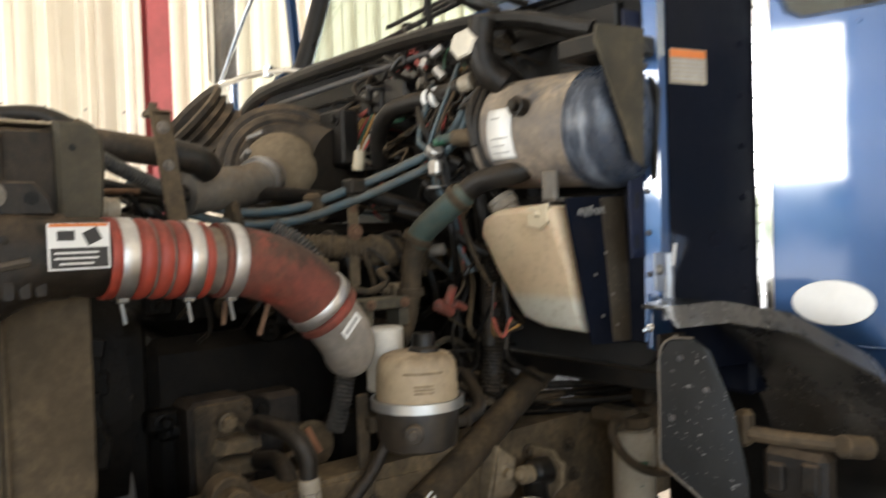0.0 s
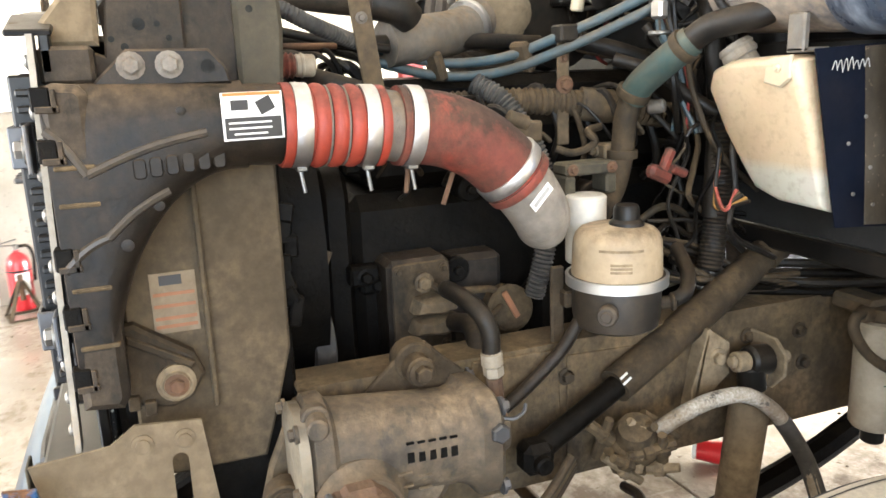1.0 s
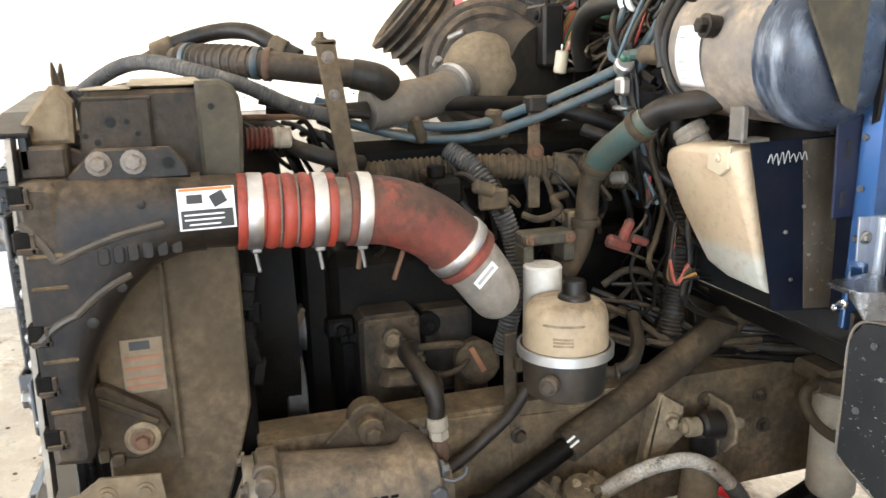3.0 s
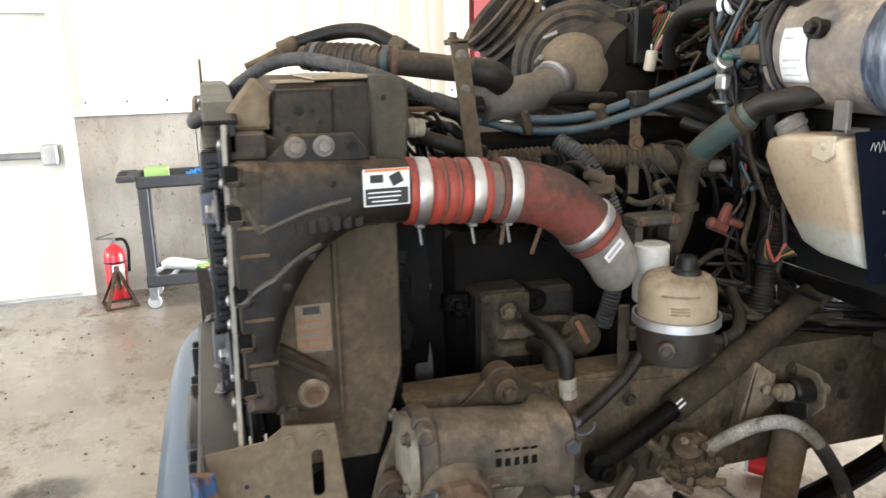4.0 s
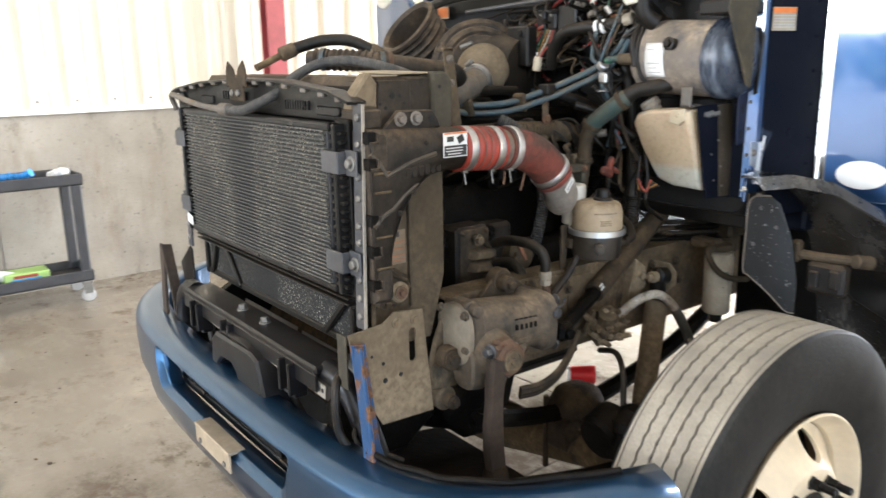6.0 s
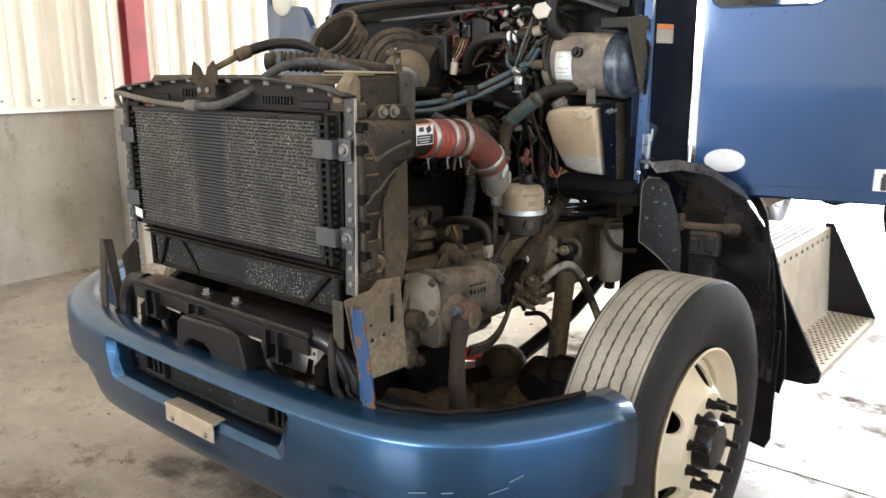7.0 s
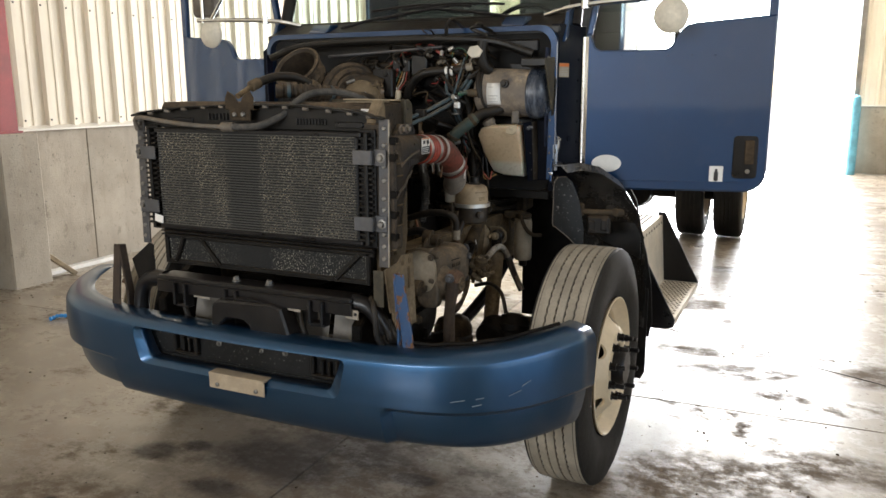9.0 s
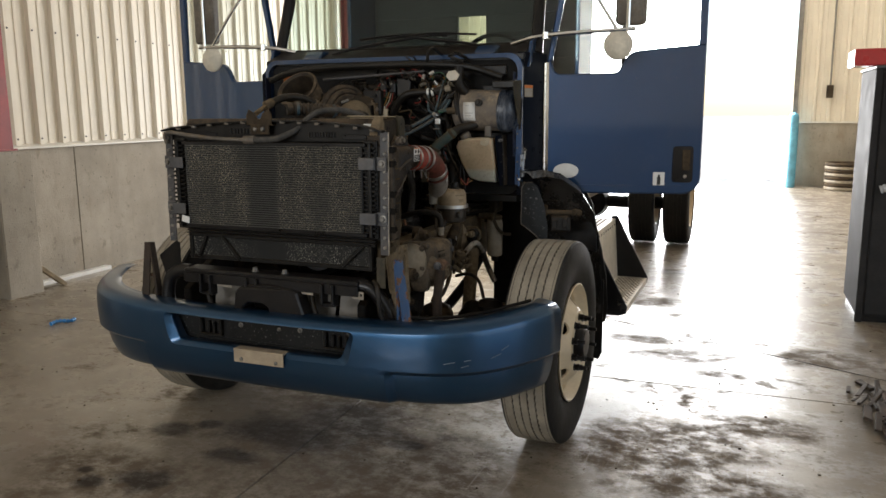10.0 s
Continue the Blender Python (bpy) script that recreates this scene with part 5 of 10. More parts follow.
for x, y, z, r in ((-0.38, 0.01, 0.93, 20), (0.20, 0.02, 0.92, -12)):
    part("hanging_hose", Shape().tube([(x, y, z), (x + 0.03, y - 0.02, z - 0.08), (x + 0.07, y, z - 0.16)], 0.012), "rubber", cross)
# driver's side bracket plate with a long slot
bp_outer = [(-0.032, 1.127), (0.065, 1.135), (0.098, 1.158), (0.182, 1.150), (0.210, 0.872), (0.055, 0.876), (0.022, 0.935), (0.022, 0.955), (0.004, 0.960), (-0.004, 0.985)]
s = Shape()
hole = round_rect(0.139, 1.020, 0.160, 1.108, 0.010, 4)
k = len(bp_outer)


def plate_with_slot(s, outer, hole, x0, x1):
    """A plate across x with a slot through it: outer and slot joined by a bridge."""
    area = sum(outer[i][0] * outer[(i + 1) % len(outer)][1] - outer[(i + 1) % len(outer)][0] * outer[i][1] for i in range(len(outer)))
    outer = outer if area > 0 else outer[::-1]
    hole = hole[::-1]
    best = min(((a, b) for a in range(len(outer)) for b in range(len(hole))), key=lambda ab: math.dist(outer[ab[0]], hole[ab[1]]))
    a, b = best
    ring = outer[a:] + outer[:a] + [outer[a]] + hole[b:] + hole[:b] + [hole[b]]
    return s.rings([[(x0, *p) for p in ring], [(x1, *p) for p in ring]])


plate_with_slot(s, bp_outer, hole, 0.608, 0.613)
bracket = part("bracket_plate", s, "plate_tan", truck, "dust-coated steel bracket plate with a slot")
part("flange", Shape().box((0.566, -0.0365, 0.990), (0.6075, -0.0325, 1.124), 0.0015), "olive", bracket, "dark folded front edge")
b = Shape()
for y, z in ((0.105, 1.130), (0.158, 1.128)):
    b.lathe([(0.014, 0), (0.014, 0.003), (0.009, 0.004), (0.009, 0.008)], (0.613, y, z), (1, 0, 0), 12)
part("bolt", b, "plate_tan", bracket)
b = Shape()
for y, z, r in ((0.062, 1.035, 0.005), (0.066, 0.99, 0.007), (0.112, 0.995, 0.006), (0.03, 1.06, 0.004)):
    b.lathe([(r, 0), (r, 0.0006), (r * 0.5, 0.0008)], (0.613, y, z), (1, 0, 0), 10)
part("hole", b, "dark_void", bracket)
# rusty blue bumper hanger blades
for sx in (1, -1):
    b = Shape().prism([(-0.055, 1.125), (-0.018, 1.120), (0.012, 0.86), (0.035, 0.79), (-0.03, 0.79), (-0.03, 0.90)], "x", sx * 0.655, sx * 0.667, 0.002)
    b.prism([(sx * x, z) for x, z in ((0.656, 1.118), (0.694, 1.122), (0.728, 0.895), (0.738, 0.80), (0.692, 0.80), (0.686, 0.89))], "y", -0.050, -0.040, 0.002)
    hang = part("bumper_hanger", b, "rusty_blue" if sx > 0 else "rust_dark", truck, "rusty blue painted bumper hanger" if sx > 0 else "rusty steel bumper hanger")
    part("bolt", Shape().bolt((sx * 0.668, -0.02, 0.955), (sx, 0, 0), 0.010, 0.02), "rust", hang)
    if sx < 0:
        part("corner_plate", Shape().prism([(-0.66, 1.05), (-0.55, 1.13), (-0.53, 1.12), (-0.53, 0.94), (-0.62, 0.93)], "y", 0.01, 0.016, 0.002), "black", hang)
# harness loops at the driver's corner
for pts, r in (([(0.54, -0.01, 1.01), (0.57, -0.045, 1.0), (0.585, -0.06, 0.95), (0.59, -0.055, 0.88), (0.61, -0.03, 0.83), (0.64, 0.02, 0.79)], 0.009), ([(0.60, 0.02, 0.93), (0.615, 0.0, 0.87), (0.63, 0.03, 0.82), (0.66, 0.08, 0.79)], 0.006), ([(0.58, 0.02, 0.90), (0.60, -0.02, 0.86), (0.645, 0.01, 0.80)], 0.005)):
    part("harness_hose", Shape().tube(pts, r * 1.25, 10), "rubber", cross)
for x0, x1, y in ((-0.42, -0.02, 0.130), (0.02, 0.27, 0.125), (0.285, 0.50, 0.135)):
    part("pan_sheet", Shape().slab(((x0 + x1) / 2, y, 0.865), (x1 - x0, 0.003, 0.155), (-14, 0, 0), 0.001), "pan_grey", cross, "dull grey folded sheet")

# -- red charge air pipe --
def ring_band(p, d, r, w, t=0.0015):
    return Shape().lathe([(r - 0.002, -w / 2), (r + t * 0.6, -w / 2), (r + t, -w / 2 + 0.001), (r + t, w / 2 - 0.001), (r + t * 0.6, w / 2), (r - 0.002, w / 2)], p, d, 40)


AX = [Vector(p) for p in ((0.566, 0.325, 1.531), (0.562, 0.40, 1.526), (0.558, 0.47, 1.521), (0.555, 0.53, 1.516), (0.553, 0.577, 1.506), (0.553, 0.628, 1.482), (0.553, 0.676, 1.441), (0.550, 0.712, 1.398), (0.540, 0.738, 1.362), (0.515, 0.754, 1.338))]
pipe = part("charge_pipe", Shape().tube([AX[3] - Vector((0, 0.030, 0)), AX[3], AX[4], AX[5], AX[6], AX[6] + (AX[7] - AX[6]) * 0.42], 0.055, 36, 8), "red_dirty", truck, "red silicone charge air hose with steel clamps")
bel = []
for k in range(97):
    y = 0.326 + 0.146 * k / 96
    u = (y - 0.3645) / 0.0735
    r = 0.0545
    if 0 <= u <= 1:
        r = 0.0500 + 0.0080 * abs(math.sin(math.pi * 3 * u)) ** 0.55
    bel.append((r, y - 0.326))
part("bellows", Shape().lathe(bel, (0.566, 0.326, 1.531), (-0.055, 1, -0.068), 40), "red_hose", pipe, "bright red bellows section")
part("steel_coupling", Shape().tube([AX[2] - Vector((0, 0.012, 0)), AX[2] + Vector((0, 0.01, 0)), AX[3] - Vector((0, 0.026, 0))], 0.0505, 32, 4), "greytan", pipe, "bare dusty metal sleeve")
part("elbow_end", Shape().tube([AX[6] + (AX[7] - AX[6]) * 0.2, AX[7], AX[8], AX[9], AX[9] + Vector((-0.02, 0.004, -0.010))], 0.05, 32, 8, radii=[0.0515, 0.050, 0.048, 0.044, 0.030]), "elbow_grimy", pipe, "grimy grey metal elbow")


def on_pipe(y):
    k = (y - 0.326) / 0.146
    return Vector((0.566 - 0.008 * k, y, 1.531 - 0.010 * k))


for p, d, r, w, mname in ((on_pipe(0.3525), (0, 1, -0.06), 0.0565, 0.022, "clamp"), (on_pipe(0.4485), (0, 1, -0.06), 0.0565, 0.021, "clamp"), (on_pipe(0.516), (0, 1, -0.10), 0.0572, 0.021, "clamp"), (AX[6], (0, 0.70, -0.715), 0.0572, 0.019, "clamp"), (on_pipe(0.334), (0, 1, -0.06), 0.0560, 0.013, "red_hose"), (on_pipe(0.4665), (0, 1, -0.06), 0.0560, 0.011, "red_hose"), (on_pipe(0.4985), (0, 1, -0.08), 0.0560, 0.010, "red_dirty"), (AX[6] + Vector((0, 0.0145, -0.0165)), (0, 0.68, -0.73), 0.0560, 0.014, "red_dirty")):
    part("band_clamp" if mname == "clamp" else "hose_cuff", ring_band(p, d, r, w), mname, pipe)
for k, y in enumerate((0.3645, 0.389, 0.4135, 0.438)):
    part("support_ring", Shape().lathe([(0.0495, -0.0032), (0.0530, -0.0032), (0.0530, 0.0032), (0.0495, 0.0032)], on_pipe(y), (0, 1, -0.06), 36, cap=False), "grime", pipe)
    if k in (1, 2):
        part("support_ring", Shape().lathe([(0.0525, -0.0014), (0.0556, -0.0014), (0.0560, 0.0), (0.0556, 0.0014), (0.0525, 0.0014)], on_pipe(y), (0, 1, -0.06), 36, cap=False), "greytan", pipe)
for y in (0.3525, 0.4485, 0.516):
    q = on_pipe(y) + Vector((0.010, 0, -0.058))
    screw = part("clamp_screw", Shape().cyl(q + Vector((0, -0.004, 0.004)), q + Vector((0.002, 0.001, -0.034)), 0.0030, n=8), "steel", pipe)
    part("screw_housing", Shape().box(q - Vector((0.007, 0.009, 0.004)), q + Vector((0.007, 0.007, 0.008)), 0.002), "steel", screw)
for p, q in (((0.55, 0.585, 1.445), (0.552, 0.566, 1.396)), ((0.545, 0.515, 1.455), (0.545, 0.510, 1.418))):
    part("clamp_screw", Shape().cyl(p, q, 0.004, n=8), "rust", pipe)
st = Shape().slab((0.601, 0.708, 1.401), (0.002, 0.048, 0.017), (42, 0, 12), 0.0005)
stk = part("pipe_label", st, "white", pipe, "white paper label")
part("text_bar", Shape().slab((0.6024, 0.7077, 1.401), (0.001, 0.038, 0.006), (42, 0, 12), 0.0002), "ink_grey", stk)

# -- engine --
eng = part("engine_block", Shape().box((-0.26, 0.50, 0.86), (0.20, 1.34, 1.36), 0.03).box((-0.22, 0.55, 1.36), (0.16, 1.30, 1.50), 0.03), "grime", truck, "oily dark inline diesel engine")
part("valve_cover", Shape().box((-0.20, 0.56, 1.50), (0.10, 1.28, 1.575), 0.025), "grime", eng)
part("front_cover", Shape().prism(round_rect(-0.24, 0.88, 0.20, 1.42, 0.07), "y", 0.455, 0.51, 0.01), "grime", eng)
for x, z, r, d in ((0.0, 1.05, 0.11, 0.05), (0.16, 1.20, 0.05, 0.045), (-0.17, 1.25, 0.055, 0.045)):
    part("pulley", Shape().lathe([(r * 0.4, 0), (r, 0.0), (r, 0.008), (r * 0.9, d * 0.35), (r * 0.9, d * 0.65), (r, d - 0.008), (r, d), (r * 0.4, d)], (x, 0.455 - d, z), (0, 1, 0), 28), "steel_dark", eng)
belt = Shape().box((0.10, 0.415, 1.06), (0.112, 0.44, 1.30), 0.002).box((0.20, 0.415, 1.06), (0.212, 0.44, 1.22), 0.002)
part("drive_belt", belt, "rubber", eng)
part("idler_wheel", Shape().lathe([(0.03, 0.0), (0.062, 0.0), (0.066, 0.003), (0.066, 0.037), (0.062, 0.040), (0.03, 0.040)], (0.262, 0.398, 1.105), (0, 1, 0), 36), "rubber_grey", eng, "grey idler wheel")
part("tensioner_tab", Shape().slab((0.300, 0.432, 1.262), (0.004, 0.012, 0.050), (-22, 0, 0), 0.001).slab((0.300, 0.421, 1.232), (0.004, 0.020, 0.030), (0, 0, 0), 0.001), "tanplate", eng)
# fuel pump / compressor cluster
b = Shape().box((0.18, 0.552, 1.03), (0.285, 0.68, 1.245), 0.012)
cl = part("air_compressor", b, "oily", eng, "oily brown compressor block")
part("compressor_head", Shape().box((0.18, 0.682, 1.05), (0.262, 0.80, 1.235), 0.012), "oily", cl)
part("drive_housing", Shape().box((0.20, 0.86, 1.00), (0.28, 1.10, 1.16), 0.02), "grime", cl)
part("cover_plate", Shape().prism(round_rect(0.558, 1.06, 0.674, 1.240, 0.012), "x", 0.284, 0.291, 0.003), "dirt", cl)
for y, z in ((0.570, 1.226), (0.662, 1.226), (0.570, 1.075), (0.662, 1.075)):
    part("bolt", Shape().bolt((0.291, y, z), (1, 0, 0), 0.006, 0.007), "dirt", cl)
part("banjo_fitting", Shape().cyl((0.285, 0.615, 1.207), (0.328, 0.612, 1.207), 0.010, n=12).lathe([(0.012, -0.006), (0.019, -0.005), (0.019, 0.005), (0.012, 0.006)], (0.312, 0.613, 1.207), (1, 0, 0), 20).lathe([(0.014, 0), (0.014, 0.010), (0.011, 0.013)], (0.318, 0.612, 1.207), (1, 0, 0), 6), "tanplate", cl, "dusty banjo fitting")
for z, w in ((1.160, 0.046), (1.120, 0.050)):
    part("fitting", Shape().rings([[(x, 0.634 + w * a * k, z + 0.020 * c * k) for a, c in ((-1, -0.6), (-0.8, 0.7), (0.2, 1), (0.9, 0.6), (1, -0.5), (0.3, -1))] for x, k in ((0.285, 1.0), (0.315, 1.0), (0.330, 0.82), (0.336, 0.5))]), "tanplate", cl, "dust-topped casting")
part("fuel_line", Shape().tube([(0.312, 0.628, 1.200), (0.318, 0.655, 1.182), (0.318, 0.69, 1.181), (0.312, 0.74, 1.176), (0.30, 0.765, 1.168)], 0.0075, 10), "rubber_tan", cl)
part("fuel_line", Shape().tube([(0.33, 0.655, 1.145), (0.35, 0.70, 1.130), (0.345, 0.74, 1.135), (0.31, 0.775, 1.140)], 0.006, 10), "dirt", cl)
oc = part("oil_cap", Shape().lathe([(0.044, -0.06), (0.044, 0.0), (0.047, 0.004), (0.047, 0.016), (0.040, 0.022), (0.012, 0.024)], (0.300, 0.792, 1.128), (1, -0.10, 0.18), 28).cyl((0.27, 0.79, 1.04), (0.27, 0.79, 1.13), 0.036, n=20), "rail", cl, "round dusty cap")
part("red_tab", Shape().slab((0.328, 0.786, 1.142), (0.006, 0.012, 0.062), (28, 0, 0), 0.002), "label_orange", oc, "orange stick-like tab")
part("drain_hose", Shape().tube([(0.34, 0.66, 1.13), (0.40, 0.668, 1.14), (0.46, 0.655, 1.12), (0.50, 0.64, 1.06)], 0.018, 12, 6), "rubber", cl)
random.seed(5)
for i in range(26):
    y, z = random.uniform(0.5, 1.3), random.uniform(1.0, 1.45)
    k = random.choice((0, 1, 2))
    x = 0.20 + random.uniform(0.0, 0.05)
    if k == 0:
        b = Shape().bolt((x, y, z), (1, 0, 0), random.uniform(0.007, 0.012), 0.014)
        b.box((x - 0.04, y - 0.03, z - 0.02), (x, y + 0.03, z + 0.02), 0.006)
    elif k == 1:
        w = random.uniform(0.02, 0.05)
        b = Shape().box((x - 0.06, y - w, z - w * 0.7), (x + 0.02, y + w, z + w * 0.7), 0.008).cyl((x + 0.015, y, z), (x + 0.04, y, z), w * 0.5)
    else:
        b = Shape().cyl((x - 0.05, y, z), (x + 0.03, y, z), random.uniform(0.012, 0.03), n=14).cyl((x + 0.03, y, z), (x + 0.045, y, z), 0.010, n=8)
    part("casting_boss", b, random.choice(("grime", "grime", "oily")), eng)
# rail, injector lines and harness along the side of the head
part("manifold_pipe", Shape().tube([(0.20, 0.58, 1.52), (0.22, 0.75, 1.525), (0.25, 0.88, 1.525), (0.26, 1.02, 1.51), (0.27, 1.16, 1.485), (0.25, 1.30, 1.47)], 0.025, 16, 8, ripple=0.0025, pitch=0.012), "rubber_tan", eng, "dust-covered corrugated loom")
part("manifold_joint", Shape().tube([(0.25, 0.985, 1.515), (0.26, 1.02, 1.51), (0.265, 1.05, 1.506)], 0.034, 16), "tanplate", eng)
random.seed(8)
for i in range(16):
    y = 0.56 + i * 0.047
    z0, z1 = random.uniform(1.36, 1.44), random.uniform(1.46, 1.54)
    x = random.uniform(0.22, 0.30)
    part("injector_line", Shape().tube([(0.17, y, z1), (x, y + 0.01, z1 + 0.02), (x + 0.02, y + 0.04, (z0 + z1) / 2), (x, y + random.uniform(0.02, 0.08), z0), (0.2, y + 0.05, z0 - 0.03)], random.uniform(0.004, 0.009), 8, 5), random.choice(("rubber", "rubber", "rubber_tan", "dirt")), eng)
for i in range(14):
    y = 0.5 + random.uniform(0, 0.68)
    w, z = random.uniform(0.02, 0.16), 1.47 + random.uniform(-0.03, 0.03)
    part("harness_loop", Shape().tube([(0.24, y, z), (0.30 + random.uniform(-0.02, 0.03), y + 0.2 * w, z + random.uniform(0, 0.05)), (0.31 + random.uniform(-0.02, 0.03), y + 0.7 * w, z - random.uniform(0, 0.04)), (0.22, y + w, z - random.uniform(0.0, 0.10))], random.uniform(0.003, 0.008), 8, 5), random.choice(("rubber", "rubber_tan")), eng)
part("connector_block", Shape().box((0.26, 0.70, 1.47), (0.34, 0.76, 1.52), 0.008).cyl((0.30, 0.715, 1.52), (0.30, 0.715, 1.545), 0.018), "grime", eng)
part("sensor_bracket", Shape().box((0.33, 0.79, 1.455), (0.345, 0.85, 1.495), 0.004).cyl((0.34, 0.78, 1.505), (0.34, 0.82, 1.49), 0.014), "tanplate", eng, "dusty sensor bracket")

# -- pipes and hoses on top --
b = Shape().tube([(-0.04, 0.25, 1.755), (0.02, 0.30, 1.754), (0.08, 0.35, 1.750), (0.13, 0.42, 1.742), (0.155, 0.52, 1.728), (0.17, 0.60, 1.718)], 0.028, 20, 8)
up = part("coolant_pipe", b, "rim_dust", truck, "dusty upper coolant pipe with clamps")
part("pipe_tip", Shape().tube([(0.165, 0.585, 1.720), (0.172, 0.635, 1.708), (0.16, 0.66, 1.69)], 0.031, 20), "rubber", up)
part("corrugated_sleeve", Shape().tube([(-0.02, 0.265, 1.757), (0.07, 0.345, 1.752), (0.115, 0.40, 1.746)], 0.0305, 20, 20, ripple=0.0032, pitch=0.019), "rim_dust", up)
for p, d, mm in (((0.12, 0.405, 1.745), (0.4, 1, -0.1), "hose_blue"), ((0.0, 0.28, 1.757), (1, 0.9, 0), "hose_blue"), ((0.128, 0.425, 1.742), (0.3, 1, -0.1), "rust")):
    part("hose_clamp", ring_band(Vector(p), d, 0.0315, 0.014), mm, up)
part("vent_hose", Shape().tube([(-0.125, 0.215, 1.778), (-0.115, 0.26, 1.795), (-0.095, 0.335, 1.814), (-0.05, 0.40, 1.812), (-0.01, 0.45, 1.785), (0.02, 0.50, 1.755)], 0.018, 14, 8), "rubber", up, "arched black vent hose")
part("vent_pipe", Shape().tube([(-0.13, 0.12, 1.735), (-0.13, 0.16, 1.752), (-0.125, 0.22, 1.780)], 0.011, 10), "rail", up, "dusty thin vent pipe")
b = Shape().cyl((-0.128, 0.20, 1.772), (-0.118, 0.245, 1.79), 0.022).cyl((-0.005, 0.447, 1.785), (0.01, 0.475, 1.768), 0.022)
part("hose_end", b, "tanplate", up)
# strap brackets
b = Shape().slab((0.300, 0.531, 1.650), (0.006, 0.037, 0.262), (7.5, 0, 0), 0.002).box((0.262, 0.494, 1.772), (0.303, 0.535, 1.784), 0.003).bolt((0.285, 0.508, 1.784), (0, 0, 1), 0.008, 0.012)
stp = part("strap_bracket", b, "tanplate", truck, "dusty flat steel strap")
part("bolt", Shape().bolt((0.303, 0.518, 1.752), (1, 0, 0), 0.008, 0.007).bolt((0.303, 0.525, 1.685), (1, 0, 0), 0.007, 0.006), "bolt_zinc", stp)
b = Shape().slab((0.270, 0.935, 1.545), (0.006, 0.026, 0.215), (0, 0, 0), 0.002)
stp = part("strap_bracket", b, "tanplate", truck, "dusty flat steel strap")
part("bolt", Shape().bolt((0.273, 0.935, 1.605), (1, 0, 0), 0.006, 0.006).bolt((0.273, 0.937, 1.555), (1, 0, 0), 0.012, 0.01), "rust", stp)
part("clip", Shape().box((0.256, 0.915, 1.635), (0.300, 0.955, 1.668), 0.004), "rubber", stp)
# paired blue hoses
for dx, dz in ((0, 0), (0.006, -0.026)):
    part("blue_hose", Shape().tube([(0.08 + dx, 0.52, 1.665 + dz), (0.11 + dx, 0.63, 1.63 + dz), (0.12 + dx, 0.74, 1.605 + dz), (0.19 + dx, 0.84, 1.61 + dz), (0.275 + dx, 0.93, 1.648 + dz), (0.33 + dx, 1.02, 1.69 + dz), (0.373 + dx, 1.084, 1.728 + dz), (0.42 + dx, 1.11, 1.78 + dz), (0.455 + dx, 1.115, 1.83 + dz)], 0.0100, 14, 8), "hose_blue", truck, "dusty blue-grey hose")
b = Shape()
for p in ((0.125, 0.725, 1.598), (0.215, 0.875, 1.610)):
    b.slab(p, (0.045, 0.022, 0.062), (20, 0, 20), 0.006)
part("hose_separator", b, "rubber_tan", truck)
for pts, r, mm in (([(0.10, 0.42, 1.655), (0.14, 0.55, 1.645), (0.10, 0.75, 1.65), (0.05, 1.0, 1.64)], 0.017, "rubber"), ([(0.15, 0.40, 1.675), (0.16, 0.50, 1.652), (0.15, 0.62, 1.635)], 0.009, "rubber"), ([(0.2, 0.36, 1.645), (0.22, 0.50, 1.642)], 0.006, "rust"), ([(0.2, 0.42, 1.60), (0.26, 0.46, 1.585), (0.28, 0.52, 1.565), (0.25, 0.58, 1.55)], 0.016, "rubber"), ([(0.16, 0.38, 1.62), (0.22, 0.42, 1.615), (0.25, 0.44, 1.585)], 0.022, "rubber"), ([(0.22, 1.0, 1.64), (0.26, 1.12, 1.60), (0.30, 1.22, 1.54)], 0.018, "rubber"), ([(0.32, 1.02, 1.60), (0.38, 1.08, 1.57), (0.44, 1.12, 1.52), (0.50, 1.2, 1.46)], 0.013, "rubber"), ([(0.36, 1.06, 1.66), (0.39, 1.10, 1.60), (0.42, 1.12, 1.54)], 0.009, "rubber")):
    part("engine_hose", Shape().tube(pts, r, 12, 8), mm, truck)
cp = part("ribbed_coupling", Shape().lathe([(0.017, 0)] + [(0.0205 + 0.0022 * math.cos(k * 1.57), 0.002 + k * 0.0021) for k in range(22)] + [(0.017, 0.05)], (0.268, 0.362, 1.611), (0, 1, -0.02), 22), "red_dirty", truck, "dull red ribbed hose coupling")
part("coupling_sleeve", Shape().cyl((0.268, 0.411, 1.610), (0.268, 0.446, 1.609), 0.0195, n=20).cyl((0.268, 0.420, 1.610), (0.268, 0.427, 1.610), 0.0215, n=20), "filter_white", cp, "pale sleeve")
random.seed(77)
for k in range(9):
    y, z = 0.37 + 0.018 * k, 1.63 - 0.012 * (k % 4)
    part("engine_hose", Shape().tube([(0.17, y, z), (0.21 + random.uniform(0, 0.03), y + 0.02, z + random.uniform(-0.03, 0.02)), (0.215 + random.uniform(0, 0.03), y + 0.05, z - random.uniform(0.02, 0.07)), (0.18, y + 0.08, z - 0.09)], random.choice((0.005, 0.007, 0.012)), 8, 5), random.choice(("rubber", "rubber", "grime")), truck)
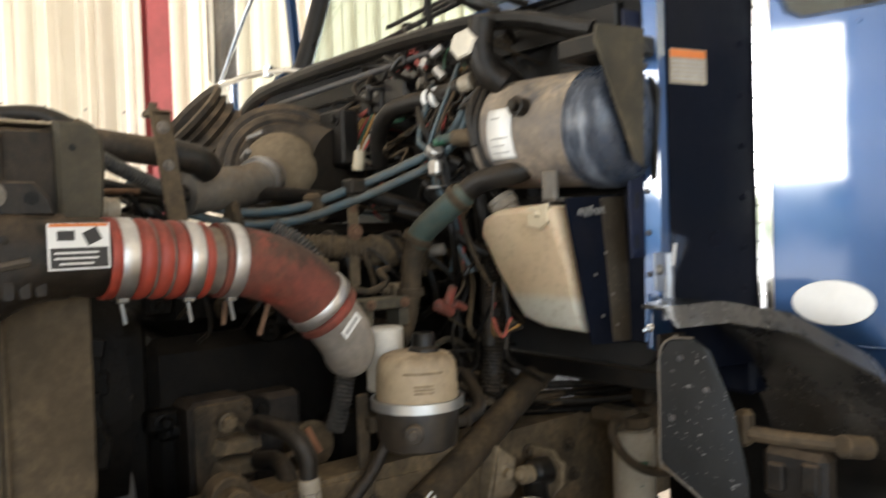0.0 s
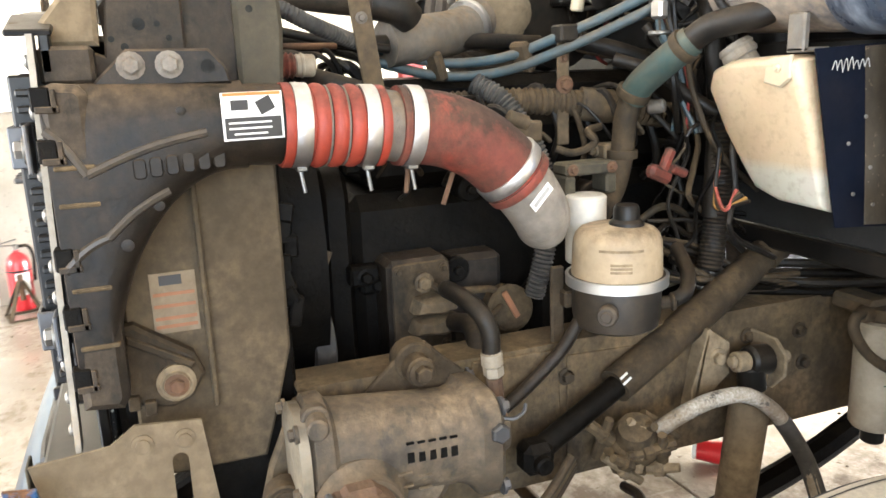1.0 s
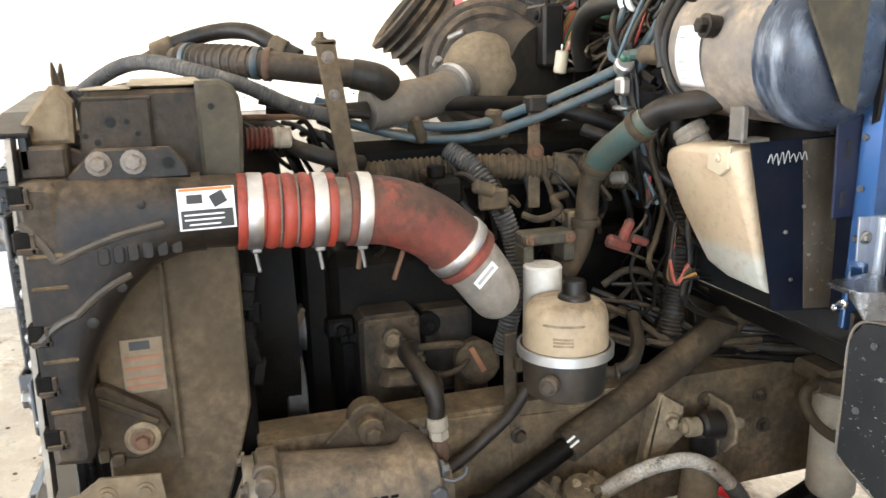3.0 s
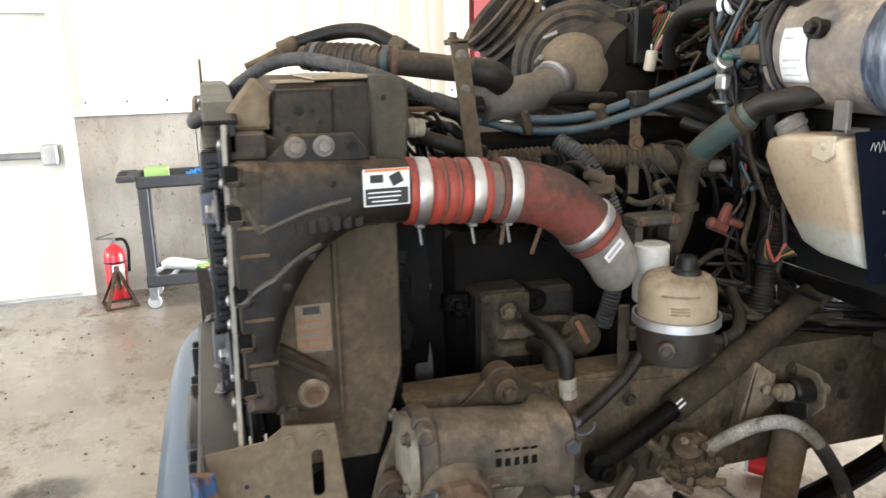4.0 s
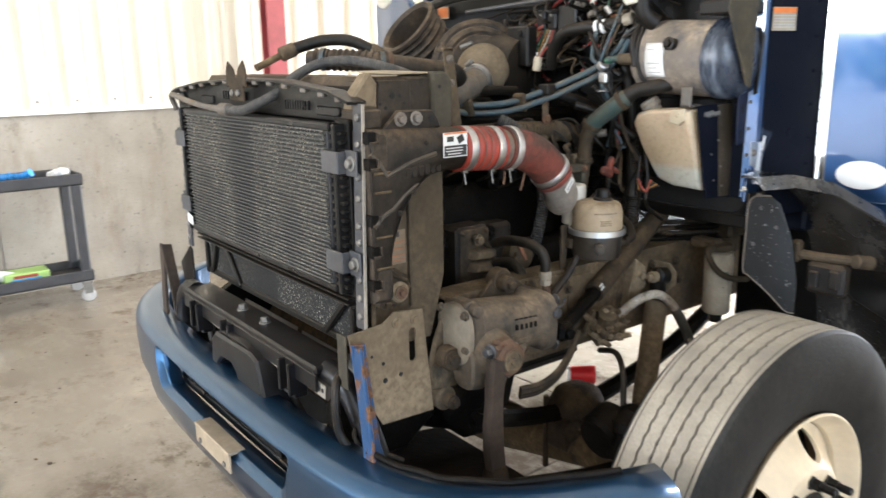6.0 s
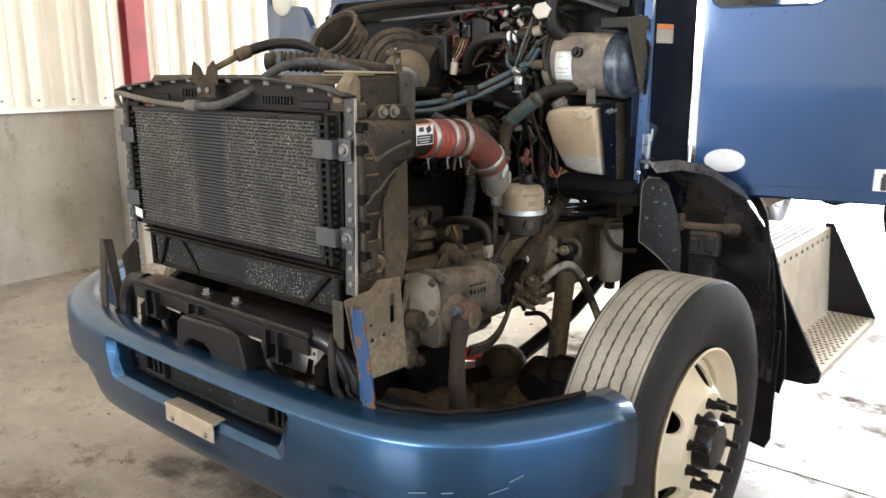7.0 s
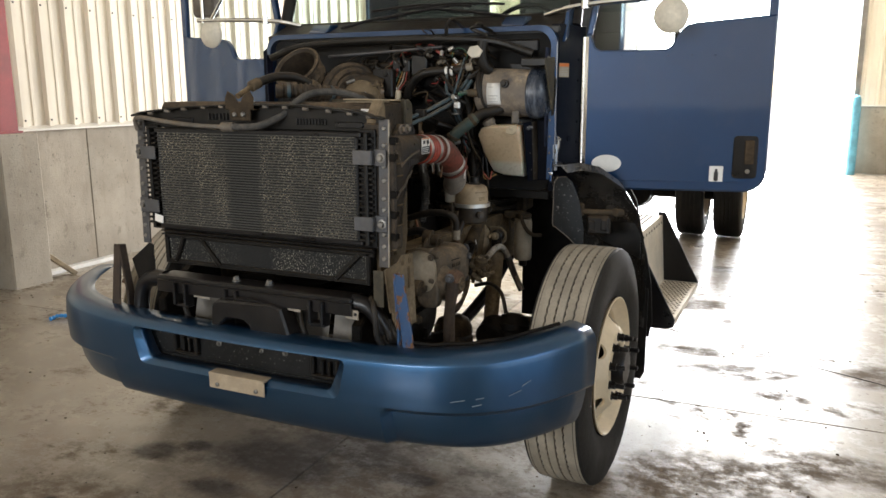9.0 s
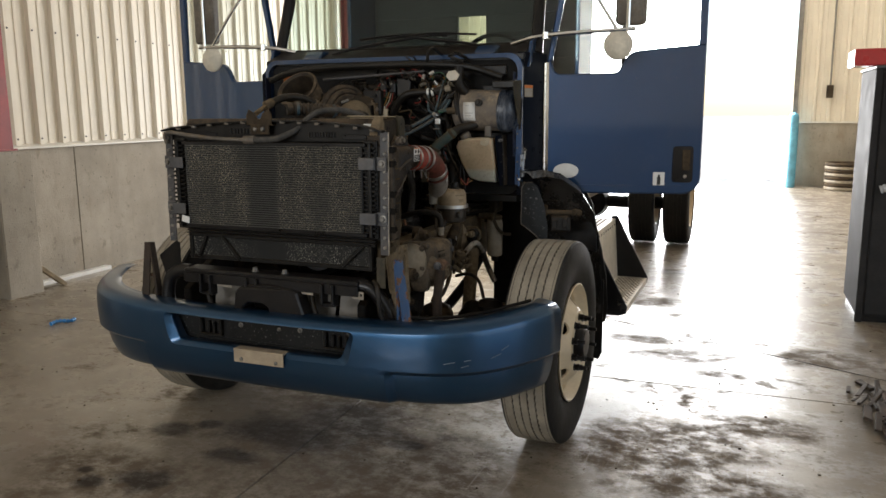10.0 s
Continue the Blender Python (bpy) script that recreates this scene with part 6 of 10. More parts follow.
# split conduit from the head down behind the elbow
part("split_conduit", Shape().tube([(0.24, 0.76, 1.565), (0.28, 0.80, 1.53), (0.31, 0.84, 1.46), (0.32, 0.868, 1.38), (0.33, 0.872, 1.31), (0.33, 0.855, 1.22), (0.32, 0.84, 1.15)], 0.0195, 14, 8, ripple=0.0022, pitch=0.0085), "rubber_grey", truck, "grey dusty corrugated conduit")

# -- coolant hose from the cylinder housing --
ch = part("coolant_hose", Shape().tube([(0.505, 1.055, 1.628), (0.47, 1.03, 1.595), (0.425, 1.008, 1.555), (0.405, 1.002, 1.528)], 0.027, 18, 8), "teal", truck, "dusty teal silicone coolant hose")
part("steel_pipe", Shape().tube([(0.405, 1.003, 1.535), (0.392, 0.998, 1.49), (0.388, 0.995, 1.43), (0.40, 0.975, 1.38), (0.43, 0.935, 1.345), (0.46, 0.90, 1.335)], 0.022, 18, 8), "rubber_tan", ch)
part("upper_elbow", Shape().tube([(0.49, 1.045, 1.615), (0.53, 1.065, 1.645), (0.565, 1.085, 1.655), (0.60, 1.115, 1.665), (0.62, 1.16, 1.69)], 0.023, 18, 8), "rubber", ch)
for p, d, r in (((0.492, 1.047, 1.617), (1, 0.4, 0.8), 0.030), ((0.409, 1.003, 1.538), (0.5, 0.1, 0.9), 0.030), ((0.388, 0.995, 1.425), (0, 0, 1), 0.027)):
    part("hose_clamp", ring_band(Vector(p), d, r, 0.016), "rubber_tan", ch)
part("clamp_ear", Shape().box((0.34, 0.965, 1.405), (0.375, 1.02, 1.445), 0.004).bolt((0.345, 0.962, 1.43), (0, -1, 0), 0.008, 0.01), "tanplate", ch)

# -- air intake --
intake = part("air_intake_housing", Shape().tube([(-0.333, 0.90, 1.80), (-0.31, 0.95, 1.755), (-0.24, 1.02, 1.72), (-0.12, 1.06, 1.71), (0.0, 1.09, 1.70)], 0.11, 32, 8, radii=[0.100, 0.105, 0.125, 0.14, 0.12]), "rubber", truck, "dusty black air intake with ribbed boot")
q = Vector((-0.336, 0.895, 1.805))
ax = Vector((-0.05, -0.75, 0.66)).normalized()
part("boot", Shape().lathe([(0.110, -0.05), (0.100, 0.0), (0.112, 0.012), (0.100, 0.026), (0.113, 0.040), (0.101, 0.054), (0.116, 0.068), (0.106, 0.078), (0.122, 0.090), (0.122, 0.102), (0.110, 0.106), (0.098, 0.095), (0.094, 0.06), (0.090, -0.04)], q, ax, 44, cap=False), "rim_dust", intake, "ribbed rubber intake mouth")
# Near-black disc paints the shade down the intake mouth.
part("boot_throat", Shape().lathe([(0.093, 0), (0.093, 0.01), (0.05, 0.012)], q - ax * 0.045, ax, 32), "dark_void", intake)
b = Shape()
for i in range(4):
    b.slab((-0.26 + 0.045 * i, 0.93 + 0.03 * i, 1.80 - 0.01 * i), (0.012, 0.12, 0.05), (-25, 20, 30), 0.004)
part("housing_rib", b, "rubber", intake)
part("side_ring", Shape().lathe([(0.13, -0.06), (0.168, -0.02), (0.178, 0.0), (0.176, 0.016), (0.160, 0.024), (0.150, 0.022), (0.146, 0.034), (0.130, 0.044), (0.120, 0.040), (0.114, 0.050), (0.09, 0.056)], (-0.125, 0.985, 1.715), (1, -0.55, 0.12), 44), "rim_dust", intake, "round dusty housing end")
part("housing_bracket", Shape().box((-0.05, 1.05, 1.72), (0.06, 1.10, 1.86), 0.006).bolt((0.03, 1.05, 1.835), (0, -1, 0), 0.012, 0.012), "black", intake)
ball = Shape().lathe([(0.093 * math.sin(math.pi * (k + 0.3) / 14.6), -0.093 * math.cos(math.pi * (k + 0.3) / 14.6)) for k in range(15)], (-0.045, 0.935, 1.712), (0.6, -0.75, -0.25), 32)
eb = part("intake_elbow", ball, "plate_tan", truck, "dust-covered rounded intake elbow")
part("intake_pipe", Shape().tube([(-0.01, 0.89, 1.70), (0.03, 0.842, 1.682), (0.07, 0.78, 1.665), (0.11, 0.70, 1.655), (0.13, 0.62, 1.645)], 0.046, 24, 8), "greytan", eb, "dusty cast pipe")
part("band_clamp", ring_band(Vector((0.035, 0.838, 1.681)), (0.5, -0.8, -0.3), 0.054, 0.014), "clamp", eb)
part("clamp_screw", Shape().cyl((0.03, 0.80, 1.73), (0.06, 0.80, 1.745), 0.008), "steel", eb)
part("clamp_screw", Shape().cyl((-0.09, 0.87, 1.79), (-0.06, 0.90, 1.805), 0.008), "steel", eb)

# -- cylinder housing on the firewall --
ca, cb2 = Vector((0.49, 1.185, 1.748)), Vector((0.705, 1.195, 1.740))
cyl = part("air_tank", Shape().lathe([(0.07, -0.025), (0.095, -0.012), (0.106, 0.0), (0.112, 0.02), (0.112, 0.245), (0.108, 0.255)], ca, cb2 - ca, 44), "tank_tan", truck, "dusty tan cylindrical tank with label")
part("end_cap", Shape().lathe([(0.112, 0.242), (0.116, 0.247), (0.116, 0.285), (0.108, 0.31), (0.085, 0.33), (0.05, 0.34)], ca, cb2 - ca, 44), "tank_cap", cyl, "scuffed dark slate domed end cap")
part("end_bracket", Shape().prism([(1.195, 1.905), (1.06, 1.895), (1.055, 1.868), (1.160, 1.668), (1.185, 1.655)], "x", 0.838, 0.844, 0.002), "olive", cyl, "olive triangular tank bracket")
# curved label on the tank
b = Shape()
for a0, a1, x0, x1, mm in ((-30, 22, 0.550, 0.618, None),):
    ring = []
    for x in (x0, x1):
        ring.append([(x, 1.189 + 0.1134 * math.sin(radians(a0 + (a1 - a0) * i / 10) - math.pi / 2), 1.745 + 0.1134 * math.cos(radians(a0 + (a1 - a0) * i / 10) - math.pi / 2)) for i in range(11)])
    k = len(b.v)
    b.v += ring[0] + ring[1]
    for i in range(10):
        b.f.append((k + i, k + i + 1, k + 12 + i, k + 11 + i))
tl = part("tank_label", b, "white", cyl, "white printed data label")
b = Shape()
for a, w in ((-22, 0.046), (-15, 0.036), (-8, 0.046), (12, 0.024)):
    q = radians(a) - math.pi / 2
    b.slab((0.560 + w / 2, 1.189 + 0.1146 * math.sin(q), 1.745 + 0.1146 * math.cos(q)), (w, 0.001, 0.0035), (a, 0, 0), 0.0002)
part("text_bar", b, "ink_grey", tl)
md = tl.modifiers.new("thickness", "SOLIDIFY")
md.thickness = 0.0012
part("valve", Shape().cyl((0.640, 1.095, 1.782), (0.640, 1.070, 1.785), 0.018, n=16).bolt((0.640, 1.070, 1.785), (0, -1, 0.1), 0.013, 0.014), "duct", cyl)
part("brass_fitting", Shape().cyl((0.50, 1.085, 1.735), (0.465, 1.07, 1.738), 0.013, n=10).cyl((0.465, 1.07, 1.738), (0.44, 1.06, 1.740), 0.008), "dirt", cyl)
part("teal_connector", Shape().cyl((0.44, 1.06, 1.740), (0.415, 1.05, 1.738), 0.009), "wire_green", cyl)
b = Shape().tube([(0.52, 1.07, 1.72), (0.505, 1.075, 1.80), (0.50, 1.15, 1.865), (0.50, 1.25, 1.86)], 0.010).tube([(0.55, 1.10, 1.66), (0.53, 1.08, 1.70), (0.52, 1.075, 1.78), (0.515, 1.14, 1.868), (0.51, 1.22, 1.87)], 0.007)
part("tank_strap", b, "rubber", cyl)
b = Shape().box((0.665, 1.105, 1.60), (0.700, 1.118, 1.66), 0.003).box((0.665, 1.105, 1.60), (0.700, 1.16, 1.608), 0.002)
part("support_tab", b, "greytan", cyl, "pale bent support tab")
b = Shape().prism([(0.60, 1.88), (0.80, 1.88), (0.84, 1.80), (0.83, 1.64), (0.79, 1.60), (0.775, 1.70), (0.76, 1.82), (0.62, 1.85)], "y", 1.24, 1.25, 0.003)
b.box((0.70, 1.12, 1.862), (0.83, 1.25, 1.90), 0.005)
part("mounting_shelf", b, "black", cyl)

# -- coolant reservoir with its blue shield --
rp = [(0.503, 1.548), (0.520, 1.578), (0.560, 1.592), (0.640, 1.597), (0.690, 1.592), (0.694, 1.46), (0.690, 1.345), (0.60, 1.349), (0.556, 1.366), (0.538, 1.41), (0.517, 1.47)]
s = Shape()
rings = []
for y, k in ((1.095, 0.90), (1.102, 0.97), (1.115, 1.0), (1.175, 1.0), (1.20, 0.98), (1.21, 0.9)):
    rings.append([(0.612 + ((x - 0.605) * 1.15) * k, y + (1.55 - z) * 0.32, 1.475 + (z - 1.475) * k) for x, z in rp])
s.rings(rings)
res = part("coolant_reservoir", s, "reservoir", truck, "yellowed translucent coolant reservoir", 60)
md = res.modifiers.new("round", "BEVEL")
md.width, md.segments, md.limit_method, md.angle_limit = 0.008, 2, "ANGLE", radians(25)
b = Shape().lathe([(0.025, -0.012), (0.025, 0.014), (0.029, 0.016), (0.031, 0.022), (0.029, 0.030), (0.031, 0.034), (0.027, 0.042), (0.010, 0.045)], (0.560, 1.125, 1.582), (-0.42, -0.35, 0.85), 20)
part("cap", b, "cap_grey", res, "grey ribbed filler cap", 15)
b = Shape()
part("ear", Shape().prism([(0.645, 1.555), (0.648, 1.592), (0.70, 1.598), (0.70, 1.562), (0.68, 1.548)], "y", 1.082, 1.09, 0.003).bolt((0.675, 1.082, 1.578), (0, -1, 0), 0.005, 0.005), "plastic_white", res)
b = Shape().prism([(0.695, 1.602), (0.735, 1.606), (0.775, 1.326), (0.728, 1.322)], "y", 1.10, 1.104, 0.001)
sp = Shape()
sp.rings([[(0.726, 1.100, 1.605), (0.738, 1.258, 1.612), (0.744, 1.273, 1.322), (0.732, 1.160, 1.327)], [(0.730, 1.099, 1.605), (0.742, 1.257, 1.612), (0.748, 1.272, 1.322), (0.736, 1.159, 1.327)]])
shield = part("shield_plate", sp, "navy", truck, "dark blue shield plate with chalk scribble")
b = Shape()
random.seed(3)
x = 0.0
for i in range(7):
    y0 = 1.130 + i * 0.010
    xx = 0.7318 + (y0 - 1.1) * 0.076
    b.tube([(xx, y0, 1.575 + random.uniform(-0.004, 0.004)), (xx + 0.0015, y0 + 0.004, 1.585 + random.uniform(-0.004, 0.006)), (xx + 0.0025, y0 + 0.008, 1.574 + random.uniform(-0.006, 0.004))], 0.0007, 5, 4)
part("chalk_scribble", b, "ink_grey", shield)
b = Shape()
for y, z in ((1.20, 1.50), (1.215, 1.42), (1.185, 1.38), (1.225, 1.36), (1.17, 1.46)):
    xx = 0.7300 + (y - 1.1) * 0.076 + (1.605 - z) * 0.021
    b.lathe([(0.0035, 0), (0.003, 0.002)], (xx, y, z), (1, -0.08, 0.02), 8)
part("rivet", b, "steel", shield)
sp = Shape()
sp.rings([[(0.7345, 1.190, 1.606), (0.7395, 1.256, 1.609), (0.7455, 1.270, 1.325), (0.7395, 1.214, 1.328)], [(0.7375, 1.190, 1.606), (0.7428, 1.256, 1.609), (0.7492, 1.270, 1.325), (0.7435, 1.214, 1.328)]])
part("dust_guard", sp, "guard", shield, "speckled dark guard strip")
part("shield_flange", Shape().box((0.742, 1.262, 1.322), (0.80, 1.272, 1.612), 0.003), "navy", shield)

# -- power steering reservoir --
pc = (0.565, 0.868, 0)
psr = part("steering_reservoir", Shape().lathe([(0.060, 1.160), (0.070, 1.166), (0.074, 1.185), (0.074, 1.238), (0.083, 1.243), (0.083, 1.252)], pc, (0, 0, 1), 40), "duct_rib", truck, "power steering reservoir with translucent upper half")
part("upper_half", Shape().lathe([(0.075, 1.252), (0.0755, 1.258), (0.0750, 1.268), (0.0740, 1.300), (0.0725, 1.311), (0.069, 1.321), (0.062, 1.329), (0.050, 1.3335), (0.02, 1.336)], pc, (0, 0, 1), 40), "tank_amber", psr, "translucent cream upper half")
part("band", Shape().lathe([(0.080, 1.236), (0.0855, 1.236), (0.0855, 1.253), (0.080, 1.253)], pc, (0, 0, 1), 44, cap=False), "alu", psr, "bright metal band")
part("knob", Shape().lathe([(0.030, 1.332), (0.028, 1.340), (0.022, 1.345), (0.021, 1.362), (0.018, 1.368), (0.006, 1.369)], (pc[0] + 0.008, pc[1] + 0.012, 0), (0, 0, 1), 20), "black", psr)
b = Shape()
for z, w in ((1.305, 46), (1.283, 22), (1.277, 22), (1.271, 22)):
    for i in range(6):
        a = radians(-28 + w * (i / 5 - 0.5))
        b.slab((pc[0] + 0.0748 * math.cos(a), pc[1] + 0.0748 * math.sin(a), z), (0.001, 0.0125 * w / 46, 0.004), (0, 0, math.degrees(a)), 0.0002)
part("text_bar", b, "plate_tan", psr, "brown worn print")
part("bracket", Shape().box((0.50, 0.775, 1.02), (0.51, 0.80, 1.26), 0.003).box((0.48, 0.79, 1.19), (0.53, 0.87, 1.22), 0.004), "dirt", psr)
part("return_hose", Shape().tube([(0.615, 0.945, 1.205), (0.61, 0.975, 1.215), (0.57, 1.01, 1.235), (0.50, 1.04, 1.26)], 0.013), "rubber", psr)
part("outlet", Shape().cyl((0.60, 0.92, 1.20), (0.617, 0.952, 1.204), 0.011, n=14).cyl((0.612, 0.942, 1.203), (0.616, 0.95, 1.204), 0.016, n=14), "dirt", psr)
part("side_boss", Shape().cyl((0.625, 0.815, 1.205), (0.640, 0.800, 1.205), 0.017, n=18).cyl((0.638, 0.802, 1.205), (0.643, 0.797, 1.205), 0.010, n=12), "duct_rib", psr)
part("pressure_hose", Shape().tube([(0.55, 0.81, 1.18), (0.545, 0.775, 1.125), (0.545, 0.725, 1.082), (0.555, 0.665, 1.048), (0.575, 0.60, 1.030)], 0.011, 12), "oily", psr)
hb = Shape().box((0.40, 0.838, 1.402), (0.452, 0.942, 1.424), 0.004).box((0.40, 0.838, 1.366), (0.452, 0.858, 1.402), 0.004).box((0.40, 0.920, 1.366), (0.452, 0.942, 1.402), 0.004)
fb = part("filter_bracket", hb, "olive", truck, "dusty cast filter bracket")
part("bolt", Shape().bolt((0.452, 0.850, 1.413), (1, 0, 0), 0.007, 0.008).bolt((0.452, 0.930, 1.413), (1, 0, 0), 0.007, 0.008), "rust", fb)
part("hooked_pipe", Shape().tube([(0.34, 0.975, 1.475), (0.36, 0.937, 1.470), (0.362, 0.951, 1.452), (0.36, 0.937, 1.438), (0.355, 0.905, 1.431), (0.34, 0.88, 1.44)], 0.0075, 10, 6), "rubber_tan", truck, "tan hooked pipe")
oil = part("oil_filter", Shape().cyl((0.47, 0.866, 1.25), (0.47, 0.866, 1.372), 0.036, n=28, c=0.004), "plastic_cream", truck, "white spin-on filter")
part("text_bar", Shape().slab((0.497, 0.850, 1.350), (0.001, 0.022, 0.006), (0, 0, -24), 0.0002).slab((0.497, 0.850, 1.335), (0.001, 0.014, 0.003), (0, 0, -24), 0.0002), "ink_grey", oil)

# -- steering gear --
def blocky(y, cx, cz, hx, hz, e=3.2, n=40):
    """A rounded-square section across y."""
    out = []
    for i in range(n):
        a = math.tau * i / n
        c, d = math.cos(a), math.sin(a)
        k = (abs(c) ** e + abs(d) ** e) ** (-1 / e)
        out.append((cx + hx * k * c, y, cz + hz * k * d))
    return out


body = Shape().rings([blocky(0.318, 0.578, 1.052, 0.058, 0.070, 3.0), blocky(0.326, 0.578, 1.052, 0.070, 0.084, 3.0), blocky(0.352, 0.578, 1.050, 0.072, 0.086, 3.0), blocky(0.360, 0.578, 1.048, 0.066, 0.078, 2.6), blocky(0.40, 0.580, 1.046, 0.070, 0.076, 2.4), blocky(0.48, 0.582, 1.040, 0.074, 0.074, 2.3), blocky(0.55, 0.582, 1.034, 0.073, 0.072, 2.4), blocky(0.566, 0.582, 1.032, 0.076, 0.076, 2.8), blocky(0.574, 0.582, 1.032, 0.083, 0.084, 4.0), blocky(0.604, 0.582, 1.031, 0.083, 0.084, 4.0), blocky(0.612, 0.582, 1.031, 0.076, 0.077, 4.0), blocky(0.622, 0.582, 1.031, 0.045, 0.046, 2.2), blocky(0.640, 0.582, 1.031, 0.040, 0.040, 2.0)])
gear = part("steering_gear", body, "gear_cast", truck, "dusty oil-stained cast steering gear box", 40)
cov = Shape().rings([blocky(0.300, 0.580, 1.046, 0.060, 0.074, 2.6), blocky(0.304, 0.580, 1.046, 0.069, 0.083, 2.6), blocky(0.319, 0.580, 1.046, 0.069, 0.083, 2.6)])
part("end_cover", cov, "cover_pale", gear, "paler scraped end cover")
part("cover_foot", Shape().rings([blocky(0.306, 0.612, 0.965, 0.040, 0.055, 3), blocky(0.312, 0.612, 0.962, 0.046, 0.062, 3), blocky(0.350, 0.612, 0.955, 0.046, 0.062, 3), blocky(0.358, 0.612, 0.955, 0.040, 0.055, 3)]), "gear_cast", gear, "cast foot")
for dx, dz in ((0.05, 0.062), (-0.05, 0.062), (0.052, -0.03), (-0.05, -0.05)):
    part("cover_bolt", Shape().bolt((0.580 + dx, 0.304, 1.046 + dz), (0, -1, 0), 0.009, 0.010), "gear_cast", gear)
for dx, dz in ((0.066, 0.066), (-0.066, 0.066), (0.066, -0.066), (-0.066, -0.066)):
    part("cover_bolt", Shape().bolt((0.582 + dx, 0.610, 1.031 + dz), (0, 1, 0), 0.010, 0.010), "steel_dark", gear)
part("side_lug", Shape().cyl((0.62, 0.335, 1.118), (0.655, 0.330, 1.118), 0.016, n=14).cyl((0.60, 0.335, 1.118), (0.622, 0.334, 1.118), 0.022, n=14), "gear_cast", gear)
part("sector_housing", Shape().lathe([(0.080, 0.0), (0.084, 0.02), (0.080, 0.05), (0.070, 0.062), (0.070, 0.085), (0.062, 0.092), (0.055, 0.118), (0.050, 0.122)], (0.565, 0.388, 0.992), (1, -0.02, -0.02), 36), "gear_cast", gear)
part("bridge_web", Shape().prism([(0.352, 1.03), (0.375, 0.92), (0.47, 0.89), (0.53, 0.96), (0.56, 1.03)], "x", 0.545, 0.635, 0.018), "gear_cast", gear)
b = Shape()
for i in range(5):
    b.slab((0.653, 0.462 + i * 0.017, 1.048 - i * 0.001), (0.006, 0.011, 0.016), (0, -6, 0), 0.001)
    b.slab((0.652, 0.462 + i * 0.017, 1.070 - i * 0.001), (0.006, 0.012, 0.004), (0, -10, 0), 0.001)
part("cast_mark", b, "grime", gear)
b = Shape()
for i in range(4):
    b.slab((0.655, 0.452 + (i % 2) * 0.03, 1.025 - i * 0.010), (0.006, 0.022, 0.004), (0, 4, 0), 0.001)
part("cast_mark", b, "gear_cast", gear)
part("breather_wire", Shape().tube([(0.64, 0.612, 1.075), (0.645, 0.632, 1.07), (0.645, 0.65, 1.078), (0.642, 0.655, 1.09)], 0.003, 6), "steel_dark", gear)
fp = Shape().prism([(0.42, 1.095), (0.505, 1.172), (0.535, 1.175), (0.565, 1.145), (0.60, 1.115), (0.60, 1.09), (0.42, 1.07)], "x", 0.52, 0.532, 0.003)
part("mount_flange", fp, "dirt", gear)
b = Shape().cyl((0.53, 0.515, 1.138), (0.565, 0.515, 1.138), 0.024, n=20).bolt((0.565, 0.515, 1.138), (1, 0, 0), 0.014, 0.016)
b.cyl((0.50, 0.515, 1.145), (0.535, 0.515, 1.143), 0.034, n=20)
part("flange_bolt", b, "dirt", gear)
b = Shape().cyl((0.56, 0.29, 0.985), (0.60, 0.285, 0.985), 0.032, n=20).bolt((0.60, 0.285, 0.985), (1, 0, 0), 0.016, 0.016)
b.tube([(0.56, 0.29, 0.985), (0.545, 0.33, 1.02), (0.54, 0.37, 1.05)], 0.012)
part("lower_bolt", b, "dirt", gear)
part("hose_fitting", Shape().cyl((0.60, 0.625, 1.085), (0.60, 0.622, 1.125), 0.013, n=10), "rust", gear)
part("swivel_nut", Shape().cyl((0.60, 0.622, 1.125), (0.60, 0.620, 1.145), 0.0165, n=6).cyl((0.60, 0.620, 1.143), (0.60, 0.618, 1.168), 0.0175, n=14), "filter_white", gear, "pale crimped hose end")
part("gear_hose", Shape().tube([(0.60, 0.618, 1.16), (0.60, 0.617, 1.195), (0.590, 0.608, 1.225), (0.55, 0.598, 1.240), (0.47, 0.60, 1.235), (0.36, 0.64, 1.20)], 0.015, 14, 8), "rubber", gear)
part("input_fitting", Shape().cyl((0.575, 0.585, 1.045), (0.665, 0.60, 1.062), 0.013, n=12).cyl((0.625, 0.60, 1.06), (0.675, 0.60, 1.063), 0.0155, n=6), "steel_dark", gear)
part("mounting_arm", Shape().prism([(0.318, 1.118), (0.352, 1.125), (0.362, 0.95), (0.315, 0.872), (0.262, 0.885), (0.250, 0.93), (0.275, 1.02)], "x", 0.520, 0.540, 0.006), "tanplate", gear, "tan mounting arm behind the gear box")
# pitman arm
arm = flat_bar([(0.71, 0.353, 1.005), (0.7, 0.344, 0.934), (0.69, 0.349, 0.881), (0.69, 0.346, 0.813), (0.69, 0.348, 0.743), (0.69, 0.356, 0.676)], ((0.022, 0.034), (0.020, 0.024), (0.018, 0.022), (0.018, 0.027), (0.018, 0.029), (0.020, 0.026)))
pit = part("pitman_arm", arm, "rust_dark", truck, "dark scraped forged steering arm")
clampb = part("clamp_boss", Shape().cyl((0.672, 0.382, 0.998), (0.728, 0.380, 0.996), 0.046, n=24, c=0.008), "rust", pit, "rusty split clamp")
part("clamp_ear", Shape().box((0.680, 0.330, 1.005), (0.720, 0.366, 1.042), 0.008).box((0.680, 0.345, 1.020), (0.720, 0.400, 1.050), 0.010), "rust", clampb)
part("spline_end", Shape().lathe([(0.030, 0), (0.030, 0.006), (0.024, 0.007), (0.022, 0.003), (0.010, 0.003), (0.008, 0.009)], (0.728, 0.380, 0.996), (1, 0, 0), 20), "tanplate", clampb)
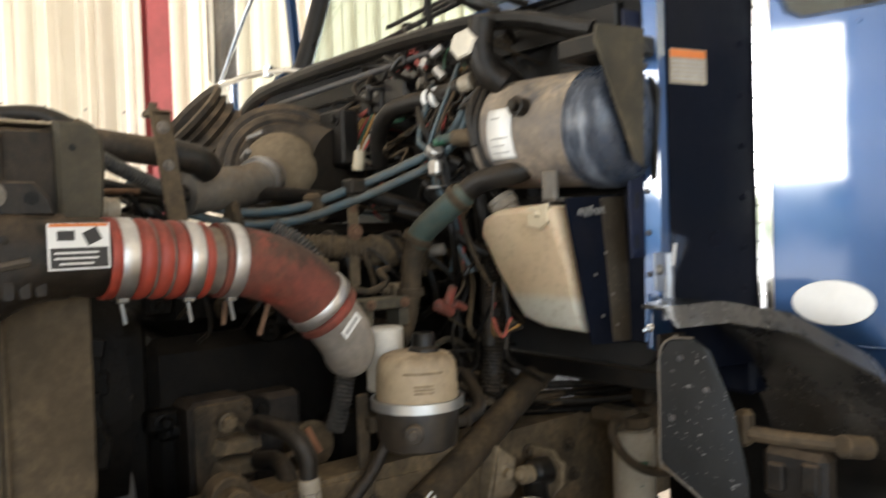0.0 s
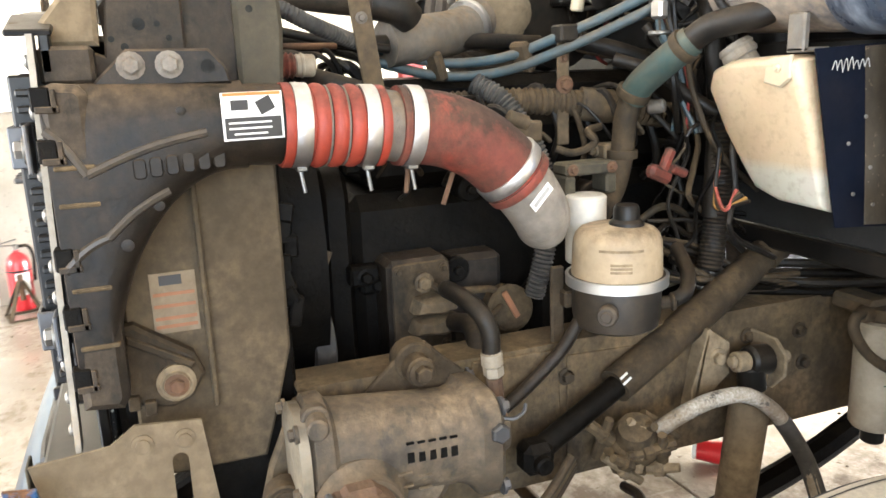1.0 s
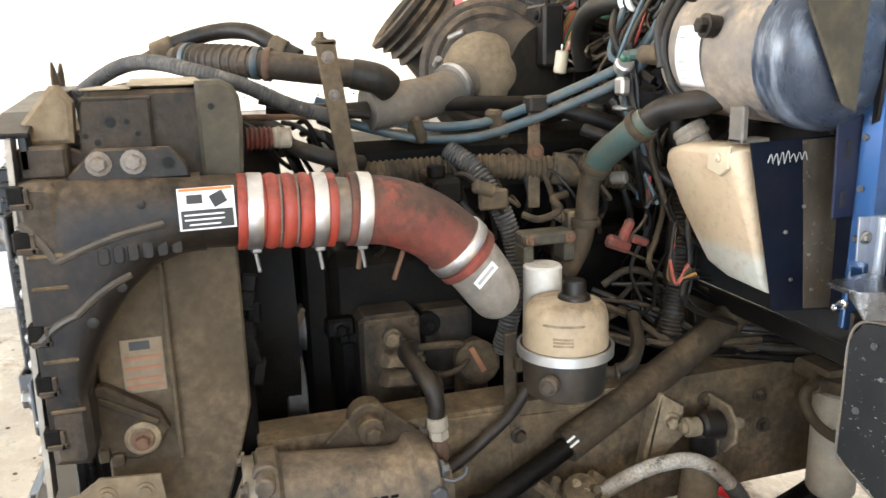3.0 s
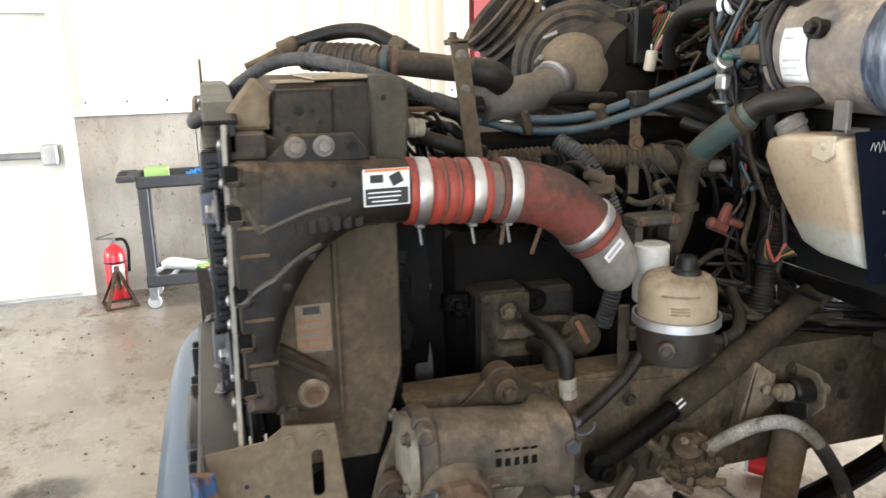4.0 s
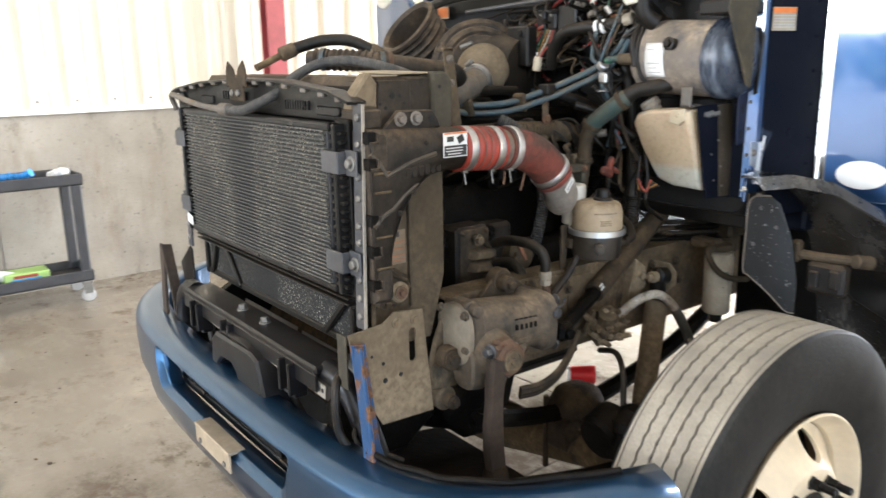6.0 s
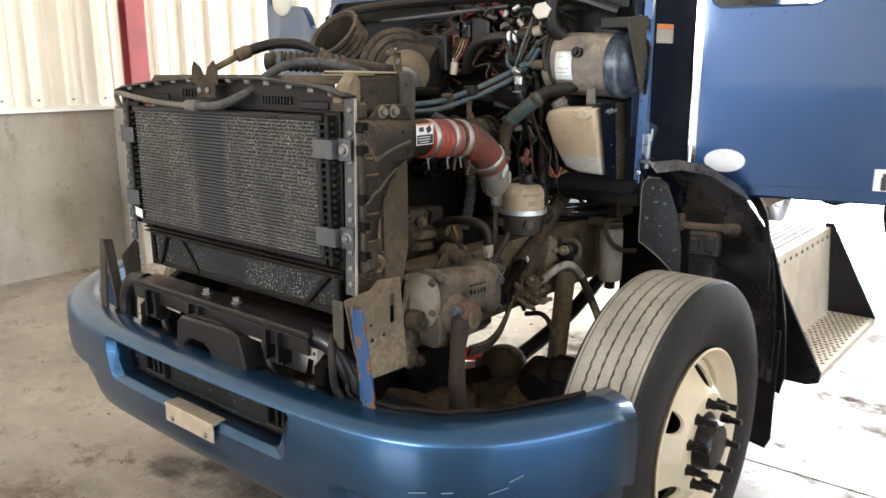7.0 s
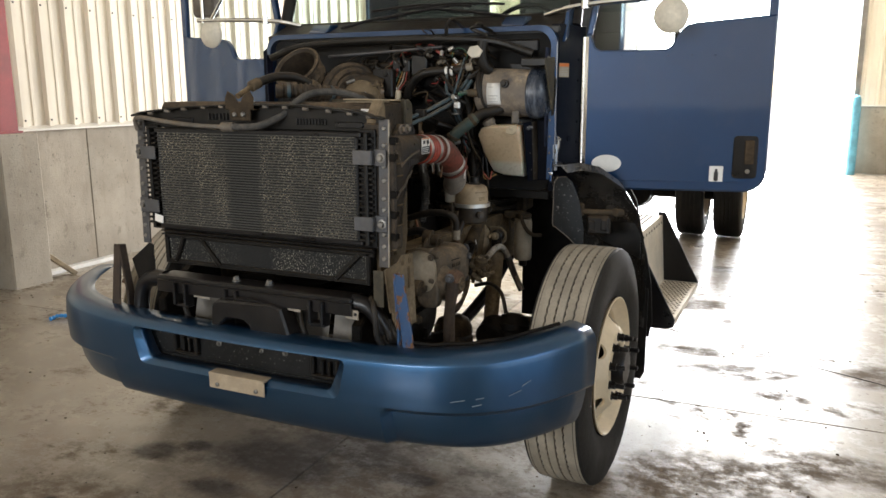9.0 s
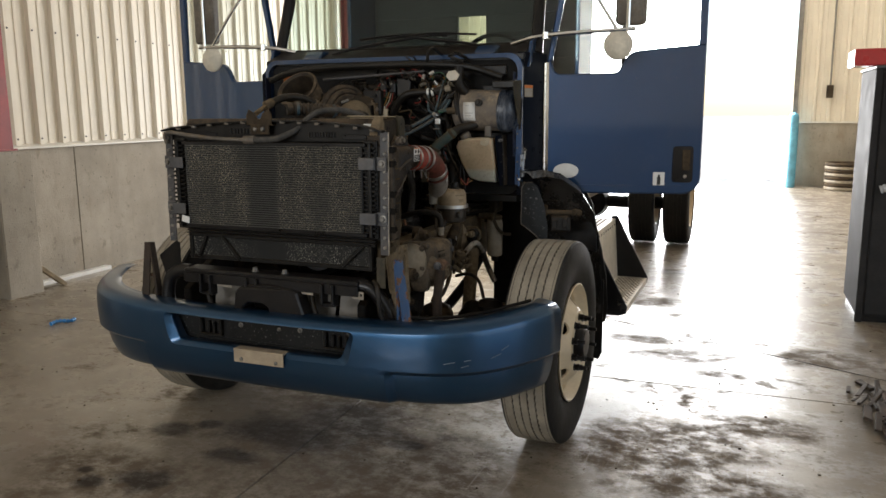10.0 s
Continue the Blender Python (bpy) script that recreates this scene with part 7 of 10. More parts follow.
part("pinch_bolt", Shape().bolt((0.700, 0.331, 1.026), (0.1, -1, 0), 0.013, 0.020), "steel_dark", clampb)
part("ball_joint", Shape().lathe([(0.02, -0.05), (0.034, -0.03), (0.036, 0.0), (0.026, 0.03)], (0.690, 0.356, 0.666), (0, 0, 1), 20), "dirt", pit)
part("drag_link", Shape().tube([(0.690, 0.356, 0.626), (0.74, 0.70, 0.575), (0.78, 0.98, 0.57)], 0.018, 14), "grime", truck)

# -- frame rails, axle and suspension --
for sx in (1, -1):
    prof = [(sx * 0.43, 0.865), (sx * 0.515, 0.865), (sx * 0.515, 1.125), (sx * 0.43, 1.125), (sx * 0.43, 1.115), (sx * 0.505, 1.115), (sx * 0.505, 0.875), (sx * 0.43, 0.875)]
    rail = part("frame_rail", Shape().prism(prof, "y", 0.33, 8.6, 0.003), "rail", truck, "dirt-caked steel frame rail")
    if sx > 0:
        b = Shape()
        for y, z in ((1.33, 1.06), (1.345, 0.99), (1.20, 1.07), (0.80, 1.06), (0.83, 0.96), (1.62, 1.05), (1.62, 0.95)):
            b.bolt((0.515, y, z), (1, 0, 0), 0.011, 0.012)
        part("bolt", b, "dirt", rail)
        b = Shape().prism([(1.080, 1.112), (1.128, 1.080), (1.130, 1.018), (1.066, 0.965), (1.050, 0.940), (1.044, 1.0)], "x", 0.545, 0.551, 0.002)
        b.prism([(1.076, 1.112), (1.084, 1.112), (1.050, 0.940), (1.042, 0.945)], "x", 0.514, 0.551, 0.002)
        bk = part("shock_bracket", b, "plate_tan", rail, "tan folded shock bracket")
        part("bolt", Shape().bolt((0.551, 1.100, 1.055), (1, -0.2, 0), 0.012, 0.014), "plate_tan", bk)
        part("rail_plate", Shape().prism([(0.62, 1.12), (0.78, 1.115), (0.79, 0.90), (0.62, 0.90)], "x", 0.515, 0.522, 0.002), "rail", rail)
        part("gusset", Shape().prism([(0.80, 1.10), (1.06, 1.09), (1.05, 0.88), (0.80, 0.87)], "x", 0.514, 0.519, 0.002), "rail", rail)
sh = Shape().cyl((0.580, 1.165, 1.03), (0.577, 1.158, 0.955), 0.022, n=18).lathe([(0.018, -0.012), (0.034, -0.006), (0.037, 0.004), (0.037, 0.42), (0.032, 0.43)], (0.577, 1.158, 0.965), (-0.05, -0.07, -1), 28)
shock = part("shock_absorber", sh, "plate_tan", truck, "dust-coated tubular shock absorber")
part("rubber_bush", Shape().cyl((0.580, 1.142, 1.050), (0.580, 1.192, 1.046), 0.029, n=24, c=0.006).cyl((0.580, 1.152, 1.042), (0.578, 1.160, 0.992), 0.026, n=20), "black", shock, "black rubber bush")
part("pivot_pin", Shape().cyl((0.580, 1.104, 1.054), (0.580, 1.240, 1.043), 0.012, n=12).cyl((0.580, 1.112, 1.053), (0.580, 1.142, 1.050), 0.019, n=16).lathe([(0.017, 0), (0.017, 0.014), (0.013, 0.017)], (0.580, 1.214, 1.045), (0, 1, -0.05), 6), "plate_tan", shock)
part("clevis_ear", Shape().prism([(0.520, 1.085), (0.585, 1.085), (0.612, 1.060), (0.612, 1.020), (0.580, 0.985), (0.520, 1.0)], "y", 1.202, 1.210, 0.002), "plate_tan", shock, "tan clevis ear")
ax = Shape().tube([(-0.98, 0.92, 0.53), (-0.72, 0.92, 0.53), (-0.55, 0.90, 0.50), (-0.3, 0.89, 0.45), (0.0, 0.88, 0.40), (0.3, 0.89, 0.45), (0.55, 0.90, 0.50), (0.72, 0.92, 0.53), (0.98, 0.94, 0.53)], 0.062, 14, 6)
axle = part("front_axle", ax, "rail", truck, "dirty forged front axle beam")
for sx in (1, -1):
    part("leaf_spring", Shape().tube([(sx * 0.43, 0.16, 0.83), (sx * 0.43, 0.45, 0.70), (sx * 0.43, 0.92, 0.60), (sx * 0.43, 1.4, 0.68), (sx * 0.43, 1.75, 0.82)], 0.03, 8), "grime", axle)
    part("spring_clamp", Shape().box((sx * 0.36, 0.83, 0.46), (sx * 0.52, 1.03, 0.60), 0.03).lathe([(0.095, 0), (0.092, 0.03), (0.075, 0.065), (0.04, 0.085)], (sx * 0.445, 0.93, 0.60), (0, 0, 1), 24), "dirt", axle, "dirt-caked spring clamp")
    part("knuckle", Shape().box((sx * 0.78, 0.83, 0.36), (sx * 0.90, 0.97, 0.68), 0.03).cyl((sx * 0.82, 0.90, 0.32), (sx * 0.82, 0.90, 0.72), 0.05, n=20), "dirt", axle)
    part("brake_chamber", Shape().cyl((sx * 0.72, 0.72, 0.66), (sx * 0.72, 0.82, 0.69), 0.075, n=24, c=0.012), "grime", axle)
    part("u_bolt", Shape().cyl((sx * 0.40, 0.83, 0.4), (sx * 0.40, 0.83, 0.66), 0.010, n=8).cyl((sx * 0.47, 0.97, 0.4), (sx * 0.47, 0.97, 0.66), 0.010, n=8), "dirt", axle)
part("tie_rod", Shape().tube([(-0.85, 1.05, 0.42), (0, 1.06, 0.40), (0.85, 1.05, 0.42)], 0.02, 12), "dirt", truck)
part("sump", Shape().box((-0.22, 0.55, 0.62), (0.18, 1.25, 0.88), 0.04), "grime", eng)
part("transmission", Shape().tube([(0, 1.3, 1.0), (0, 1.6, 0.98), (0, 2.1, 0.92), (0, 2.5, 0.88)], 0.2, 20, 4, radii=[0.30, 0.24, 0.18, 0.12]), "grime", truck)
part("bell_housing", Shape().cyl((0.0, 1.30, 1.02), (0.0, 1.42, 1.02), 0.32, n=36, c=0.02), "dirt", truck)
part("spring_hanger", Shape().prism([(0.30, 0.865), (0.58, 0.865), (0.55, 0.76), (0.47, 0.69), (0.38, 0.70), (0.31, 0.78)], "x", 0.40, 0.535, 0.012).bolt((0.535, 0.42, 0.75), (1, 0, 0), 0.022, 0.02), "grime", truck, "black spring hanger casting")
for sx in (1, -1):
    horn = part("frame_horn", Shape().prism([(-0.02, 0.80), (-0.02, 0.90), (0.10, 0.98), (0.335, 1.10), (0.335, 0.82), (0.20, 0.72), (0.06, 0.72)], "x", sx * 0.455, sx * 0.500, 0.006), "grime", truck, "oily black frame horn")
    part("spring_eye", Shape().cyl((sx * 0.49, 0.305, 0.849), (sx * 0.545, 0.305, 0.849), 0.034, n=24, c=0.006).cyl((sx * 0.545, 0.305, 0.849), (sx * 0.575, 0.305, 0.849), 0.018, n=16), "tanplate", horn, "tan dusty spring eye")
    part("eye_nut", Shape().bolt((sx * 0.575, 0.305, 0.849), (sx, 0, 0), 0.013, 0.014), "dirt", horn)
# Plate added to darken the gap where bright floor would show.
part("gap_blocker", Shape().prism([(0.06, 0.640), (0.52, 0.575), (0.52, 0.566), (0.06, 0.630)], "x", 0.22, 0.66, 0.003), "grime", truck, "near-black plate added to hide bright floor")
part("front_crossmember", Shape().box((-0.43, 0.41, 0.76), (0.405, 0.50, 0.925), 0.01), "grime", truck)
# steering shaft
sf = part("steering_shaft", Shape().tube([(0.60, 0.69, 0.975), (0.565, 0.85, 1.035), (0.535, 0.98, 1.085)], 0.020, 16), "grime", truck, "black steering shaft with dusty boot")
part("shaft_sleeve", Shape().tube([(0.555, 0.875, 1.042), (0.505, 1.09, 1.126), (0.452, 1.29, 1.205), (0.42, 1.41, 1.255)], 0.032, 18), "dirt", sf)
part("shaft_boot", Shape().tube([(0.455, 1.28, 1.20), (0.435, 1.355, 1.231), (0.418, 1.42, 1.26)], 0.034, 18), "rubber_tan", sf)
part("paint_mark", Shape().slab((0.585, 0.872, 1.073), (0.003, 0.02, 0.004), (20, -30, 10), 0.0005).slab((0.584, 0.880, 1.062), (0.003, 0.022, 0.004), (20, -30, 10), 0.0005), "white", sf)
part("universal_joint", Shape().box((0.575, 0.665, 0.945), (0.625, 0.72, 1.0), 0.012).cyl((0.56, 0.692, 0.97), (0.64, 0.692, 0.97), 0.016, n=12), "grime", sf)
# relay valve, brown with fittings, and the grey loop of hose
random.seed(11)
rv = Shape().lathe([(0.022, -0.05), (0.036, -0.042), (0.040, -0.01), (0.046, -0.006), (0.046, 0.010), (0.036, 0.016), (0.030, 0.045), (0.014, 0.052)], (0.592, 0.895, 0.950), (0.5, -0.4, 1), 18)
valve = part("brake_valve", rv, "rail", truck, "brown dirt-caked valve with fittings")
for i in range(14):
    p = (0.59 + random.uniform(-0.02, 0.04), 0.89 + random.uniform(-0.06, 0.06), 0.948 + random.uniform(-0.045, 0.035))
    d = Vector((random.uniform(-0.2, 1), random.uniform(-1, 1), random.uniform(-1, 1))).normalized() * 0.045
    part("port", Shape().lathe([(0.011, -0.04), (0.011, 0.0), (0.015, 0.002), (0.015, 0.018), (0.010, 0.02), (0.008, 0.045)], p, d, 8), random.choice(("rail", "rail", "plate_tan")), valve)
braid = part("brake_hose", Shape().tube([(0.60, 0.925, 0.962), (0.615, 0.962, 0.990), (0.62, 0.991, 1.003), (0.62, 1.036, 1.011), (0.62, 1.105, 1.006), (0.625, 1.165, 0.968), (0.63, 1.212, 0.908), (0.64, 1.245, 0.845), (0.68, 1.25, 0.76)], 0.0145, 14, 8), "hose_braid", truck, "scuffed pale wrapped hose worn in patches")
part("hose_end", Shape().tube([(0.626, 1.186, 0.945), (0.63, 1.212, 0.908), (0.640, 1.247, 0.842), (0.68, 1.252, 0.758)], 0.0165, 14, 6), "rubber_grey", braid, "grey rubber hose end")
for k in range(4):
    part("lower_hose", Shape().tube([(0.600 - 0.006 * k, 0.762 + 0.004 * k, 0.955 - 0.011 * k), (0.615 - 0.006 * k, 0.711 + 0.004 * k, 0.907 - 0.011 * k), (0.620 - 0.006 * k, 0.657 + 0.004 * k, 0.863 - 0.011 * k), (0.620 - 0.006 * k, 0.588 + 0.004 * k, 0.841 - 0.011 * k), (0.600 - 0.006 * k, 0.527 + 0.004 * k, 0.834 - 0.011 * k)], 0.0085, 10), ("rubber_tan", "rail", "dirt", "rubber_tan")[k], valve)
# dusty hose and cable arcs behind the reservoir
for pts, r, mname in (
        ([(0.36, 1.051, 1.281), (0.37, 1.101, 1.311), (0.36, 1.166, 1.286), (0.35, 1.197, 1.221), (0.33, 1.20, 1.16)], 0.0075, "rubber_tan"),
        ([(0.38, 1.040, 1.212), (0.37, 1.077, 1.222), (0.36, 1.128, 1.230), (0.36, 1.181, 1.204), (0.35, 1.230, 1.145), (0.33, 1.25, 1.08)], 0.009, "rubber_tan"),
        ([(0.37, 1.010, 1.180), (0.36, 1.058, 1.172), (0.36, 1.130, 1.143), (0.37, 1.209, 1.176), (0.36, 1.292, 1.145), (0.34, 1.36, 1.15)], 0.007, "olive"),
        ([(0.37, 1.27, 1.17), (0.36, 1.314, 1.136), (0.37, 1.381, 1.071), (0.37, 1.457, 1.076), (0.36, 1.519, 1.105)], 0.006, "rubber_tan"),
        ([(0.38, 1.075, 1.25), (0.36, 1.128, 1.272), (0.36, 1.180, 1.241), (0.36, 1.220, 1.261), (0.36, 1.262, 1.219), (0.34, 1.29, 1.15)], 0.006, "oily"),
        ([(0.42, 1.30, 1.15), (0.43, 1.36, 1.115), (0.44, 1.43, 1.125), (0.43, 1.50, 1.105), (0.40, 1.56, 1.12)], 0.0055, "olive")):
    part("hose_arc", Shape().tube(pts, r, 9, 5), mname, truck, "dusty hose")
# fuel filter can
ff = part("fuel_filter", Shape().lathe([(0.02, 0.875), (0.040, 0.879), (0.046, 0.888), (0.047, 1.078), (0.043, 1.088), (0.045, 1.096), (0.03, 1.105)], (0.62, 1.43, 0), (0, 0, 1), 32), "filter_white", truck, "dusty white spin-on fuel filter")
part("filter_head", Shape().cyl((0.62, 1.43, 1.10), (0.62, 1.43, 1.125), 0.044, n=24, c=0.006).box((0.52, 1.40, 1.10), (0.62, 1.46, 1.135), 0.008).cyl((0.625, 1.385, 1.115), (0.64, 1.345, 1.125), 0.014, n=12), "tanplate", ff)
part("drain", Shape().cyl((0.62, 1.43, 0.845), (0.62, 1.43, 0.880), 0.022, n=12), "black", ff)
b = Shape()
for k, (z, w) in enumerate(((1.030, 0.030), (1.017, 0.024), (0.980, 0.008))):
    b.slab((0.660, 1.405, z), (0.002, w, 0.008 if k == 0 else 0.002), (0, 0, -32), 0.0004)
part("printed_mark", b, "wire_green", ff, "green printed marks")
part("filter_hose", Shape().tube([(0.64, 1.352, 1.128), (0.648, 1.325, 1.125), (0.655, 1.318, 1.10), (0.668, 1.345, 1.055), (0.685, 1.40, 1.02), (0.70, 1.48, 1.005)], 0.010), "rubber_tan", ff)
# lines above the rail behind the shaft
random.seed(21)
for i in range(8):
    y0, z0 = 1.0 + random.uniform(-0.1, 0.2), 1.16 + random.uniform(-0.02, 0.12)
    part("fuel_line", Shape().tube([(0.30 + random.uniform(0, 0.12), y0, z0 + 0.05), (0.42, y0 + 0.12, z0 + random.uniform(-0.04, 0.04)), (0.48, y0 + 0.28, 1.14 + random.uniform(0, 0.05)), (0.50, 1.60, 1.12 + random.uniform(0, 0.05))], random.uniform(0.004, 0.008), 8, 5), random.choice(("rubber", "grime", "dirt")), truck)
for i in range(4):
    z = 1.135 + i * 0.02
    part("air_line", Shape().tube([(0.44, 1.25, z), (0.53, 1.45, z - 0.01), (0.56, 1.75, z - 0.02), (0.5, 2.2, z - 0.05)], 0.009, 8), random.choice(("rubber", "grime")), truck)

# -- firewall wiring and small parts --
random.seed(4)
MATS = ["rubber"] * 7 + ["rubber_tan"] * 2 + ["wire_red", "wire_yellow", "rubber", "hose_blue", "filter_white"]
harness = part("wiring_harness", Shape().tube([(-0.15, 1.22, 1.87), (0.05, 1.20, 1.88), (0.22, 1.17, 1.85), (0.36, 1.15, 1.80), (0.42, 1.16, 1.68), (0.44, 1.17, 1.50), (0.46, 1.15, 1.30)], 0.020, 12), "rubber", truck, "tangled firewall wiring harness")
for i in range(70):
    x, z = random.uniform(-0.25, 0.50), random.uniform(1.70, 1.97)
    y = random.uniform(1.12, 1.24)
    pts = [(x, 1.275, z)]
    for k in range(4):
        x += random.uniform(-0.09, 0.10)
        z += random.uniform(-0.07, 0.05)
        y = min(1.26, max(1.10, y + random.uniform(-0.04, 0.04)))
        pts.append((min(0.52, x), y, z))
    pts.append((min(0.52, x + random.uniform(-0.05, 0.05)), 1.275, z - 0.03))
    part("wire", Shape().tube(pts, random.choice((0.003, 0.004, 0.006, 0.009)), 7, 4), random.choice(MATS), harness)
for i in range(13):
    y, z = random.uniform(1.08, 1.22), random.uniform(1.45, 1.66)
    x = random.uniform(0.30, 0.50)
    pts = [(x - 0.05, 1.275, z + 0.05), (x, y, z)]
    for k in range(4):
        x, y, z = x + random.uniform(-0.035, 0.035), min(1.25, max(1.06, y + random.uniform(-0.04, 0.04))), z - random.uniform(0.04, 0.10)
        pts.append((x, y, z))
    pts.append((x - 0.06, 1.29, z - 0.08))
    part("wire", Shape().tube(pts, random.choice((0.002, 0.003, 0.004, 0.006)), 7, 4), random.choice(["grime"] * 5 + MATS[:9]), harness)
part("loom_sleeve", Shape().tube([(0.44, 1.17, 1.52), (0.455, 1.17, 1.42), (0.46, 1.16, 1.30), (0.47, 1.14, 1.20)], 0.024, 12, 20, ripple=0.0015, pitch=0.008), "rubber", harness)
part("heater_hose", Shape().tube([(0.10, 1.13, 1.72), (0.14, 1.10, 1.78), (0.20, 1.09, 1.83), (0.28, 1.10, 1.845), (0.34, 1.11, 1.845), (0.43, 1.12, 1.86)], 0.021, 14), "rubber", harness)
b = Shape()
for x in (0.325, 0.352):
    b.cyl((x, 1.108, 1.845), (x + 0.014, 1.109, 1.846), 0.0235, n=18)
part("white_clamp", b, "white", harness)
part("pipe_stub", Shape().cyl((0.40, 1.117, 1.855), (0.46, 1.125, 1.868), 0.019, n=16), "filter_white", harness)
b = Shape().box((0.02, 1.13, 1.845), (0.06, 1.17, 1.915), 0.005).box((0.075, 1.13, 1.845), (0.115, 1.17, 1.915), 0.005).box((0.125, 1.13, 1.83), (0.21, 1.19, 1.925), 0.005)
part("relay_box", b, "black_clean", harness)
part("bolt", Shape().lathe([(0.007, 0), (0.006, 0.003)], (0.04, 1.13, 1.895), (0, -1, 0), 10).lathe([(0.007, 0), (0.006, 0.003)], (0.095, 1.13, 1.895), (0, -1, 0), 10), "steel", harness)
for i, mm in enumerate(("wire_yellow", "wire_yellow", "wire_red", "wire_green", "wire_yellow", "filter_white", "wire_red", "rubber")):
    x = 0.025 + i * 0.012
    part("wire", Shape().tube([(x, 1.14, 1.85), (x - 0.03 + 0.005 * i, 1.12, 1.80), (x - 0.02, 1.11, 1.77), (0.06, 1.10, 1.735)], 0.0032, 6, 5), mm, harness)
part("white_tag", Shape().slab((0.035, 1.09, 1.765), (0.055, 0.003, 0.028), (0, 20, 10), 0.0008), "white", harness)
part("white_plug", Shape().cyl((0.075, 1.09, 1.755), (0.070, 1.085, 1.705), 0.015, n=14), "plastic_white", harness)
part("red_handle", Shape().slab((0.455, 1.030, 1.392), (0.022, 0.058, 0.026), (-22, 0, 10), 0.008).slab((0.452, 1.048, 1.415), (0.018, 0.020, 0.050), (-30, 0, 10), 0.006).cyl((0.45, 1.06, 1.40), (0.44, 1.10, 1.385), 0.009, n=12), "red_dirty", harness, "grimy red plastic handle")
part("pink_connector", Shape().slab((0.345, 1.10, 1.785), (0.05, 0.012, 0.010), (0, 20, 10), 0.002).slab((0.29, 1.12, 1.93), (0.04, 0.012, 0.012), (0, 35, 0), 0.002), "wire_red", harness)
for i in range(5):
    z = 1.28 + i * 0.012
    part("wire", Shape().tube([(0.52, 1.11, 1.44 - i * 0.01), (0.525, 1.10, 1.37), (0.54 + i * 0.006, 1.09, 1.335), (0.60 - i * 0.008, 1.11, 1.355 + i * 0.004)], 0.0035, 6, 5), ("rubber", "wire_yellow", "rubber", "rubber_tan", "wire_red")[i % 5], harness)
for i in range(8):
    p = (random.uniform(-0.15, 0.45), random.uniform(1.15, 1.22), random.uniform(1.74, 1.93))
    part("connector", Shape().slab(p, (0.035, 0.025, 0.02), (random.uniform(-40, 40), random.uniform(-40, 40), random.uniform(-60, 60)), 0.003), random.choice(("black_clean", "black_clean", "ink_grey", "plastic_white")), harness)
# loom gathered at the tank, with ties, plugs and loose loops
random.seed(31)
for i in range(11):
    x, y = 0.385 + random.uniform(-0.035, 0.045), 1.075 + random.uniform(-0.02, 0.03)
    pts = [(x - random.uniform(-0.04, 0.12), y + 0.06, 1.86 + random.uniform(-0.05, 0.05)), (x, y, 1.77 + random.uniform(-0.02, 0.02)), (0.390 + random.uniform(-0.014, 0.014), 1.072 + random.uniform(-0.012, 0.012), 1.722), (0.398 + random.uniform(-0.016, 0.016), 1.068 + random.uniform(-0.01, 0.02), 1.65), (0.405 + random.uniform(-0.03, 0.03), 1.09 + random.uniform(-0.02, 0.03), 1.56), (0.42 + random.uniform(-0.05, 0.05), 1.12 + random.uniform(-0.02, 0.04), 1.46)]
    part("wire", Shape().tube(pts, random.choice((0.003, 0.004, 0.005, 0.007)), 7, 5), random.choice(("rubber", "rubber", "rubber", "rubber_tan", "hose_blue", "wire_red")), harness)
part("loom_tie", Shape().cyl((0.382, 1.070, 1.716), (0.400, 1.066, 1.730), 0.019, n=12, c=0.003).box((0.392, 1.046, 1.668), (0.424, 1.066, 1.702), 0.005), "clamp", harness, "bright tie clips")
part("loom_tie", Shape().cyl((0.398, 1.066, 1.64), (0.398, 1.066, 1.648), 0.022, n=12), "steel", harness)
part("teal_plug", Shape().cyl((0.425, 1.058, 1.742), (0.462, 1.066, 1.744), 0.011, n=10).box((0.42, 1.046, 1.735), (0.438, 1.062, 1.751), 0.003), "teal", harness)
part("tan_plug", Shape().cyl((0.458, 1.064, 1.743), (0.505, 1.080, 1.744), 0.0165, n=12, c=0.003), "tanplate", harness)
part("black_plug", Shape().slab((-0.066, 1.13, 1.682), (0.05, 0.04, 0.045), (10, 20, 30), 0.01).slab((-0.02, 1.12, 1.70), (0.035, 0.035, 0.03), (-20, 30, 10), 0.008), "rubber", harness)
for i in range(5):
    q = [(-0.05 + 0.055 * math.cos(a * 1.1 + i), 1.115 + random.uniform(-0.012, 0.012), 1.70 + 0.04 * math.sin(a * 1.1 + i * 1.7)) for a in range(6)]
    part("wire", Shape().tube(q, 0.0045, 7, 4), ("rubber", "rubber_tan")[i % 2], harness)
part("tank_hose", Shape().tube([(0.52, 1.10, 1.98), (0.515, 1.095, 1.92), (0.525, 1.105, 1.87), (0.545, 1.13, 1.845)], 0.027, 16, 6), "rubber", harness, "thick black hose entering the tank")
part("pipe_end", Shape().cyl((0.395, 1.045, 1.509), (0.42, 1.065, 1.513), 0.013, n=12), "greytan", harness)
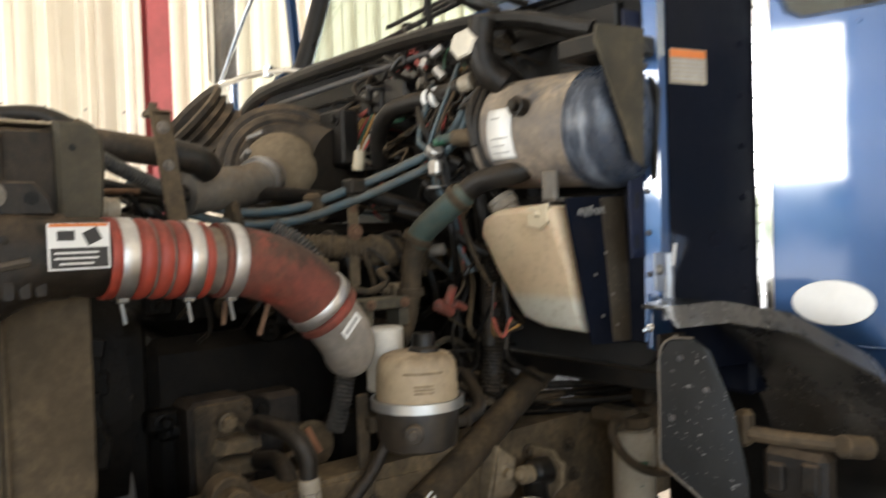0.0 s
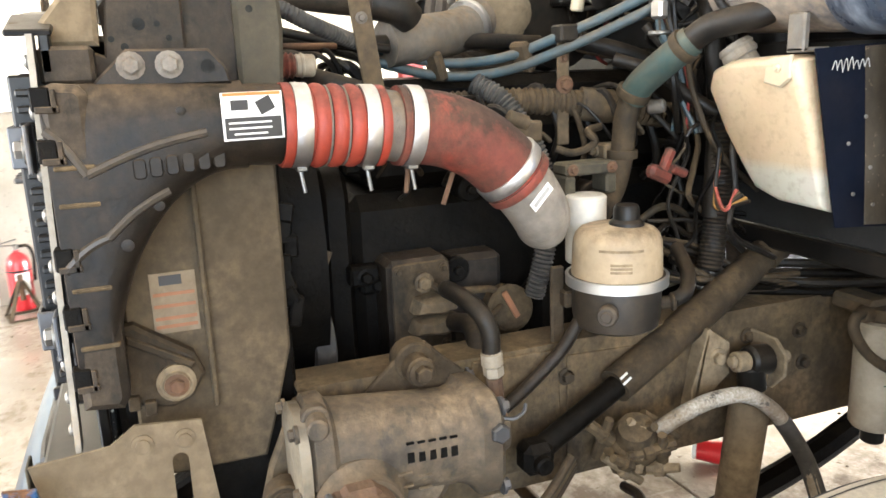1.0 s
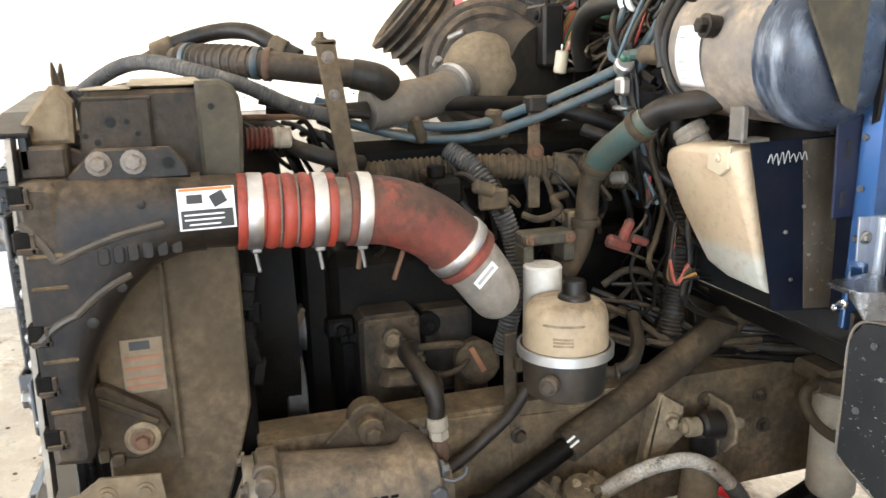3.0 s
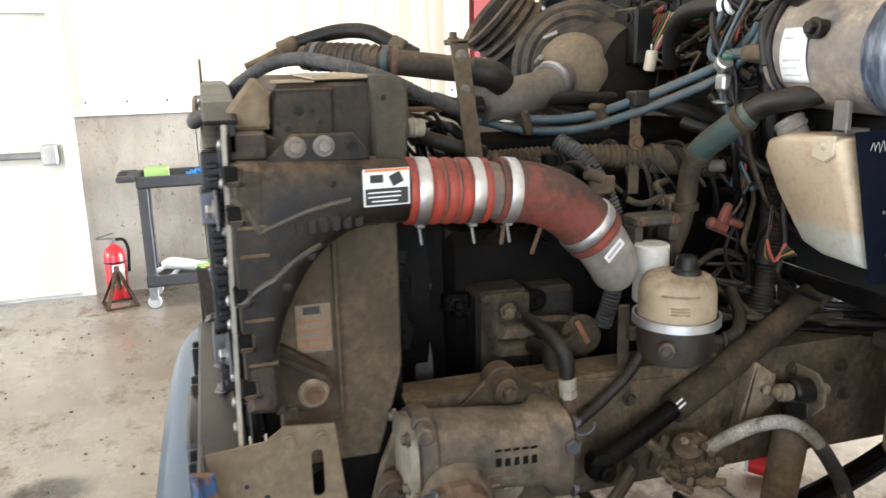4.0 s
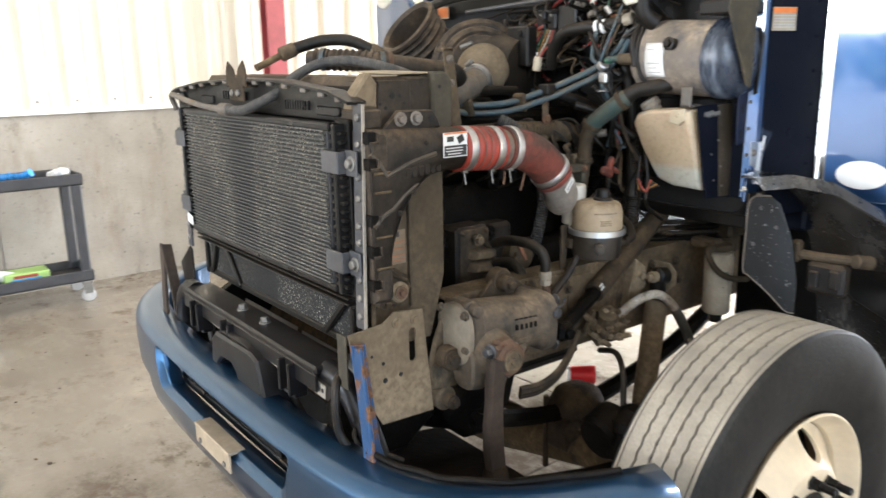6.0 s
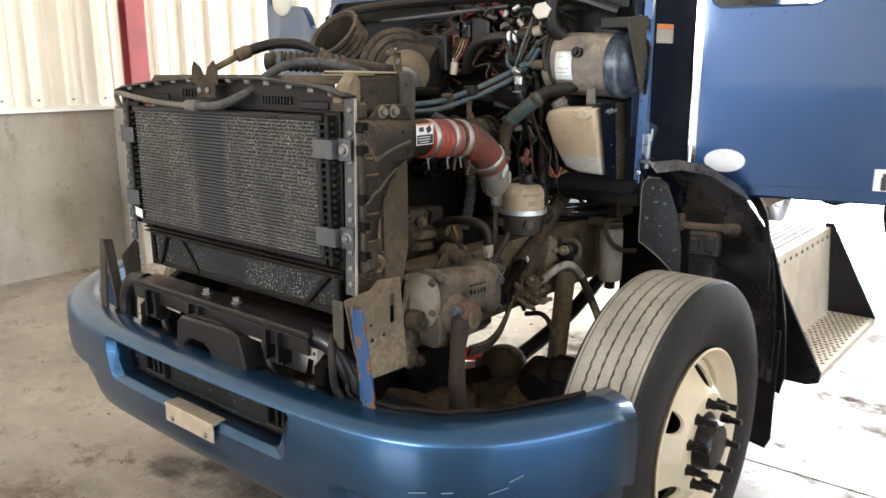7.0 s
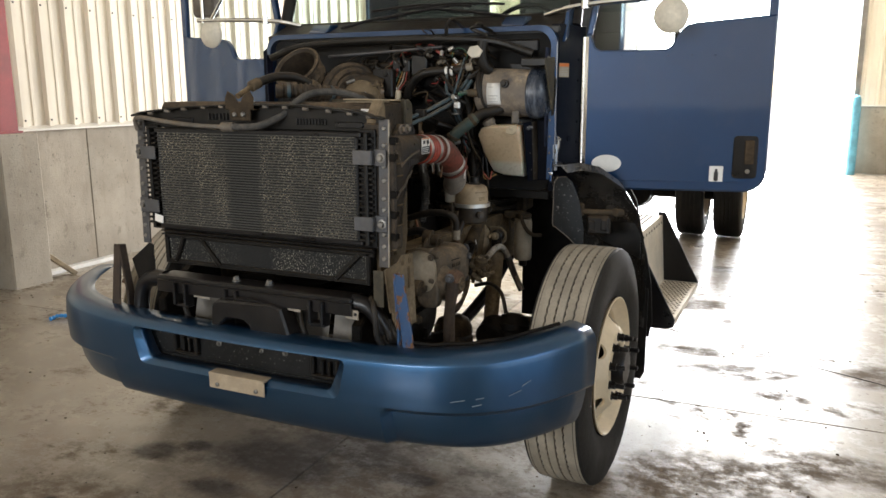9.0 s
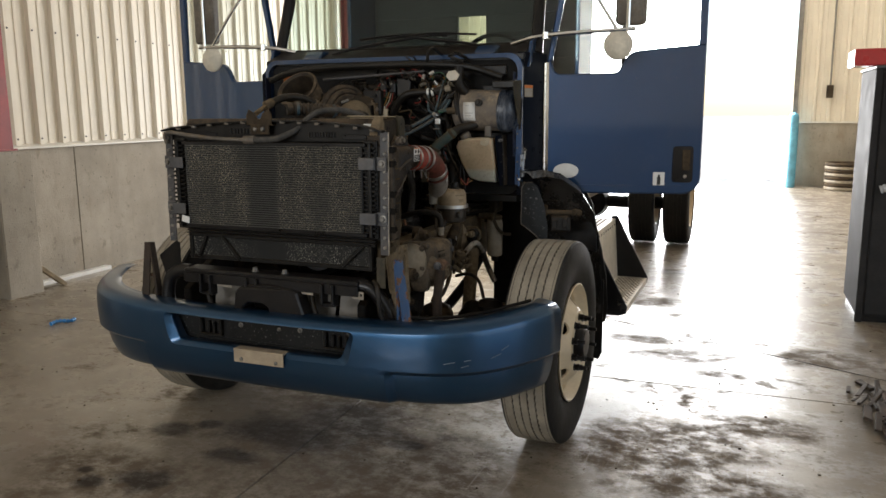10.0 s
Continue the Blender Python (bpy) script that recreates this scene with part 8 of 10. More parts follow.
for i in range(34):
    x, y, z = random.uniform(0.12, 0.47), random.uniform(1.10, 1.18), random.uniform(1.78, 1.96)
    k = random.random()
    if k < 0.45:
        r = random.uniform(0.022, 0.05)
        t0 = random.uniform(0, 6)
        q = [(x + r * math.cos(t0 + a * 0.8), y + 0.01 * math.sin(a + i), z + r * 0.8 * math.sin(t0 + a * 0.8)) for a in range(6)]
        part("wire", Shape().tube(q, random.choice((0.0025, 0.0035, 0.006)), 7, 4), random.choice(("rubber", "rubber", "rubber_tan", "wire_red", "wire_green", "filter_white")), harness)
    elif k < 0.75:
        rot = (random.uniform(-40, 40), random.uniform(-50, 50), random.uniform(-60, 60))
        part("connector", Shape().slab((x, y, z), (0.032, 0.02, 0.018), rot, 0.003).slab((x + 0.02, y, z), (0.014, 0.013, 0.012), rot, 0.002), random.choice(("black_clean", "black", "cap_grey", "rubber_tan")), harness)
    else:
        d = Vector((random.uniform(-1, 1), -0.3, random.uniform(-1, 1))).normalized() * 0.03
        part("connector", Shape().cyl((x, y, z), tuple(Vector((x, y, z)) + d), 0.010, n=10, c=0.002), random.choice(("filter_white", "rubber", "greytan", "clamp")), harness)
hx = Shape()
hx.prism([(0.492 + 0.040 * math.cos(radians(60 * i + 8)), 1.931 + 0.031 * math.sin(radians(60 * i + 8))) for i in range(6)], "y", 1.065, 1.085, 0.004)
part("hex_cap", hx, "hex_cream", truck, "cream hexagonal cap")
part("cap_neck", Shape().tube([(0.50, 1.085, 1.92), (0.51, 1.12, 1.89), (0.52, 1.18, 1.85)], 0.03, 14), "black", truck)
part("hood_prop_rod", Shape().cyl((-0.33, 1.09, 1.925), (0.29, 1.15, 1.962), 0.008, n=10), "channel", truck, "grey prop rod")

# -- wheels --
def tyre_profile():
    """Half-width to half-width section with circumferential grooves: (radius, across)."""
    pts = [(0.306, -0.100), (0.314, -0.112), (0.340, -0.122), (0.400, -0.134), (0.455, -0.133), (0.500, -0.128), (0.524, -0.119), (0.5315, -0.108)]
    tread = []
    for c in (-0.057, -0.019, 0.019, 0.057):
        tread += [(0.534, c - 0.0036), (0.524, c - 0.0026), (0.524, c + 0.0026), (0.534, c + 0.0036)]
    return pts, tread, [(r, -w) for r, w in pts[::-1]]


def wheel(parent, x, y, sx, steer=0.0, dual=False, n=176):
    """Tyre, tread, rim with hand holes, hub and studs; sx is the side it faces."""
    m = pose(x, y, 0.536, 0, 0, steer) @ Matrix.Diagonal((1.2 if dual else 1, 1, 1, 1)) @ Matrix.Diagonal((sx, 1, 1, 1))
    a, tread, z = tyre_profile()

    def spin(profile, close, wavy=False):
        s = Shape()
        rings = []
        for i in range(n):
            t = math.tau * i / n
            ring = []
            for r, w in profile:
                ww = w + (0.0022 * (1 if i % 2 else -1) if wavy and 0.02 < abs(w) < 0.09 else 0)
                ring.append(m @ Vector((ww, r * math.cos(t), r * math.sin(t))))
            rings.append(ring)
        k = len(profile)
        for ring in rings:
            s.v += [tuple(p) for p in ring]
        for i in range(n):
            j = (i + 1) % n
            for q in range(k - 1):
                s.f.append((i * k + q, i * k + q + 1, j * k + q + 1, j * k + q))
        return s

    side = spin(a, False)
    b = spin(z, False)
    side.add(b.v, b.f)
    tyre = part("tyre", side, "tyre", parent, "black dusty truck tyre")
    wheel_tread = spin([(0.5315, -0.108)] + tread + [(0.5315, 0.108)], False, True)
    part("tread", wheel_tread, "tyre" if dual else "tread", tyre, "pale worn ribbed tread", 25)
    lines = Shape()
    for c in (-0.057, -0.019, 0.019, 0.057):
        g = spin([(0.5260, c - 0.0032), (0.5261, c), (0.5260, c + 0.0032)], False, True)
        lines.add(g.v, g.f)
    for c in (-0.0975, 0.0975):
        g = spin([(0.5333, c - 0.0012), (0.5336, c), (0.5332, c + 0.0012)], False)
        lines.add(g.v, g.f)
    part("groove", lines, "groove", tyre)
    # rim barrel and dished disc
    barrel = spin([(0.310, 0.118), (0.312, 0.124), (0.306, 0.127), (0.298, 0.118), (0.290, 0.09), (0.272, 0.07), (0.266, 0.02), (0.270, -0.09), (0.30, -0.12)], False)
    rim = part("rim", barrel, "rim", parent, "cream painted steel wheel rim")
    out = 1 if not dual else -0.35

    def dish(r):
        if r > 0.25:
            return 0.055
        if r > 0.165:
            return 0.055 + 0.085 * out * ((0.25 - r) / 0.085) ** 0.8
        return 0.055 + 0.085 * out

    disc = Shape()
    holes = 5
    for h in range(holes):
        mid = math.tau * (h + 0.02) / holes
        half = math.pi / holes
        r0, r1, rc, rh = 0.165, 0.268, 0.215, 0.037
        steps = 12
        loop = [(r0, mid - half + 2 * half * i / steps) for i in range(steps)] + [(r0 + (r1 - r0) * i / 4, mid + half) for i in range(4)] + [(r1, mid + half - 2 * half * i / steps) for i in range(steps)] + [(r1 - (r1 - r0) * i / 4, mid - half) for i in range(4)]
        inner, inner2, outer = [], [], []
        for r, t in loop:
            px, py = r * math.cos(t), r * math.sin(t)
            cxh, cyh = rc * math.cos(mid), rc * math.sin(mid)
            d = math.hypot(px - cxh, py - cyh)
            ux, uy = (px - cxh) / d, (py - cyh) / d
            ix, iy = cxh + ux * rh, cyh + uy * rh
            outer.append((dish(r), px, py))
            zc = dish(math.hypot(ix, iy))
            inner.append((zc, ix, iy))
            inner2.append((zc - 0.012, cxh + ux * rh * 0.97, cyh + uy * rh * 0.97))
        mids = [tuple((a1 + b1) / 2 for a1, b1 in zip(p, q)) for p, q in zip(outer, inner)]
        mids = [(dish(math.hypot(p[1], p[2])), p[1], p[2]) for p in mids]
        rr = [[m @ Vector(p) for p in ring] for ring in (outer, mids, inner, inner2)]
        disc.rings(rr, cap=False)
    face = [(0.166, dish(0.1651)), (0.160, dish(0.15) + 0.002), (0.110, dish(0.1) + 0.002), (0.104, dish(0.1) - 0.002), (0.100, dish(0.1) - 0.03)]
    c = Shape()
    rings = [[m @ Vector((w, r * math.cos(math.tau * i / 40), r * math.sin(math.tau * i / 40))) for i in range(40)] for r, w in face]
    c.rings(rings, cap=False)
    disc.add(c.v, c.f)
    part("disc", disc, "rim", rim, "", 40)
    face_x = dish(0.1)
    part("hub", Shape().lathe([(0.104, -0.06), (0.104, 0.012), (0.085, 0.018), (0.080, 0.055), (0.070, 0.066), (0.03, 0.068)], m @ Vector((face_x - 0.02, 0, 0)), m.to_3x3() @ Vector((1, 0, 0)), 32), "black_clean", rim, "black hub cap")
    for i in range(10):
        t = math.tau * (i + 0.5) / 10
        p = m @ Vector((face_x, 0.1375 * math.cos(t), 0.1375 * math.sin(t)))
        d = m.to_3x3() @ Vector((1, 0, 0))
        nut = Shape().lathe([(0.021, 0.0), (0.021, 0.006), (0.0165, 0.008), (0.0165, 0.03)], p, d, 6)
        nut.lathe([(0.011, 0.03), (0.011, 0.066), (0.008, 0.069)], p, d, 10)
        part("lug_nut", nut, "black_clean", rim)
    part("brake_drum", Shape().lathe([(0.18, -0.12), (0.258, -0.11), (0.258, 0.02), (0.16, 0.05)], m @ Vector((-0.02, 0, 0)), m.to_3x3() @ Vector((1, 0, 0)), 32), "grime", rim)


def wheel_part(name, label):
    ob = new(name)
    ob.empty_display_size = 0.05
    ob.parent = truck
    ob.matrix_parent_inverse = BASE[truck.name]
    return tagged(ob, label)


wheel(wheel_part("front_wheel", "front wheel with cream steel rim and long black lug nuts"), 1.10, 0.955, 1, -1.0)
wheel(wheel_part("front_wheel", "front wheel on the far side"), -1.10, 0.955, -1, -1.0)
for sx in (1, -1):
    for k, x in enumerate((0.70, 1.13)):
        wheel(wheel_part("rear_wheel", "dual rear wheel"), sx * x, 7.55, sx, 0, True, 56)
part("rear_axle", Shape().cyl((-1.0, 7.55, 0.516), (1.0, 7.55, 0.516), 0.08).lathe([(0.05, -0.25), (0.2, -0.15), (0.23, 0), (0.2, 0.15), (0.05, 0.25)], (0, 7.55, 0.52), (0, 1, 0), 28), "grime", truck)

# -- fender liner, mud flap and steps --
for sx in (1, -1):
    archp = Shape()
    prof = [(1.145, 1.405), (1.22, 1.41), (1.32, 1.385), (1.45, 1.30), (1.56, 1.17), (1.63, 1.02), (1.665, 0.86), (1.675, 0.68), (1.665, 0.52)]
    rings = []
    for i, (y, z) in enumerate(prof):
        a = prof[max(i - 1, 0)]
        c = prof[min(i + 1, len(prof) - 1)]
        d = Vector((c[0] - a[0], c[1] - a[1])).normalized()
        nx, nz = d.y, -d.x
        wide = (0.93, 0.98, 1.05, 1.13, 1.18, 1.205, 1.215, 1.22, 1.22)[i]
        rings.append([(sx * 0.86, y, z), (sx * (wide - 0.03), y, z), (sx * wide, y + nx * 0.03, z + nz * 0.03), (sx * (wide + 0.008), y + nx * 0.028, z + nz * 0.028), (sx * (wide - 0.01), y - nx * 0.008, z - nz * 0.008), (sx * 0.86, y - nx * 0.008, z - nz * 0.008)])
    archp.rings(rings)
    liner = part("fender_liner", archp, "liner", truck, "dusty black inner fender liner", 60)
    fp = Shape().prism([(sx * 0.862, 1.10), (sx * 0.862, 1.36), (sx * 0.885, 1.395), (sx * 0.99, 1.40), (sx * 1.10, 1.32), (sx * 1.17, 1.20), (sx * 1.20, 1.05), (sx * 1.20, 0.90), (sx * 1.0, 0.98), (sx * 0.90, 1.07)], "y", 1.60, 1.612, 0.003)
    part("liner_back", fp, "black", liner)
    fr0 = Shape().prism([(0.848, 1.12), (0.850, 1.31), (0.866, 1.342), (0.905, 1.346), (0.930, 1.325), (0.965, 1.22), (0.985, 1.10), (0.985, 1.0), (0.962, 1.005), (0.915, 1.055), (0.865, 1.10)], "y", 1.206, 1.212, 0.002)
    front = Shape()
    front.v, front.f = [(sx * x, y + (x - 0.85) * 0.45, z) for x, y, z in fr0.v], fr0.f
    part("liner_plate", front, "liner_flat", liner, "flat black plate with worn pale edge")
    edge = Shape().tube([(sx * 0.985, 1.268, 1.0), (sx * 0.962, 1.258, 1.005), (sx * 0.915, 1.236, 1.055), (sx * 0.865, 1.214, 1.10), (sx * 0.848, 1.207, 1.12), (sx * 0.849, 1.207, 1.22), (sx * 0.850, 1.208, 1.31), (sx * 0.866, 1.215, 1.343), (sx * 0.905, 1.233, 1.347)], 0.0025, 6)
    part("plate_edge", edge, "greytan", liner)
    b = Shape()
    for x, z in ((0.885, 1.31), (0.925, 1.255), (0.87, 1.20)):
        b.lathe([(0.006, 0), (0.005, 0.004)], (sx * x, 1.206 + (x - 0.85) * 0.45, z), (0, -1, 0), 8)
    part("bolt", b, "steel_dark", liner)
    hb = Shape().tube([(sx * 0.96, 1.30, 1.175), (sx * 1.04, 1.32, 1.172), (sx * 1.13, 1.35, 1.172)], 0.014, 10).box((sx * 0.945, 1.285, 1.15), (sx * 0.975, 1.32, 1.215), 0.008).cyl((sx * 1.12, 1.325, 1.175), (sx * 1.14, 1.38, 1.165), 0.020)
    part("hood_support", hb, "rubber_tan", liner, "dusty hood support bracket")
    part("support_clip", Shape().box((sx * 0.985, 1.31, 1.06), (sx * 1.10, 1.36, 1.155), 0.012).box((sx * 1.00, 1.30, 1.08), (sx * 1.03, 1.32, 1.13), 0.004).box((sx * 1.06, 1.30, 1.085), (sx * 1.09, 1.32, 1.14), 0.004), "duct", liner)
    flap = Shape().prism([(sx * 0.95, 0.72), (sx * 1.235, 0.72), (sx * 1.235, 0.26), (sx * 1.215, 0.215), (sx * 1.13, 0.23), (sx * 1.02, 0.26), (sx * 0.95, 0.25)], "y", 1.685, 1.695, 0.002)
    part("mud_flap", flap, "black", truck, "black rubber mud flap")
    flap2 = Shape().prism([(sx * 0.98, 1.18), (sx * 1.05, 1.188), (sx * 1.096, 1.168), (sx * 1.138, 1.106), (sx * 1.177, 1.004), (sx * 1.208, 0.901), (sx * 1.237, 0.744), (sx * 1.254, 0.528), (sx * 1.238, 0.442), (sx * 1.207, 0.45), (sx * 1.13, 0.5), (sx * 1.0, 0.6)], "y", 1.735, 1.748, 0.002)
    part("splash_panel", flap2, "black", truck, "black splash panel")
    # diamond-plate cab step
    step = part("cab_step", Shape().prism([(sx * 1.345, 0.470), (sx * 1.345, 0.505), (sx * 1.13, 0.505), (sx * 1.10, 0.94), (sx * 0.80, 0.94), (sx * 0.80, 0.925), (sx * 1.085, 0.925), (sx * 1.115, 0.490), (sx * 1.33, 0.490), (sx * 1.33, 0.470)], "y", 1.90, 2.84, 0.002), "step_alu", truck, "aluminium tread-plate cab step")
    for y in (1.885, 2.842):
        part("step_gusset", Shape().prism([(sx * 1.345, 0.468), (sx * 1.35, 0.51), (sx * 1.115, 0.96), (sx * 1.07, 0.96), (sx * 1.07, 0.45), (sx * 1.30, 0.45)], "y", y, y + 0.014, 0.003), "black_clean", step, "black triangular gusset")
    nubs = Shape()
    for i in range(28):
        for j in range(7):
            y, x = 1.93 + i * 0.0325, 1.15 + j * 0.026 + (0.013 if i % 2 else 0)
            nubs.slab((sx * x, y, 0.506), (0.017, 0.0055, 0.004), (0, 0, 40 if (i + j) % 2 else -40), 0.0012)
            nubs.slab((sx * (1.1265 - 0.0296 * (j * 0.058 + 0.02) / 0.435), y, 0.53 + j * 0.055), (0.004, 0.017, 0.0055), (40 if (i + j) % 2 else -40, 0, 0), 0.0012)
            nubs.slab((sx * (0.84 + j * 0.034), y, 0.941), (0.017, 0.0055, 0.004), (0, 0, 40 if (i + j) % 2 else -40), 0.0012)
    lugs = part("tread_lug", nubs, "dirt", step, "raised grip pattern")
    tagged(lugs, "raised grip pattern", kind="stuff")
    b = Shape()
    for i in range(11):
        b.lathe([(0.010, 0), (0.008, 0.002)], (sx * 1.1035, 1.95 + i * 0.083, 0.90), (sx, 0, 0), 10)
    part("punched_hole", b, "dark_void", step)

# -- cab --


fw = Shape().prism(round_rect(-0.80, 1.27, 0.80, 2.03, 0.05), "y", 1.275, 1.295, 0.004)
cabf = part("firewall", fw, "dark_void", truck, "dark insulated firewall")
for sx in (1, -1):
    part("firewall_pad", Shape().box((sx * 0.05, 1.262, 1.35), (sx * 0.72, 1.277, 1.62), 0.01), "black", cabf)
# blue cowl hoop round the engine opening
outer = [(-0.835, 1.33)] + [(-0.835, 1.93)] + arc(-0.755, 1.975, 0.08, 180, 90, 6) + arc(0.755, 1.975, 0.08, 90, 0, 6) + [(0.835, 1.33)]
inner = [(-0.80, 1.33)] + [(-0.80, 1.91)] + arc(-0.735, 1.955, 0.075, 180, 90, 6) + arc(0.735, 1.955, 0.075, 90, 0, 6) + [(0.80, 1.33)]
hoop = Shape()
ringsets = []
for o, i in zip(outer, inner):
    ringsets.append([(o[0], 1.245, o[1]), (o[0], 1.36, o[1] + 0.01), (i[0], 1.29, i[1]), (i[0], 1.237, i[1])])
hoop.rings(ringsets)
cowl = part("cowl_hoop", hoop, "blue", truck, "glossy blue cowl edge", 60)
b = Shape()
for sx in (1, -1):
    for i in range(7):
        b.lathe([(0.006, 0), (0.005, 0.003)], (sx * 0.812, 1.238, 1.38 + i * 0.078), (0, -1, 0), 8)
part("rivet", b, "steel_dark", cowl)
lp = Shape().prism([(1.212, 1.500), (1.270, 1.498), (1.272, 1.375), (1.245, 1.372), (1.240, 1.425), (1.214, 1.432)], "x", 0.838, 0.842, 0.001)
lp.lathe([(0.010, 0), (0.0115, 0.002), (0.0115, 0.123), (0.010, 0.125)], (0.838, 1.255, 1.373), (0, 0.02, 1), 16)
latch = part("hood_latch", lp, "latch_alu", cowl, "bright aluminium hood latch plate")
part("bolt", Shape().bolt((0.842, 1.226, 1.468), (1, 0, 0), 0.007, 0.006), "steel", latch)
part("latch_bracket", Shape().prism([(1.210, 1.425), (1.235, 1.418), (1.240, 1.370), (1.285, 1.368), (1.285, 1.350), (1.222, 1.318), (1.205, 1.325)], "x", 0.826, 0.836, 0.002), "blue", cowl)
part("bolt", Shape().lathe([(0.008, 0), (0.008, 0.006), (0.005, 0.007), (0.005, 0.028), (0.003, 0.03)], (0.832, 1.208, 1.362), (0.3, -1, 0), 10), "chrome", cowl)
lb2 = part("liner_bracket", Shape().prism([(1.215, 1.350), (1.300, 1.345), (1.300, 1.315), (1.24, 1.295), (1.215, 1.305)], "x", 0.838, 0.846, 0.002), "oily", cowl, "dirty black liner bracket")
part("bolt", Shape().bolt((0.846, 1.262, 1.332), (1, 0, 0), 0.009, 0.008), "alu_dull", lb2)
# navy fixing flange ahead of the hoop, drilled and bolted
for sx in (1, -1):
    fl = Shape().prism([(1.200, 1.490), (1.190, 1.76), (1.190, 1.95), (1.242, 1.95), (1.242, 1.490)], "x", sx * 0.797, sx * 0.802, 0.0015)
    flg = part("cowl_flange", fl, "navy_gloss", cowl, "navy drilled fixing flange")
    for z in (1.90, 1.83, 1.752, 1.674):
        part("bolt", Shape().lathe([(0.013, 0), (0.013, 0.0025), (0.008, 0.003), (0.008, 0.008), (0.006, 0.010)], (sx * 0.802, 1.219, z), (sx, 0, 0), 12), "steel", flg)
    part("slot", Shape().prism(round_rect(1.213, 1.582, 1.222, 1.612, 0.004, 3), "x", sx * 0.8018, sx * 0.8032, 0.0004).prism(round_rect(1.210, 1.508, 1.220, 1.534, 0.004, 3), "x", sx * 0.8018, sx * 0.8032, 0.0004), "dark_void", flg)
# black cowl tray and weatherstrip under the windshield
tray = Shape().prism([(1.25, 1.985), (1.29, 2.00), (1.42, 2.055), (1.42, 2.02), (1.30, 1.95), (1.25, 1.94)], "x", -0.74, 0.74, 0.004)
part("cowl_tray", tray, "black", truck, "black cowl tray")
part("cowl_bulge", Shape().tube([(-0.74, 1.16, 1.93), (-0.5, 1.13, 1.985), (0.0, 1.13, 2.0), (0.5, 1.14, 1.985), (0.74, 1.18, 1.92)], 0.02, 10), "black", cowl)
top = Shape().prism([(1.262, 2.050), (1.30, 2.062), (1.47, 2.13), (1.47, 2.09), (1.30, 2.02), (1.262, 2.022)], "x", -0.84, 0.84, 0.006)
part("cowl_top", top, "black", truck, "black cowl panel under the windshield")
for sx in (-0.52, 0.60):
    part("washer_block", Shape().prism([(1.27, 2.06), (1.33, 2.105), (1.40, 2.11), (1.40, 2.06)], "x", sx - 0.06, sx + 0.06, 0.008), "blue", truck)
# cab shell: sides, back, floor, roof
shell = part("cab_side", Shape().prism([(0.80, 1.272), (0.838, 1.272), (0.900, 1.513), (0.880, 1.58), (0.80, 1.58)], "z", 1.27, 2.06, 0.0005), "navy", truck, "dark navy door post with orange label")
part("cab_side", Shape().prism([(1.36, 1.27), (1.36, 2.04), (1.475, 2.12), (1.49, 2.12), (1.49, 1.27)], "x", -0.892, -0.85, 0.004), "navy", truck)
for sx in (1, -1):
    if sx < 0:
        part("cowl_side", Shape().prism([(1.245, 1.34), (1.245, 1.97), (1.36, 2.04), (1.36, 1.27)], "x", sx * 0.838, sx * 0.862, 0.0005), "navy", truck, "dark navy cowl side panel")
    part("rear_side", Shape().prism([(2.42, 1.24), (2.42, 2.95), (2.85, 2.95), (2.85, 1.24)], "x", sx * 0.86, sx * 0.89, 0.006), "blue", truck)
    part("a_pillar", Shape().tube([(sx * 0.862, 1.44, 2.06), (sx * 0.85, 1.52, 2.30), (sx * 0.83, 1.66, 2.78)], 0.035, 12), "black_clean", truck, "black windshield pillar")
    part("quarter_panel", Shape().prism([(1.30, 1.98), (1.46, 2.06), (1.46, 2.16), (1.36, 2.12)], "x", sx * 0.84, sx * 0.86, 0.003), "blue", truck)
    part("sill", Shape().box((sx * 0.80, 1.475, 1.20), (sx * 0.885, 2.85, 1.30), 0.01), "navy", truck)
    part("roof_rail", Shape().tube([(sx * 0.83, 1.66, 2.78), (sx * 0.83, 2.85, 2.82)], 0.04, 10), "blue", truck)
part("cab_floor", Shape().box((-0.80, 1.28, 1.225), (0.80, 2.85, 1.265), 0.004), "black", truck)
back = Shape()
back.box((-0.86, 2.83, 1.24), (0.86, 2.87, 2.12), 0.004).box((-0.86, 2.83, 2.45), (0.86, 2.87, 2.95), 0.004).box((-0.86, 2.83, 2.12), (-0.15, 2.87, 2.45), 0.004).box((0.08, 2.83, 2.12), (0.86, 2.87, 2.45), 0.004)
part("cab_back", back, "interior", truck, "cab back wall with a window")
part("rear_window", Shape().box((-0.15, 2.845, 2.12), (0.08, 2.85, 2.45), 0.001), "glass_clear", truck).visible_shadow = False
part("roof", Shape().prism([(1.62, 2.76), (1.66, 2.83), (1.85, 2.93), (2.86, 2.97), (2.86, 2.93), (1.85, 2.88), (1.68, 2.78)], "x", -0.86, 0.86, 0.01), "blue", truck)
dash = Shape().prism([(1.42, 1.75), (1.40, 2.06), (1.55, 2.10), (1.80, 2.06), (1.86, 1.95), (1.80, 1.75)], "x", -0.82, 0.82, 0.02)
part("dashboard", dash, "interior", truck)
part("steering_wheel", Shape().tube([(0.42 + 0.2 * math.cos(math.tau * i / 20), 1.93 + 0.10 * math.sin(math.tau * i / 20), 2.06 + 0.17 * math.sin(math.tau * i / 20)) for i in range(21)], 0.014, 8, 2), "black_clean", truck)
for x in (0.42, -0.42):
    part("seat", Shape().box((x - 0.25, 2.1, 1.45), (x + 0.25, 2.6, 1.58), 0.05).box((x - 0.24, 2.55, 1.5), (x + 0.24, 2.68, 2.3), 0.05), "interior", truck)
